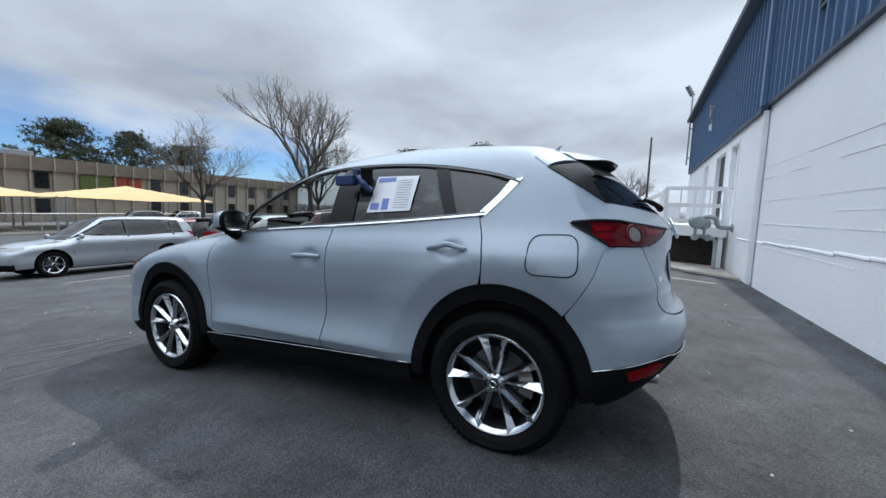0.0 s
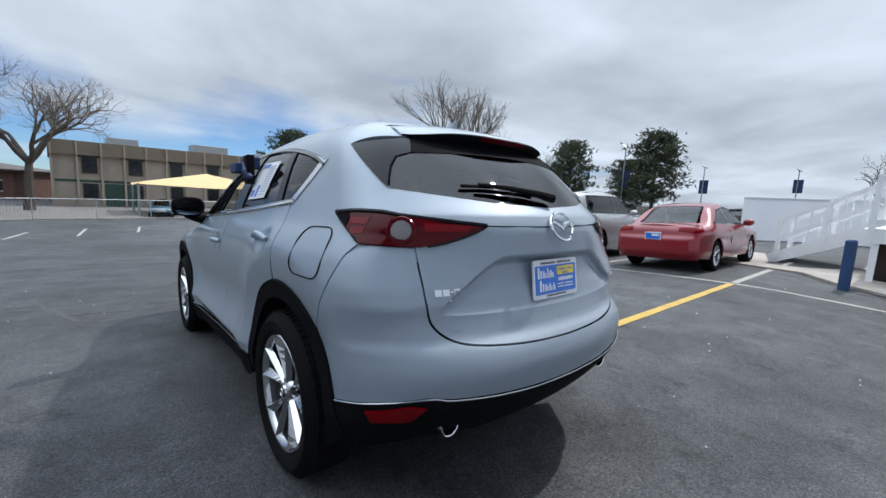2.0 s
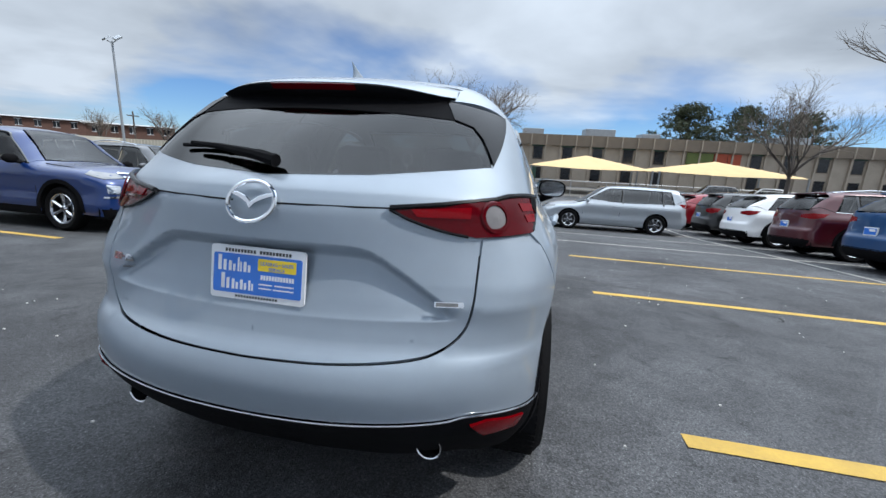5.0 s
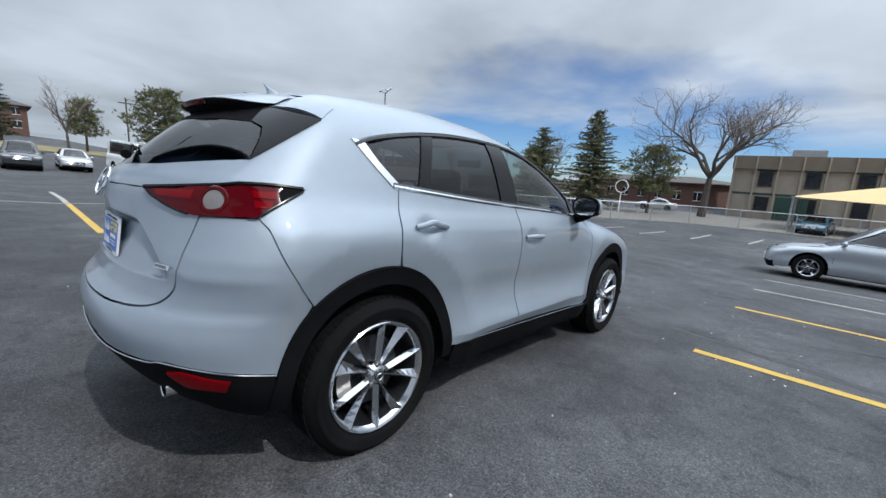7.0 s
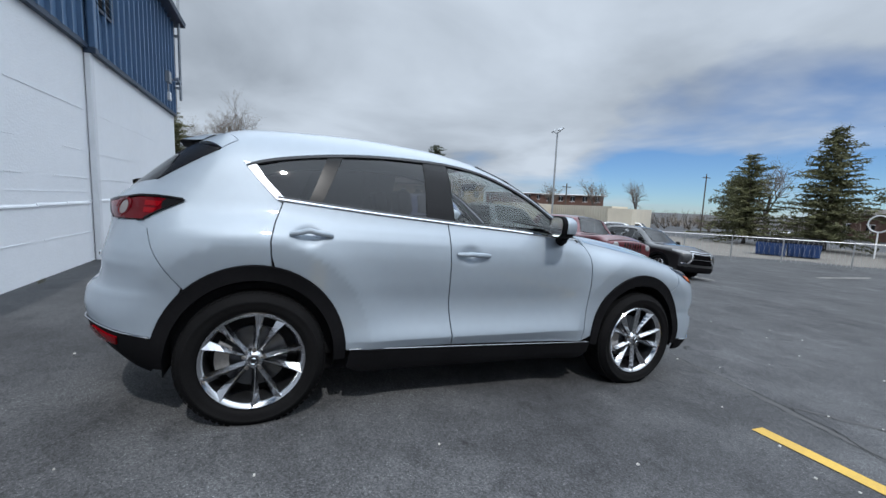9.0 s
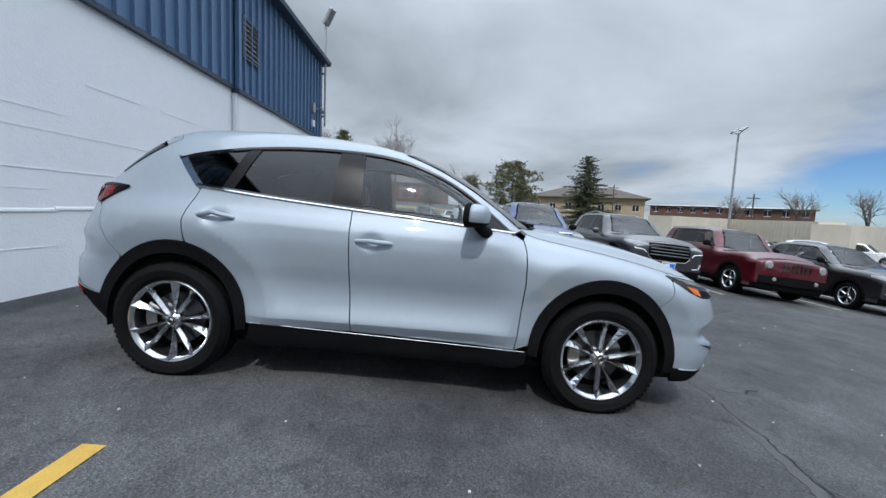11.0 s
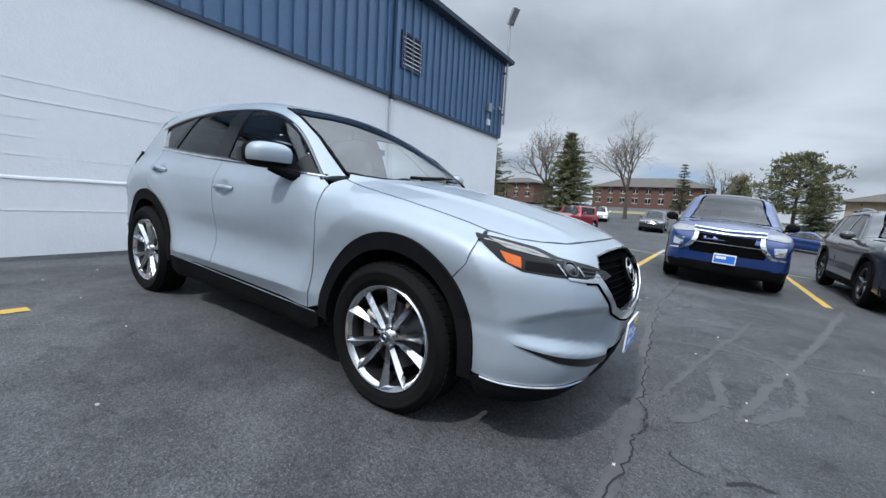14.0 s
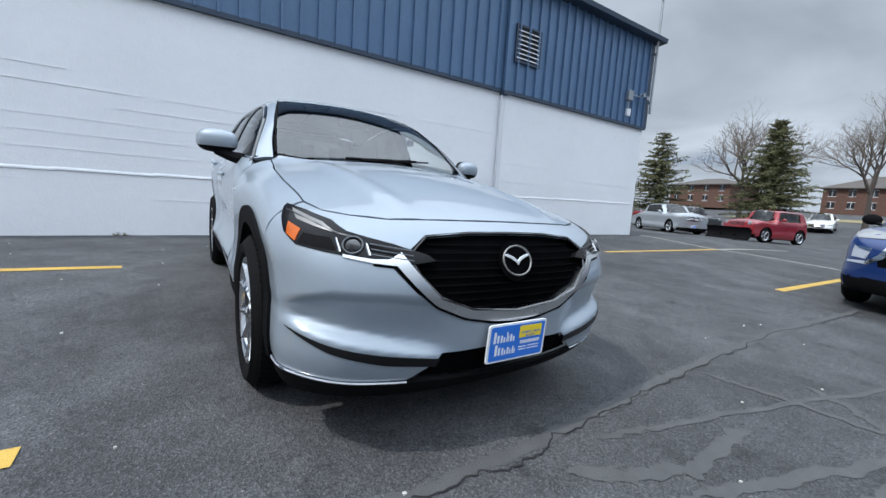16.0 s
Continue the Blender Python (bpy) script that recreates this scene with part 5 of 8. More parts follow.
# ---- ground ----
def asphalt():
    m, n, l, p = nodes_of("sealed_asphalt")
    t = n.new("ShaderNodeTexCoord")
    def noise_(scale, detail=5, rough=0.6):
        q = n.new("ShaderNodeTexNoise")
        q.inputs["Scale"].default_value, q.inputs["Detail"].default_value, q.inputs["Roughness"].default_value = scale, detail, rough
        l.new(t.outputs["Object"], q.inputs["Vector"])
        return q.outputs["Fac"]
    def ramp_(src, a, b, ca, cb):
        r = n.new("ShaderNodeValToRGB")
        r.color_ramp.elements[0].position, r.color_ramp.elements[1].position = a, b
        r.color_ramp.elements[0].color, r.color_ramp.elements[1].color = ca, cb
        l.new(src, r.inputs[0])
        return r.outputs[0]
    def mul_(a, b, fac=1.0, mode="MULTIPLY"):
        x = n.new("ShaderNodeMix")
        x.data_type, x.blend_type = "RGBA", mode
        x.inputs[0].default_value = fac
        l.new(a, x.inputs[6])
        l.new(b, x.inputs[7])
        return x.outputs[2]
    base = ramp_(noise_(0.35, 6), 0.35, 0.7, (0.043, 0.044, 0.047, 1), (0.083, 0.085, 0.089, 1))
    # the base is slightly darker towards -x and paler towards +x, with a wavering edge
    sepx, wav, edge = n.new("ShaderNodeSeparateXYZ"), n.new("ShaderNodeMath"), n.new("ShaderNodeMapRange")
    l.new(t.outputs["Object"], sepx.inputs[0])
    wav.operation = "MULTIPLY_ADD"
    l.new(noise_(0.8, 4), wav.inputs[0])
    wav.inputs[1].default_value = 1.6
    l.new(sepx.outputs[0], wav.inputs[2])
    l.new(wav.outputs[0], edge.inputs["Value"])
    edge.inputs["From Min"].default_value, edge.inputs["From Max"].default_value = -0.3, 2.6
    tone_by_x = ramp_(edge.outputs[0], 0.0, 1.0, (0.96, 0.96, 0.96, 1), (1.12, 1.12, 1.13, 1))
    base = mul_(base, tone_by_x)
    worn = ramp_(noise_(1.7, 7, 0.7), 0.4, 0.72, (0.75, 0.75, 0.75, 1), (1.35, 1.35, 1.34, 1))
    grit = n.new("ShaderNodeTexVoronoi")
    grit.inputs["Scale"].default_value = 130
    l.new(t.outputs["Object"], grit.inputs["Vector"])
    stones = ramp_(grit.outputs["Color"], 0.05, 0.95, (0.55, 0.55, 0.55, 1), (1.55, 1.55, 1.55, 1))
    speck = ramp_(noise_(95, 3, 0.75), 0.34, 0.68, (0.55, 0.55, 0.56, 1), (1.45, 1.45, 1.44, 1))
    pits = ramp_(noise_(4.5, 8, 0.72), 0.33, 0.44, (0.58, 0.58, 0.59, 1), (1, 1, 1, 1))
    pale = ramp_(noise_(230, 1, 0.5), 0.66, 0.74, (1, 1, 1, 1), (3.2, 3.2, 3.1, 1))
    col = mul_(mul_(mul_(mul_(mul_(base, worn), stones, 0.85), speck), pits), pale)
    l.new(col, p.inputs["Base Color"])
    p.inputs["Roughness"].default_value, p.inputs["Specular IOR Level"].default_value = 0.75, 0.28
    b1, b2 = n.new("ShaderNodeBump"), n.new("ShaderNodeBump")
    b1.inputs["Strength"].default_value, b1.inputs["Distance"].default_value = 0.7, 0.004
    l.new(grit.outputs["Distance"], b1.inputs["Height"])
    b2.inputs["Strength"].default_value, b2.inputs["Distance"].default_value = 0.35, 0.02
    l.new(noise_(6, 6), b2.inputs["Height"])
    l.new(b1.outputs[0], b2.inputs["Normal"])
    l.new(b2.outputs[0], p.inputs["Normal"])
    return m


ASPHALT = asphalt()
gx = sorted(set([-900, -400, -200, -120, -100, -80, -70, -60] + list(range(-48, 49, 4)) + [60, 80, 120, 200, 400, 900]))
gy = sorted(set([-900, -300, -100, -40, -16, -10, -8] + [i * 0.5 for i in range(-14, 30)] + list(range(15, 62, 2)) + [70, 90, 120, 200, 400, 900]))
gm = Mesh()
gm.v = [(x, y, lie(x, y)) for x in gx for y in gy]
gm.f = [(i * len(gy) + j, (i + 1) * len(gy) + j, (i + 1) * len(gy) + j + 1, i * len(gy) + j + 1) for i in range(len(gx) - 1) for j in range(len(gy) - 1)]
ground = part("ground", gm, ASPHALT, None, smooth=True)
tagged(ground, "dark sealed asphalt car park sloping away from the building", "ground", kind="structure")

YELLINE = pbr("worn_yellow_paint", (0.62, 0.40, 0.07), 0.7, var=0.25, vscale=5, bump=0.4, bscale=130, col2=(0.42, 0.27, 0.06))
WHTLINE = pbr("worn_white_paint", (0.50, 0.48, 0.42), 0.75, var=0.3, vscale=5, bump=0.4, bscale=130, col2=(0.22, 0.215, 0.20))


def line(x0, y0, x1, y1, w, mat, label):
    """A painted stripe that follows the ground."""
    n = max(2, int(math.hypot(x1 - x0, y1 - y0) / 0.4))
    d = Vector((x1 - x0, y1 - y0, 0)).normalized()
    s = Vector((-d.y, d.x, 0)) * w / 2
    rnd = random.Random(int(x0 * 31 + y0 * 77))
    m = Mesh()
    for i in range(n + 1):
        x, y = x0 + (x1 - x0) * i / n, y0 + (y1 - y0) * i / n
        for q in (-1, 1):
            a, b = x + q * s.x * rnd.uniform(0.93, 1.05), y + q * s.y * rnd.uniform(0.93, 1.05)
            m.v.append((a, b, lie(a, b) + 0.005))
    m.f = [(2 * i, 2 * i + 1, 2 * i + 3, 2 * i + 2) for i in range(n)]
    return tagged(part("line_marking", m, mat, None), label, "line marking", "parking lines", "structure")


for i, y in enumerate((-1.17, 1.65, 4.42, 7.15, 9.9, 12.65, 15.4, 18.1)):
    line(1.63, y, 6.7, y, 0.11, YELLINE if i < 3 else WHTLINE, "worn yellow parking line" if i < 3 else "worn pale parking line")
    line(6.85, y, 11.8, y, 0.11, WHTLINE, "worn pale parking line")
line(6.72, -3.4, 6.72, 22, 0.10, WHTLINE, "worn pale line along the parking rows")
for i, y in enumerate((-1.42, 1.40, 4.2, 7.0, 9.8, 12.6)):
    line(-5.9, y, -10.6, y, 0.11, YELLINE if i < 3 else WHTLINE, "worn yellow parking line" if i < 3 else "worn pale parking line")
    line(-10.8, y, -15.6, y, 0.11, WHTLINE, "worn pale parking line")
line(-10.68, -3.6, -10.68, 18, 0.10, WHTLINE, "worn pale line along the parking rows")
for x0, y0, x1, y1 in ((-6.95, 21.1, -6.70, 25.0), (-4.70, 21.6, -4.35, 25.5), (-2.40, 22.7, -2.20, 27.5), (0.0, 24.4, 0.33, 28.8)):
    line(x0, y0, x1, y1, 0.12, WHTLINE, "worn pale parking line by the fence")



# ---- the white and blue building ----
WALLW = pbr("white_painted_block", (0.84, 0.85, 0.87), 0.7, var=0.04, vscale=0.8, bump=0.35, bscale=30)
BLUEMET = pbr("blue_ribbed_metal", (0.092, 0.168, 0.285), 0.45, 0.0, var=0.12, vscale=1.5, bump=0.05)
DKTRIM = pbr("dark_blue_trim", (0.03, 0.05, 0.085), 0.5, var=0.2)
GREYMET = pbr("grey_metal", (0.32, 0.34, 0.36), 0.45, 0.6, var=0.15)
WHITEWD = pbr("white_painted_timber", (0.78, 0.79, 0.80), 0.6, var=0.08, vscale=4, bump=0.2, bscale=60)
DARKHOLE = pbr("dark_opening", (0.012, 0.013, 0.015), 0.5, var=0.2)
CONC = pbr("pale_concrete", (0.36, 0.32, 0.28), 0.85, var=0.2, vscale=2, bump=0.4, bscale=40)
WY, WX0, WX1, WZB, WZT = -4.0, -10.75, 20.5, 3.50, 6.02
DOORS = ((9.3, 10.3), (11.0, 12.6), (14.2, 15.2))
FLOORZ = 1.12
wl_ = Mesh()
xs = [WX0] + [x for d in DOORS for x in d] + [WX1]
for i in range(0, len(xs), 2):
    wl_.box((xs[i], WY - 0.25, -0.6), (xs[i + 1], WY, WZB))
for a, b in DOORS:
    wl_.box((a, WY - 0.25, FLOORZ + 2.15), (b, WY, WZB)).box((a, WY - 0.25, -0.6), (b, WY, FLOORZ))
wall_front = tagged(part("wall_front", wl_, WALLW), "white painted concrete block wall", "wall", kind="structure")
for nm, x in (("wall_west", WX0), ("wall_east", WX1 - 0.25)):
    tagged(part(nm, Mesh().box((x, WY - 16, -0.6), (x + 0.25, WY - 0.25, WZB)), WALLW), "white painted end wall", "wall", kind="structure")
tagged(part("wall_back", Mesh().box((WX0, WY - 16.25, -0.6), (WX1, WY - 16, WZT)), WALLW), "white painted back wall", "wall", kind="structure")
# raised bed joints of the block work, thicker at the ledge
rj = random.Random(4)
for k, z in enumerate((0.62, 0.83, 1.04, 1.25, 1.46, 1.67, 1.88, 2.09, 2.30, 2.51)):
    x = WX0 + 0.3
    while x < 8.2:
        n = rj.uniform(0.8, 3.2)
        if rj.random() < (0.75 if k in (3, 4, 5, 6) else 0.45):
            h = rj.uniform(0.003, 0.006)
            j = Mesh().box((x, WY, z - h), (min(x + n, 8.4), WY + rj.uniform(0.004, 0.007), z + h))
            ob = part("mortar_ridge", j, WALLW, wall_front)
        x += n + rj.uniform(0.1, 1.2)
ledge = Mesh()
x = WX0 + 0.2
while x < 8.0:
    n = rj.uniform(0.5, 1.4)
    z = 1.008 - 0.0165 * (x + n / 2) + rj.uniform(-0.006, 0.006)
    ledge.add([(x, WY, z - 0.02), (x + n, WY, z - 0.02), (x + n, WY, z + 0.025), (x, WY, z + 0.025), (x, WY + 0.016, z - 0.012), (x + n, WY + 0.016, z - 0.012), (x + n, WY + 0.014, z + 0.010), (x, WY + 0.014, z + 0.010)],
              [(4, 5, 6, 7), (0, 1, 5, 4), (7, 6, 2, 3), (1, 2, 6, 5), (0, 4, 7, 3)])
    x += n - 0.02
part("wall_ledge", ledge, WALLW, wall_front, "rough painted ledge")
# blue sheet with standing ribs
clad = thing("cladding_upper", "blue ribbed metal wall cladding", "cladding", kind="structure")
part("cladding_sheet", Mesh().box((WX0 - 0.02, WY - 0.2, WZB), (WX1 + 0.02, WY + 0.03, WZT)), BLUEMET, clad)
part("cladding_sheet", Mesh().box((WX0 - 0.02, WY - 16.2, WZB), (WX0 + 0.2, WY - 0.2, WZT)), BLUEMET, clad)
part("cladding_sheet", Mesh().box((WX1 - 0.2, WY - 16.2, WZB), (WX1 + 0.02, WY - 0.2, WZT)), BLUEMET, clad)
ribm = Mesh().prism([(-0.024, 0), (0.024, 0), (0.019, 0.06), (-0.019, 0.06)], lambda a, b, h: (a, b, h), WZT - WZB - 0.02)
proto = part("rib", ribm, BLUEMET, clad)
proto.location = (WX0 + 0.15, WY + 0.03, WZB + 0.01)
for i in range(1, 101):
    ob = new("rib", proto.data)
    ob.parent, ob.location = clad, (WX0 + 0.15 + 0.305 * i, WY + 0.03, WZB + 0.01)
part("base_flashing", Mesh().box((WX0 - 0.03, WY, WZB - 0.05), (WX1 + 0.03, WY + 0.075, WZB + 0.025)), DKTRIM, clad, "dark blue flashing")
part("corner_trim", Mesh().box((WX0 - 0.06, WY - 0.1, WZB), (WX0 + 0.10, WY + 0.075, WZT)), DKTRIM, clad)
part("corner_trim", Mesh().box((WX1 - 0.10, WY - 0.1, WZB), (WX1 + 0.06, WY + 0.075, WZT)), DKTRIM, clad)
roof = thing("roof_1", "low-pitched metal roof with a dark gutter edge", "roof", kind="structure")
part("roof_deck", Mesh().add([(WX0 - 0.25, WY + 0.30, WZT), (WX1 + 0.25, WY + 0.30, WZT), (WX1 + 0.25, WY - 8, WZT + 0.9), (WX0 - 0.25, WY - 8, WZT + 0.9), (WX0 - 0.25, WY - 16.5, WZT), (WX1 + 0.25, WY - 16.5, WZT)], [(0, 1, 2, 3), (3, 2, 5, 4)]), GREYMET, roof)
part("gutter", Mesh().prism([(0.02, 0.0), (0.30, 0.03), (0.32, 0.14), (0.27, 0.15), (0.02, 0.10)], lambda a, b, h: (WX0 - 0.28 + h, WY + a, WZT - 0.06 + b), WX1 - WX0 + 0.56), DKTRIM, roof, "dark gutter")
part("gable", Mesh().add([(WX0, WY, WZT), (WX0, WY - 8, WZT + 0.88), (WX0, WY - 16, WZT)], [(0, 1, 2)]), BLUEMET, roof)
for x in (-5.05, 6.95):
    ds = thing("downspout", "downspout, blue above and white below", "downspout", pose(x, WY, 0))
    part("upper_pipe", Mesh().box((-0.055, 0.075, WZB - 0.02), (0.055, 0.165, WZT - 0.02)), BLUEMET, ds, "blue pipe", bevel=0.012)
    part("lower_pipe", Mesh().box((-0.06, 0.012, 0.05), (0.06, 0.10, WZB - 0.10)), WHITEPT, ds, "white pipe", bevel=0.015)
    part("joint", Mesh().box((-0.07, 0.005, WZB - 0.12), (0.07, 0.17, WZB - 0.02)), DKTRIM, ds, bevel=0.015)
for x, z in ((-5.70, 4.62), (4.3, 4.62)):
    lv = thing("louvre_vent", "blue metal louvre vent in the cladding", "vent", pose(x, WY + 0.06, z))
    part("vent_frame", Mesh().box((-0.40, -0.02, -0.42), (0.40, 0.025, -0.37)).box((-0.40, -0.02, 0.37), (0.40, 0.025, 0.42)).box((-0.40, -0.02, -0.37), (-0.35, 0.025, 0.37)).box((0.35, -0.02, -0.37), (0.40, 0.025, 0.37)), DKTRIM, lv)
    part("vent_back", Mesh().box((-0.35, -0.02, -0.37), (0.35, 0.0, 0.37)), DARKHOLE, lv)
    for i in range(7):
        z0 = -0.34 + 0.10 * i
        part("slat", Mesh().add([(-0.35, 0.004, z0 + 0.040), (0.35, 0.004, z0 + 0.040), (0.35, 0.045, z0), (-0.35, 0.045, z0)], [(0, 1, 2, 3)]), WHITEPT, lv, "pale slat")
# yard lamps on masts at the corners
for x, s in ((WX0 + 0.05, -1), (WX1 - 0.05, 1)):
    fl_ = thing("flood_lamp", "grey flood lamp on a thin mast at the roof corner", "flood lamp", pose(x, WY + 0.20, 0))
    part("mast", Mesh().tube([(0, 0, 3.9), (0, 0, 7.25)], 0.035, 8), GREYMET, fl_, smooth=True)
    hd = part("lamp_head", Mesh().box((-0.13, -0.05, -0.28), (0.13, 0.07, 0.28)), GREYMET, fl_, bevel=0.03)
    hd.location, hd.rotation_euler = (0.06, 0.12, 7.45), (radians(-35), 0, radians(25 * s))
    gl_ = part("lamp_lens", Mesh().box((-0.10, 0.072, -0.22), (0.10, 0.082, 0.22)), CLEARLENS, hd)
    part("bracket", Mesh().box((-0.03, -0.18, 4.2), (0.03, 0.02, 4.26)).box((-0.03, -0.18, 5.6), (0.03, 0.02, 5.66)), GREYMET, fl_)
for x, z in ((-9.75, 4.28), (13.9, 4.9)):
    jb = thing("meter_box", "grey junction box with conduit and small lamp on the cladding", "junction box", pose(x, WY + 0.065, z))
    part("box_body", Mesh().box((-0.11, 0, -0.14), (0.11, 0.10, 0.14)), GREYMET, jb, bevel=0.01)
    part("conduit", Mesh().tube([(0, 0.04, -0.14), (0, 0.04, -0.40)], 0.02, 8).tube([(-0.11, 0.05, 0.05), (-0.55, 0.05, 0.05)], 0.015, 8), GREYMET, jb, smooth=True)
    part("small_box", Mesh().box((-0.08, 0, -0.58), (0.08, 0.09, -0.38)), WHITEPT, jb, bevel=0.01)
    for q in (-1, 1):
        part("spot_lamp", Mesh().lathe([(0.001, -0.06), (0.035, -0.06), (0.06, 0.05), (0.055, 0.055), (0.001, 0.03)], 14, "y", (-0.62 + 0.09 * q, 0.13, 0.06 + 0.03 * q)), GREYMET, jb, smooth=True)
hose = thing("cable", "black cable hanging down the cladding", "cable", pose(0, 0, 0))
part("cable_run", Mesh().tube(spline([(3.15, WY + 0.09, 5.85), (3.0, WY + 0.11, 5.0), (2.85, WY + 0.11, 4.2), (2.55, WY + 0.09, 3.56)], 6), 0.022, 6), DARKHOLE, hose, smooth=True)
# doors beside the landing
for i, (a, b) in enumerate(DOORS):
    d = thing("door_%d" % (i + 1), "white painted door in the block wall" if i != 1 else "dark glazed double door in the block wall", "door", pose(a, WY, FLOORZ), kind="structure")
    w = b - a
    part("door_frame", Mesh().box((0, -0.2, 0), (0.06, 0.02, 2.14)).box((w - 0.06, -0.2, 0), (w, 0.02, 2.14)).box((0.06, -0.2, 2.08), (w - 0.06, 0.02, 2.14)), WHITEWD, d)
    part("door_leaf", Mesh().box((0.06, -0.15, 0.01), (w - 0.06, -0.10, 2.08)), DARKHOLE if i == 1 else WHITEWD, d)
    part("door_handle", Mesh().tube([(w - 0.16, -0.10, 1.0), (w - 0.16, -0.05, 1.0), (w - 0.27, -0.05, 1.0)], 0.012, 6), STEEL, d)

# ---- landing and stairs ----
LX0, LX1, LY0, LY1 = 9.6, 13.6, -3.95, -2.55
stair = thing("wooden_landing", "white timber landing with railings and stairs on a dark void", "stairs", pose(0, 0, 0))
part("deck", Mesh().box((LX0, LY0, FLOORZ - 0.06), (LX1, LY1, FLOORZ)), WHITEWD, stair, bevel=0.008)
part("fascia", Mesh().box((LX0 - 0.02, LY0, FLOORZ - 0.28), (LX0 + 0.03, LY1, FLOORZ - 0.06)).box((LX0 + 0.03, LY1 - 0.04, FLOORZ - 0.28), (LX1, LY1, FLOORZ - 0.06)), WHITEWD, stair)
for x in (LX0 + 0.06, 11.6, LX1 - 0.06):
    for y in (LY0 + 0.10, LY1 - 0.08):
        part("support_post", Mesh().box((x - 0.05, y - 0.05, 0.0), (x + 0.05, y + 0.05, FLOORZ - 0.06)), WHITEWD, stair)
SX0, SX1 = 11.6, 13.2


def railing(a, b, z0, z1, n, first=0):
    """Posts, three rails and balusters between two plan points."""
    A, B = Vector((*a, z0)), Vector((*b, z1))
    for i in range(first, n + 1):
        q = A.lerp(B, i / n)
        part("rail_post", Mesh().box((q.x - 0.045, q.y - 0.045, q.z - 0.1), (q.x + 0.045, q.y + 0.045, q.z + 1.0)), WHITEWD, stair)
    for h in (0.12, 0.52, 0.96):
        part("rail", Mesh().bar(A + Vector((0, 0, h)), B + Vector((0, 0, h)), 0.04, 0.10), WHITEWD, stair)
    k = int((B - A).length / 0.30)
    for i in range(1, k):
        q = A.lerp(B, i / k)
        part("baluster", Mesh().box((q.x - 0.015, q.y - 0.015, q.z + 0.12), (q.x + 0.015, q.y + 0.015, q.z + 0.96)), WHITEWD, stair)
railing((LX0, LY0 + 0.1), (LX0, LY1), FLOORZ, FLOORZ, 1)
railing((LX0, LY1), (SX0, LY1), FLOORZ, FLOORZ, 1, 1)
# the flight runs down towards +y from the landing
n = 6
for i in range(n):
    z = FLOORZ * (1 - (i + 1) / (n + 1)) + 0.10
    y = LY1 + 0.28 * i
    part("tread", Mesh().box((SX0, y, z - 0.04), (SX1, y + 0.30, z)), WHITEWD, stair, bevel=0.006)
for x in (SX0, SX1):
    part("stringer", Mesh().bar((x, LY1, FLOORZ - 0.12), (x, LY1 + 0.28 * n + 0.15, 0.14), 0.05, 0.26), WHITEWD, stair)
    railing((x, LY1), (x, LY1 + 0.28 * n), FLOORZ, 0.16, 2, 1 if x == SX0 else 0)
# near-black panels added below the deck in place of its deep shade
part("void_shade_panels", Mesh().box((LX0 + 0.5, LY0 + 0.02, 0.1), (LX1, LY0 + 0.06, FLOORZ - 0.07)).box((LX0 + 0.42, LY0, 0.05), (LX0 + 0.47, LY1 - 0.15, FLOORZ - 0.07)).box((LX0 + 0.47, LY1 - 0.16, 0.0), (SX1, LY1 - 0.12, FLOORZ - 0.07)), pbr("dark_void_shade", (0.030, 0.022, 0.018), 0.9, var=0.4), stair, "dark panels that stand in for the shade under the deck")
pad = Mesh().prism([(7.6, -3.95), (13.9, -3.95), (13.9, 0.2), (10.2, 0.2), (9.4, -1.7), (8.6, -2.3)], lambda a, b, h: (a, b, lie(a, b) + 0.006 + h), 0.05)
tagged(part("pavement", pad, CONC), "worn pale concrete pad by the stairs", "pavement", kind="structure")
bol = thing("bollard", "dark blue painted steel bollard", "bollard", pose(8.23, -2.41, lie(8.23, -2.41)))
part("bollard_pipe", Mesh().lathe([(0.001, 0.88), (0.06, 0.875), (0.08, 0.85), (0.08, 0.0)], 20, "z"), pbr("bollard_blue", (0.02, 0.06, 0.16), 0.5, var=0.2), bol, smooth=True)
gas = thing("gas_meter", "grey gas meter with bent pipes against the wall", "gas meter", pose(9.05, WY, 0.2))
PIPE = pbr("pipe_grey", (0.27, 0.31, 0.31), 0.5, 0.2, var=0.25)
for y, z, r in ((0.80, 1.02, 0.17), (0.62, 0.98, 0.15)):
    part("meter_drum", Mesh().lathe([(0.001, -0.16), (r * 0.7, -0.15), (r, -0.09), (r, 0.09), (r * 0.7, 0.15), (0.001, 0.16)], 24, "x", (0.05 if r < 0.16 else -0.2, y, z)), PIPE, gas, smooth=True)
part("meter_pipe", Mesh().tube(spline([(-0.05, 0.72, 1.12), (-0.05, 0.55, 1.16), (-0.05, 0.40, 1.12), (-0.02, 0.36, 1.0), (0.0, 0.30, 0.92), (0.05, 0.15, 0.90), (0.1, 0.0, 0.90)], 5), 0.055, 10), PIPE, gas, smooth=True)
part("pipe_flange", Mesh().lathe([(0.001, 0.0), (0.10, 0.0), (0.10, 0.03), (0.001, 0.03)], 16, "y", (0.1, 0.01, 0.90)), PIPE, gas, smooth=True)
part("gas_main", Mesh().tube(spline([(0.0, 0.34, -0.2), (0.0, 0.34, 0.3), (0.0, 0.36, 0.55), (0.0, 0.50, 0.66), (0.0, 0.80, 0.66)], 5), 0.045, 10), PIPE, gas, smooth=True)
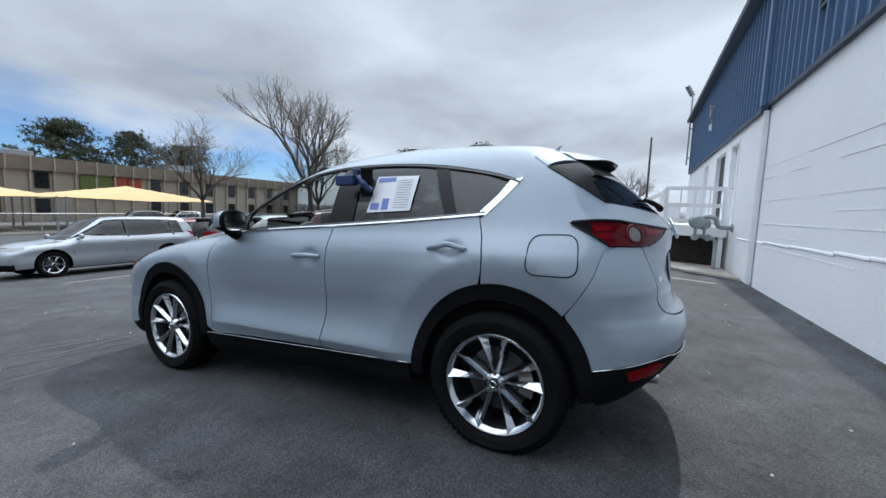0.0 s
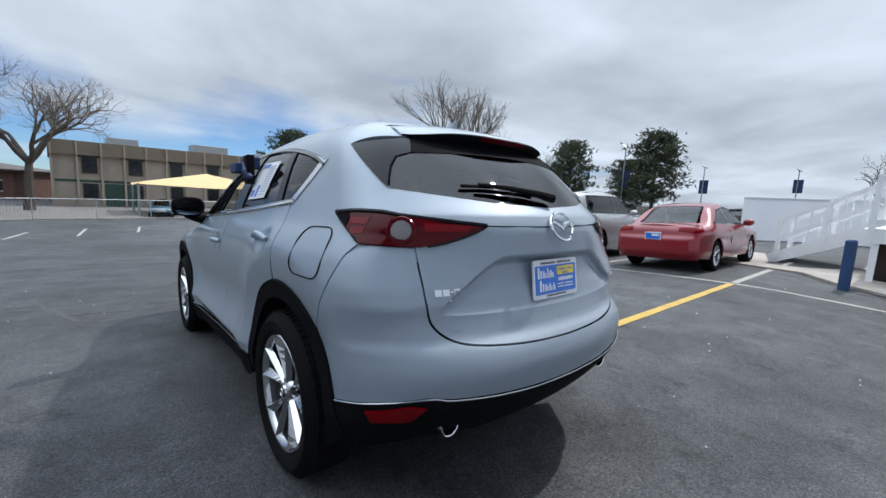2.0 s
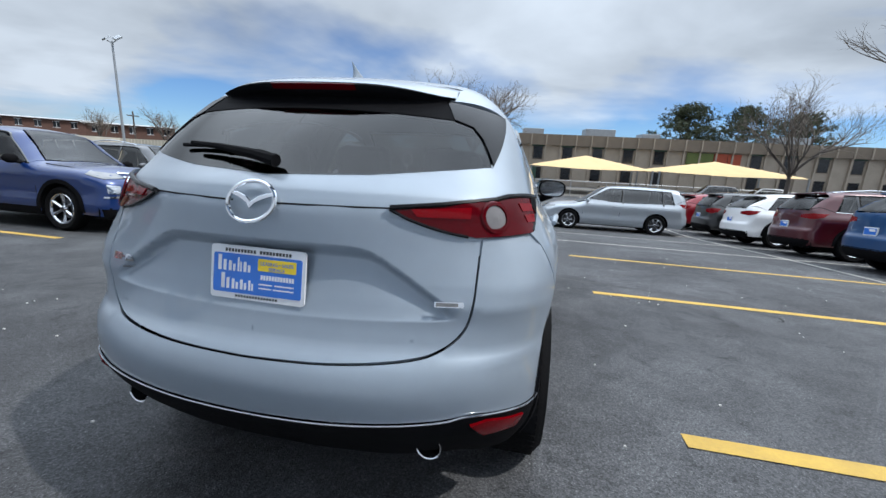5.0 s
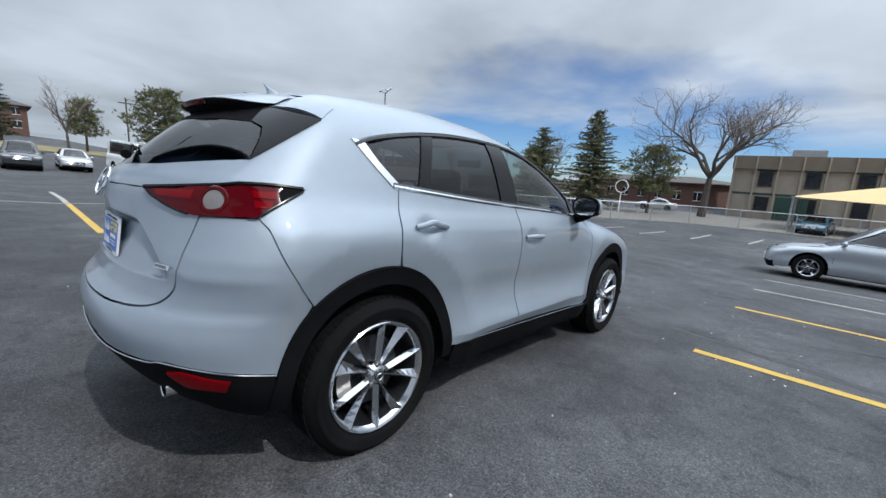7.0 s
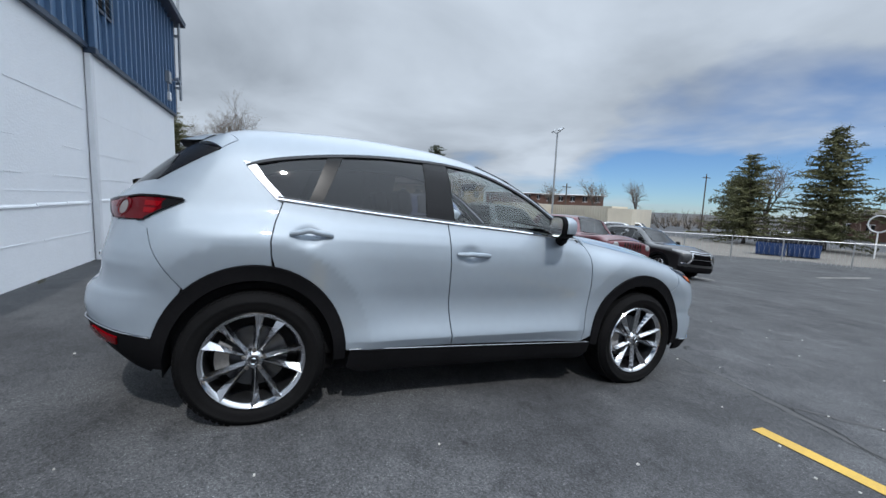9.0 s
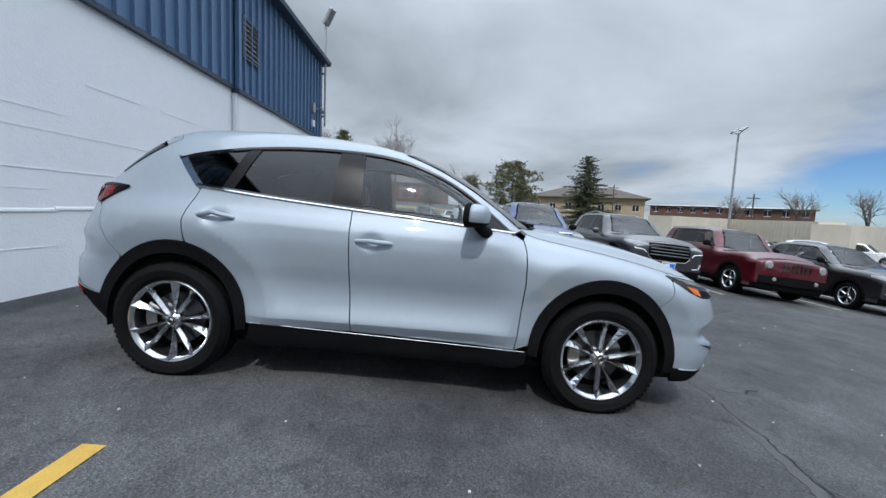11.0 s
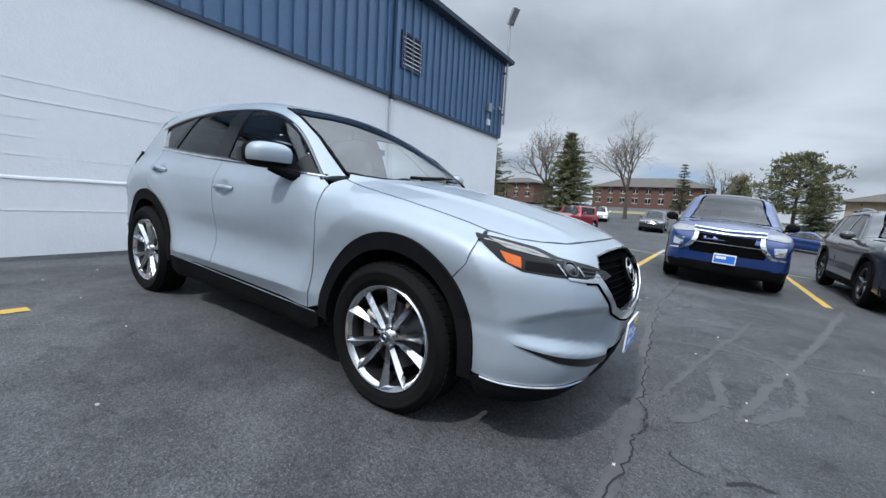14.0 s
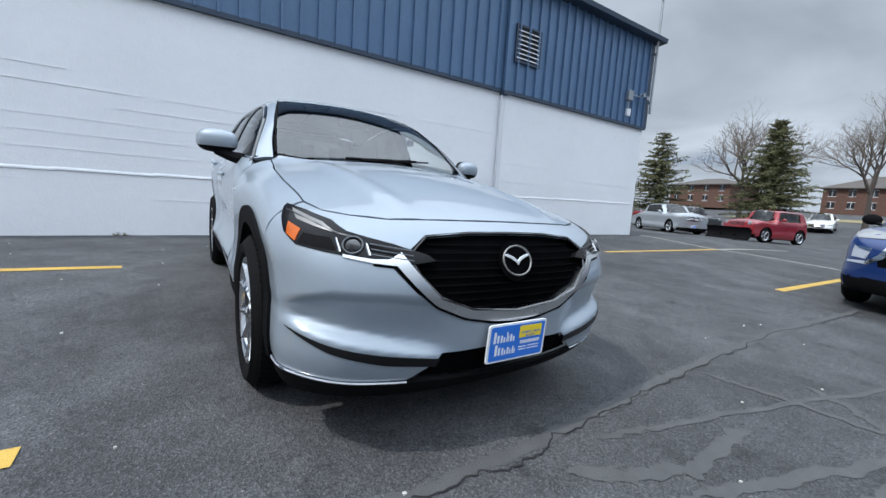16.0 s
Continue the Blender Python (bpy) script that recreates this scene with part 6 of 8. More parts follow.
part("meter_riser", Mesh().tube([(-0.1, 0.80, 0.60), (-0.1, 0.80, 0.90)], 0.035, 8).tube([(0.0, 0.60, 0.60), (0.0, 0.60, 0.85)], 0.035, 8), PIPE, gas, smooth=True)
for y in (0.80, 0.52):
    part("regulator", Mesh().lathe([(0.02, 0.0), (0.075, 0.01), (0.085, 0.03), (0.075, 0.05), (0.02, 0.08)], 16, "x", (-0.10, y, 0.64)), PIPE, gas, smooth=True)
sw_ = thing("screen_wall", "white boundary wall across the yard", "wall", pose(0, 0, 0), kind="structure")
part("wall_panel", Mesh().box((23.0, -3.9, -0.3), (23.2, 2.6, 1.95)), WALLW, sw_)
part("wall_cap", Mesh().box((22.96, -3.9, 1.95), (23.24, 2.6, 2.0)), WALLW, sw_)
weed = Mesh()
rw_ = random.Random(8)
for c in ((5.0, -3.93), (1.9, -3.95), (-3.2, -3.95), (3.6, -3.95)):
    for _ in range(26):
        a, l_ = rw_.uniform(0, 6.28), rw_.uniform(0.02, 0.07)
        b0 = Vector((c[0] + rw_.uniform(-0.1, 0.1), c[1] + rw_.uniform(0, 0.06), lie(*c)))
        tip = b0 + Vector((math.cos(a) * l_ * 0.5, abs(math.sin(a)) * l_ * 0.5, l_))
        weed.add([b0 + Vector((-0.006, 0, 0)), b0 + Vector((0.006, 0, 0)), tip], [(0, 1, 2)])
tagged(part("weeds", weed, pbr("dry_weed", (0.16, 0.15, 0.08), 0.8)), "small dry weeds along the foot of the wall", "weeds", kind="stuff")
lit = Mesh()
for _ in range(150):
    x, y = rw_.uniform(-4, 8), rw_.uniform(-3.9, 5.5)
    if abs(x) < 1.0 and abs(y) < 2.3:
        continue
    s_ = rw_.uniform(0.003, 0.007)
    lit.box((x - s_, y - s_, lie(x, y) + 0.001), (x + s_, y + s_ * 0.7, lie(x, y) + 0.008))
tagged(part("litter", lit, pbr("pale_grit", (0.5, 0.49, 0.46), 0.8, var=0.4)), "scattered pale stones and grit on the asphalt", "litter", kind="stuff")


# ---- parked cars ----
SEAM = pbr("panel_gap", (0.006, 0.006, 0.007), 0.8)
DARKG = glass("dark_car_glass", (0.16, 0.17, 0.18), 1.8)


def make_car(name, label, m, paint, L=4.6, W=1.84, H=1.68, base=2.7, r=0.36, kind="suv", belt=(1.05, 1.12), ws=(0.85, 0.05), hood=(0.98, 1.10), rear=(-1.75, -2.05), clad=False, rails=False,
             grille="bars", lamps=(0.86, 0.10), tails=(1.0, 0.14), face=None, plates=True, slope=1.0, boxy=0.0, rim=None, front_off=0.93, tail_tilt=0.12, group="parked cars", fog=False, roofw=0.66, glassmat=None):
    """One parked car from its main measures. ws: foot and head of the windscreen; rear: head and foot of the back window (y from the middle)."""
    hl, hw = L / 2, W / 2
    fy = hl - front_off
    ry = fy - base
    zb0, zb1 = belt
    zt = H - 0.13
    k = H / 1.68
    g = glassmat or DARKG
    deck = kind in ("sedan", "pickup")
    if kind == "sedan":
        tp = [(-hl - 0.1, hood[1] - 0.10), (-hl + 0.15, hood[1] - 0.01), (rear[1], hood[1] + 0.02), (rear[0], H - 0.10), (rear[0] + 0.55, H - 0.01)]
    elif kind == "pickup":
        tp = [(-hl - 0.1, zb1 + 0.09), (rear[1] - 0.06, zb1 + 0.10), (rear[1], zb1 + 0.14), (rear[0], H - 0.06), (rear[0] + 0.4, H)]
    else:
        tp = [(-hl - 0.2, H - 0.16 * slope), (rear[0], H - 0.07 * slope), (rear[0] + 0.7, H - 0.005)]
    tp += [((rear[0] + ws[1]) / 2 + 0.2, H), (ws[1], H - 0.055), (ws[1] + 0.5 * (ws[0] - ws[1]), H - 0.055 - 0.52 * (H - 0.055 - hood[1])), (ws[0], hood[1] + 0.01), (ws[0] + 0.12, hood[1] - 0.01), (hl - 0.55, 0.5 * (hood[0] + hood[1]) + 0.02 + boxy * 0.05), (hl - 0.22, hood[0]), (hl, hood[0] - 0.10 + boxy * 0.08)]
    z7 = hood[0] - 0.05
    tail_top = tails[0] + 0.12
    sh = Shell(
        wide=curve((0.12, hw * 0.84), (0.28, hw * 0.965), (0.45, hw * 0.995), (0.62, hw * 0.985), (zb0 - 0.16, hw), (zb0 - 0.04, hw * 0.975), (zb0 + 0.05, hw * 0.925), (zt, hw * roofw / 0.92 * 1.02), (H + 0.1, hw * roofw * 0.95)),
        taper=curve((-hl - 0.05, 0.88 + 0.08 * boxy), (-hl + 0.5, 0.97), (-hl + 1.0, 1.0), (hl - 1.0, 1.0), (hl - 0.5, 0.975), (hl, 0.89 + 0.07 * boxy)),
        top=curve(*tp),
        nose=curve((0.14, hl - 0.22), (0.25, hl - 0.06), (0.45, hl), (0.65, hl), (z7 - 0.02, hl - 0.04 + 0.03 * boxy), (z7 + 0.08, hl - 0.14 + 0.1 * boxy), (z7 + 0.3, hl - 0.6)),
        tail=curve((0.16, -hl + 0.22), (0.28, -hl + 0.08), (0.45, -hl), (0.65, -hl), (0.75, -hl + 0.05), (tail_top, -hl + 0.06 + 0.3 * tail_tilt), *(((tail_top + 0.15, -hl + 0.3),) if kind == "sedan" else ((tail_top + 0.6, -hl + 0.12),) if kind == "pickup" else ((H - 0.12, rear[0] - 0.06), (H + 0.2, rear[0] + 0.12)))),
        crown=0.12, sweep=0.12, kt=0.13 - 0.05 * boxy, ke=0.14 - 0.05 * boxy, nx=(0.08, 0.16 - 0.1 * boxy), tx=(0.08, 0.14 - 0.1 * boxy))
    car = thing(name, label, "car", m, group)
    cat = np.concatenate
    az = r + 0.01
    ar = r + 0.055
    topf = lambda y: float(sh.top(y))  # noqa: E731
    yA, yB, yC, yD = ws[0] - 0.22, ws[1] - 0.12, rear[0] + (0.32 if not deck else 0.12), (rear[1] + 0.42 if kind == "suv" else rear[1] + 0.22)
    if kind == "pickup":
        yC, yD = rear[0] + 0.06, rear[1] + 0.10
    ztop = lambda y: min(zt, topf(y) - 0.10)  # noqa: E731
    dlo = [(yA, zb0 + 0.01), (yA - 0.35 * (yA - yB), zb0 + 0.38 * (zt - zb0)), (yA - 0.72 * (yA - yB), zb0 + 0.76 * (zt - zb0)), (yB, zt), (0.5 * (yB + yC), zt + 0.01), (yC, ztop(yC) - 0.01), (yD, zb1 + 0.02)]
    for s in (1, -1):
        S = lambda pts: sh.on_side([(y, min(z, topf(y) - 0.07)) for y, z in pts], s)  # noqa: E731
        T = lambda pts: sh.on_top([(s * x, y) for x, y in pts])  # noqa: E731
        hood_front = hl - 0.16
        ytail = -hl + 0.16
        lower = [T([(0, hood_front), (0, ws[0] + 0.05), (hw * 0.5, ws[0] - 0.01), (hw * 0.74, ws[0] - 0.12)]), S([(yA, zb0), (0.5 * (yA + yD), 0.5 * (zb0 + zb1)), (yD, zb1 + 0.01)])]
        if deck:
            lower += [T([(hw * 0.62, rear[1] + 0.05), (0, rear[1] - 0.02), (0, ytail), (hw * 0.7, ytail)]), S([(ytail, tails[0])])]
        else:
            lower += [S([(ytail, tails[0] + 0.14)])]
        lower += [S([(ytail, 0.30), *arc(ry, az, ar, 190, -10, 16, 1.0), *arc(fy, az, ar, 190, -10, 16, 1.0), (hl - 0.2, 0.28), (hl - 0.2, z7 - 0.08)])]
        patch(sh, "body_panel", cat(lower), "roll", paint, car, step=0.07, thick=0.03)
        up_ = [T([(0, ws[1] - 0.01), (hw * 0.52, ws[1] - 0.05), (hw * 0.62, 0.5 * (ws[0] + ws[1]) - 0.05), (hw * 0.73, ws[0] - 0.13)]), S(dlo)]
        if kind == "suv":
            up_ += [S([(ytail, tails[0] + 0.15), (0.4 * ytail + 0.6 * rear[0], 0.45 * (tails[0] + 0.15) + 0.55 * zt), (rear[0] + 0.04, H - 0.20)]), T([(hw * 0.5, rear[0] + 0.03), (0, rear[0])])]
        else:
            up_ += [T([(hw * 0.70, rear[1] + 0.05), (hw * 0.60, 0.5 * (rear[0] + rear[1])), (hw * 0.52, rear[0] + 0.02), (0, rear[0])])]
        patch(sh, "roof_panel", cat(up_), "roll", paint, car, step=0.07, thick=0.03)
        # side glass with pillars left between the panes
        cuts = [yA - 0.30, yB - 0.30 - 0.12, yC + 0.28] if kind == "suv" else [yA - 0.25, yB - 0.42]
        fine_ = [q for q in spline(dlo[:6], 4)]
        def dtop(y):
            ys = sorted(fine_)
            return float(np.interp(y, [q[0] for q in ys], [q[1] for q in ys])) - 0.03
        span = [yA - 0.06] + cuts[1:] + [yD + 0.04]
        for i in range(len(span) - 1):
            a, b = span[i] - (0.04 if i else 0), span[i + 1] + 0.04
            n_ = 6
            topl = [(a + (b - a) * j / n_, max(dtop(a + (b - a) * j / n_), zb0 + 0.04)) for j in range(n_ + 1)]
            if i == len(span) - 2:
                topl = [q for q in topl if q[0] > yC] + [(max(yC, b + 0.02), dtop(max(yC, b + 0.02))), (b, zb1 + 0.06)]
            bot = [(b, zb1 + 0.035 - (zb1 - zb0) * (b - yD) / (yA - yD)), (a, zb1 + 0.035 - (zb1 - zb0) * (a - yD) / (yA - yD))]
            patch(sh, "side_window", S(topl + bot), "roll", g, car, off=-0.004, thick=0.01, step=0.12, label="dark side window")
            if i:
                patch(sh, "pillar", S([(a + 0.04, dtop(a) + 0.02), (a - 0.01, dtop(a) + 0.02), (a - 0.01, zb0 + 0.01), (a + 0.05, zb0 + 0.01)]), "roll", GLOSSBLK, car, off=0.001, step=0.1)
        strip(sh, "window_trim", S([(yA, zb0 + 0.012), (0.5 * (yA + yD), 0.5 * (zb0 + zb1) + 0.015), (yD, zb1 + 0.02)]), 0.010, CHROME if rails else GLOSSBLK, car, 0.002)
        strip(sh, "window_frame", S([(y, z - 0.005) for y, z in fine_]), 0.016, GLOSSBLK, car, -0.004)
        # seams
        for y0 in (fy - ar - 0.06, yB - 0.36, ry + ar * 0.55 + 0.06):
            lo = 0.34 if y0 > ry + ar * 0.6 + 0.1 else az + ar * 0.88
            strip(sh, "door_seam", S([(y0, zb0 - 0.02), (y0 + 0.01, 0.7), (y0 + 0.01, lo)]), 0.005, SEAM, car, 0.0)
        strip(sh, "bonnet_seam", T([(hw * 0.80, ws[0] - 0.02), (hw * 0.81, 0.5 * (ws[0] + hl - 0.3)), (hw * 0.74, hl - 0.32)]), 0.006, SEAM, car, 0.0)
        for y0 in (yB - 0.30, ry + ar + 0.30):
            q = S([(y0, zb0 - 0.10), (y0 + 0.1, zb0 - 0.10), (y0 + 0.2, zb0 - 0.10)])
            part("door_handle", Mesh().tube([tuple(p) for p in q + sh.normal(q) * 0.028], 0.014, 6), paint, car, smooth=True)
        bm_ = BLACKPL if clad else paint
        for cy in (fy, ry):
            if clad:
                patch(sh, "arch_trim", S(arc(cy, az, ar + 0.05, -5, 185, 20, 1.0) + arc(cy, az, ar - 0.012, 185, -5, 18, 1.0)), "roll", BLACKPL, car, off=0.012, thick=0.04, step=0.07)
            liner = Mesh()
            for (x0, r0), (x1, r1) in (((hw - 0.45, ar), (hw - 0.03, ar)), ((hw - 0.45, ar), (hw - 0.45, 0.05))):
                liner.sheet(lambda u, v: (s * (x0 + (x1 - x0) * v), cy + (r0 + (r1 - r0) * v) * math.cos(math.pi * (1.12 * u - 0.06)), az + (r0 + (r1 - r0) * v) * math.sin(math.pi * (1.12 * u - 0.06))), 12, 1)
            part("wheel_arch_liner", liner, DARKIN, car)
            wheel(car, s * (hw - 0.135), cy, r, s, r=r, rim=rim or r * 0.66, w=0.22, spokes=6 if not boxy else 5, near=False, face=face)
        patch(sh, "sill", S([(fy - ar, 0.37), (ry + ar, 0.37), (ry + ar, 0.24), (fy - ar, 0.24)]), "roll", BLACKPL if clad else paint, car, off=0.006, thick=0.05, step=0.12)
        mr = Mesh().sheet(lambda u, v: (s * (hw + 0.07 + 0.11 * math.cos(math.pi * (v - 0.5)) * math.cos(2 * math.pi * u)), ws[0] - 0.38 + 0.06 * math.cos(math.pi * (v - 0.5)) * math.sin(2 * math.pi * u), zb0 + 0.07 + 0.08 * math.sin(math.pi * (v - 0.5))), 14, 8)
        mr.tube([(s * (hw - 0.10), ws[0] - 0.34, zb0 - 0.0), (s * (hw + 0.03), ws[0] - 0.37, zb0 + 0.03)], 0.03, 6)
        part("door_mirror", mr, BLACKPL if clad and kind == "suv" and not rails else paint, car, smooth=True)
        # lamps
        zl, hl_ = lamps
        F = lambda pts: sh.on_front([(s * x, z) for x, z in pts])  # noqa: E731
        R = lambda pts: sh.on_rear([(s * x, z) for x, z in pts])  # noqa: E731
        if grille == "slots":
            c = F([(hw * 0.70, zl)])[0]
            lm = part("head_lamp", Mesh().lathe([(0.001, 0.03), (0.07, 0.025), (0.095, 0.0), (0.10, -0.03)], 20, "y", tuple(c)), CLEARLENS, car, "round clear head lamp", smooth=True)
        else:
            lm = patch(sh, "head_lamp", cat([F([(hw * 0.52, zl - hl_ * 0.25), (hw * 0.54, zl + hl_ * 0.3), (hw * 0.80, zl + hl_ * 0.5)]), S([(hl - 0.50, zl + hl_ * 0.65), (hl - 0.46, zl + hl_ * 0.1)]), F([(hw * 0.83, zl - hl_ * 0.45)])]), "front", CLEARLENS, car, off=0.006, step=0.05, label="clear head lamp")
        if fog:
            patch(sh, "fog_lamp", F([(hw * 0.68, 0.64), (hw * 0.66, 0.77), (hw * 0.84, 0.79), (hw * 0.84, 0.65)]), "front", CHROME, car, off=0.008, step=0.06, label="chrome fog lamp surround")
        zq, ht = tails
        if kind == "pickup" or ht > 0.3:
            tl = cat([R([(hw * 0.80, zq - ht * 0.5), (hw * 0.80, zq + ht * 0.5)]), S([(-hl + 0.22, zq + ht * 0.5), (-hl + 0.22, zq - ht * 0.5)])])
        else:
            tl = cat([R([(hw * 0.50, zq - ht * 0.25), (hw * 0.50, zq + ht * 0.25), (hw * 0.80, zq + ht * 0.5)]), S([(-hl + 0.46, zq + ht * 0.45), (-hl + 0.34, zq - ht * 0.2)]), R([(hw * 0.84, zq - ht * 0.5)])])
        patch(sh, "tail_lamp", tl, "rear", REDLENS, car, off=0.006, step=0.05, label="red tail lamp")
        if rails:
            q = T([(hw * 0.60, ws[1] - 0.25), (hw * 0.61, 0.5 * (ws[1] + rear[0])), (hw * 0.59, rear[0] + 0.15)])
            q = q + np.array([[0, 0, 0.0], [0, 0, 0.055], [0, 0, 0.0]])
            part("roof_rail", Mesh().tube(spline([tuple(p) for p in q], 5), 0.016, 6), CHROME, car, smooth=True)
    # nose and tail, across the whole width
    phi = float(sh.to2(sh.on_side([(hl - 0.24, 0.6)]), "front")[0, 0])
    zs = lambda x: z7 + 0.03 - 0.10 * abs(x) ** 2  # noqa: E731
    arcx = [phi * (1 - 2 * i / 12) for i in range(13)]
    patch(sh, "front_bumper", [(-phi, 0.40), (phi, 0.40)] + [(a, zs(a / phi)) for a in arcx], "front", paint, car, step=0.07, flat2=True, off=0.002)
    patch(sh, "front_skirt", [(-phi, 0.24), (phi, 0.24)] + [(a, 0.42) for a in arcx], "front", BLACKPL, car, step=0.09, flat2=True, off=0.004)
    phr = float(sh.to2(sh.on_side([(-hl + 0.20, 0.6)]), "rear")[0, 0])
    arcx = [phr * (1 - 2 * i / 12) for i in range(13)]
    zr = (hood[1] - 0.03) if kind == "sedan" else tails[0] + (0.03 if kind == "sedan" else 0.12 if kind == "suv" else 0.10)
    patch(sh, "tail_panel", [(-phr, 0.45), (phr, 0.45)] + [(a, zr + (0.02 if kind == "suv" else -0.02) * (1 - (a / phr) ** 2)) for a in arcx], "rear", paint, car, step=0.07, flat2=True, off=0.002)
    patch(sh, "rear_skirt", [(-phr, 0.26), (phr, 0.26)] + [(a, 0.47) for a in arcx], "rear", BLACKPL if clad or kind != "sedan" else paint, car, step=0.09, flat2=True, off=0.004)
    A = lambda pts: np.concatenate([sh.on_front(pts), sh.on_front([(-x, z) for x, z in pts[::-1]])])  # noqa: E731
    if grille == "bars":
        gz = lamps[0]
        patch(sh, "grille", A([(0, gz + 0.06), (hw * 0.46, gz + 0.05), (hw * 0.42, gz - 0.22), (0, gz - 0.24)]), "front", GLOSSBLK, car, off=0.006, step=0.08, label="black grille")
        for i in range(3):
            strip(sh, "grille_bar", sh.on_front([(hw * 0.44 * t, gz + 0.01 - 0.075 * i) for t in np.arange(-6, 7) / 6]), 0.012, CHROME, car, 0.012, "chrome grille bar")
    elif grille == "wing":
        gz = lamps[0]
        patch(sh, "grille", A([(0, gz - 0.06), (hw * 0.48, gz - 0.05), (hw * 0.50, gz - 0.16), (hw * 0.58, gz - 0.28), (hw * 0.56, gz - 0.36), (0, gz - 0.37)]), "front", GRILLEB, car, off=0.006, step=0.08, label="black grille")
        for dz in (0.022, -0.038):
            strip(sh, "grille_bar", sh.on_front([(hw * 0.54 * t, gz + dz + 0.02 * abs(t)) for t in np.arange(-6, 7) / 6]), 0.021, CHROME, car, 0.010, "chrome grille bar")
        strip(sh, "mouth_bar", sh.on_front([(hw * 0.52 * t, gz - 0.20) for t in np.arange(-6, 7) / 6]), 0.012, GLOSSBLK, car, 0.012, "gloss black bar")
        for s in (1, -1):
            blade = [(0.52, -0.03), (0.53, -0.12), (0.58, -0.22), (0.68, -0.31), (0.88, -0.33), (0.88, -0.352), (0.66, -0.35), (0.53, -0.26), (0.46, -0.14), (0.46, -0.04)]
            patch(sh, "chrome_blade", sh.on_front([(s * hw * q, gz + d) for q, d in blade]), "front", CHROME, car, off=0.010, thick=0.02, step=0.05, label="chrome side blade")
    elif grille == "truck":
        gz = lamps[0]
        patch(sh, "grille", A([(0, gz + 0.05), (hw * 0.50, gz + 0.04), (hw * 0.50, gz - 0.26), (hw * 0.40, gz - 0.34), (0, gz - 0.35)]), "front", GRILLEB, car, off=0.006, step=0.08, label="black grille")
        for i in range(4):
            strip(sh, "grille_bar", sh.on_front([(hw * 0.47 * t, gz - 0.005 - 0.072 * i) for t in np.arange(-6, 7) / 6]), 0.018, DARKALLOY, car, 0.010, "dark metal grille bar")
        strip(sh, "grille_surround", A([(0, gz + 0.055), (hw * 0.25, gz + 0.052), (hw * 0.505, gz + 0.04), (hw * 0.505, gz - 0.26), (hw * 0.40, gz - 0.345), (0, gz - 0.355)]), 0.010, STEEL, car, 0.010, "metal grille surround", closed=True)
        for s in (1, -1):
            strip(sh, "light_blade", sh.on_front([(s * hw * q, gz + d) for q, d in ((0.56, -0.20), (0.62, -0.14), (0.84, -0.12))]), 0.016, CHROME, car, 0.008, "bright lamp blade")
            strip(sh, "light_blade", sh.on_front([(s * hw * q, gz + d) for q, d in ((0.60, -0.48), (0.78, -0.46), (0.84, -0.34))]), 0.014, CHROME, car, 0.008, "bright bumper blade")
    elif grille == "slots":
        gz = lamps[0]
        for i in range(7):
            x0 = hw * 0.115 * (i - 3)
            patch(sh, "grille_slot", sh.on_front([(x0 - 0.026, gz - 0.13), (x0 + 0.026, gz - 0.13), (x0 + 0.026, gz + 0.10), (x0 - 0.026, gz + 0.10)]), "front", GLOSSBLK, car, off=0.006, step=0.06, label="black grille slot")
        patch(sh, "bumper_cover", A([(0, 0.60), (hw * 0.90, 0.58), (hw * 0.90, 0.42), (0, 0.40)]), "front", BLACKPL, car, off=0.03, thick=0.05, step=0.08, label="black plastic bumper")
        for q in (-0.55, 0.55):
            part("fog_lamp", Mesh().lathe([(0.001, 0.05), (0.04, 0.045), (0.05, 0.02), (0.05, 0.0)], 16, "y", tuple(sh.on_front([(hw * q, 0.52)])[0])), CLEARLENS, car, "round fog lamp", smooth=True)
    else:
        patch(sh, "grille", A([(0, 0.62), (hw * 0.5, 0.60), (hw * 0.45, 0.47), (0, 0.46)]), "front", GLOSSBLK, car, off=0.006, step=0.08)
    if plates:
        for how, z0 in (("front", 0.50), ("rear", 0.80 if kind == "suv" else 0.72 if kind == "sedan" else 0.55)):
            c = (sh.on_front if how == "front" else sh.on_rear)([(0, z0)])[0]
            d = 1 if how == "front" else -1
            pl = part("dealer_plate", Mesh().box((-0.155, min(0, d * 0.03), -0.08), (0.155, max(0, d * 0.03), 0.08)), WHITEPT, car, "blue and white dealer plate", bevel=0.004)
            pl.location = tuple(c)
            part("plate_panel", Mesh().box((-0.14, min(d * 0.03, d * 0.033), -0.06), (0.14, max(d * 0.03, d * 0.033), 0.06)), BLUEPT, pl)
            part("plate_panel", Mesh().box((-0.02, min(d * 0.033, d * 0.036), 0.0), (0.12, max(d * 0.033, d * 0.036), 0.045)), WHITEPT, pl)
    # screens
    wsp = lambda s: [(s * hw * 0.69, ws[0] - 0.15), (s * hw * 0.59, 0.5 * (ws[0] + ws[1]) - 0.05), (s * hw * 0.50, ws[1] - 0.045)]  # noqa: E731
    patch(sh, "windscreen", sh.on_top([(0, ws[0])] + [(hw * 0.45, ws[0] - 0.05)] + wsp(1) + [(0, ws[1])] + wsp(-1)[::-1] + [(-hw * 0.45, ws[0] - 0.05)]), "top", g, car, off=-0.002, thick=0.01, step=0.12, label="windscreen")
    part("cowl", Mesh().box((-hw * 0.66, ws[0] - 0.30, hood[1] - 0.12), (hw * 0.66, ws[0] + 0.08, hood[1] - 0.05)), BLACKPL, car)
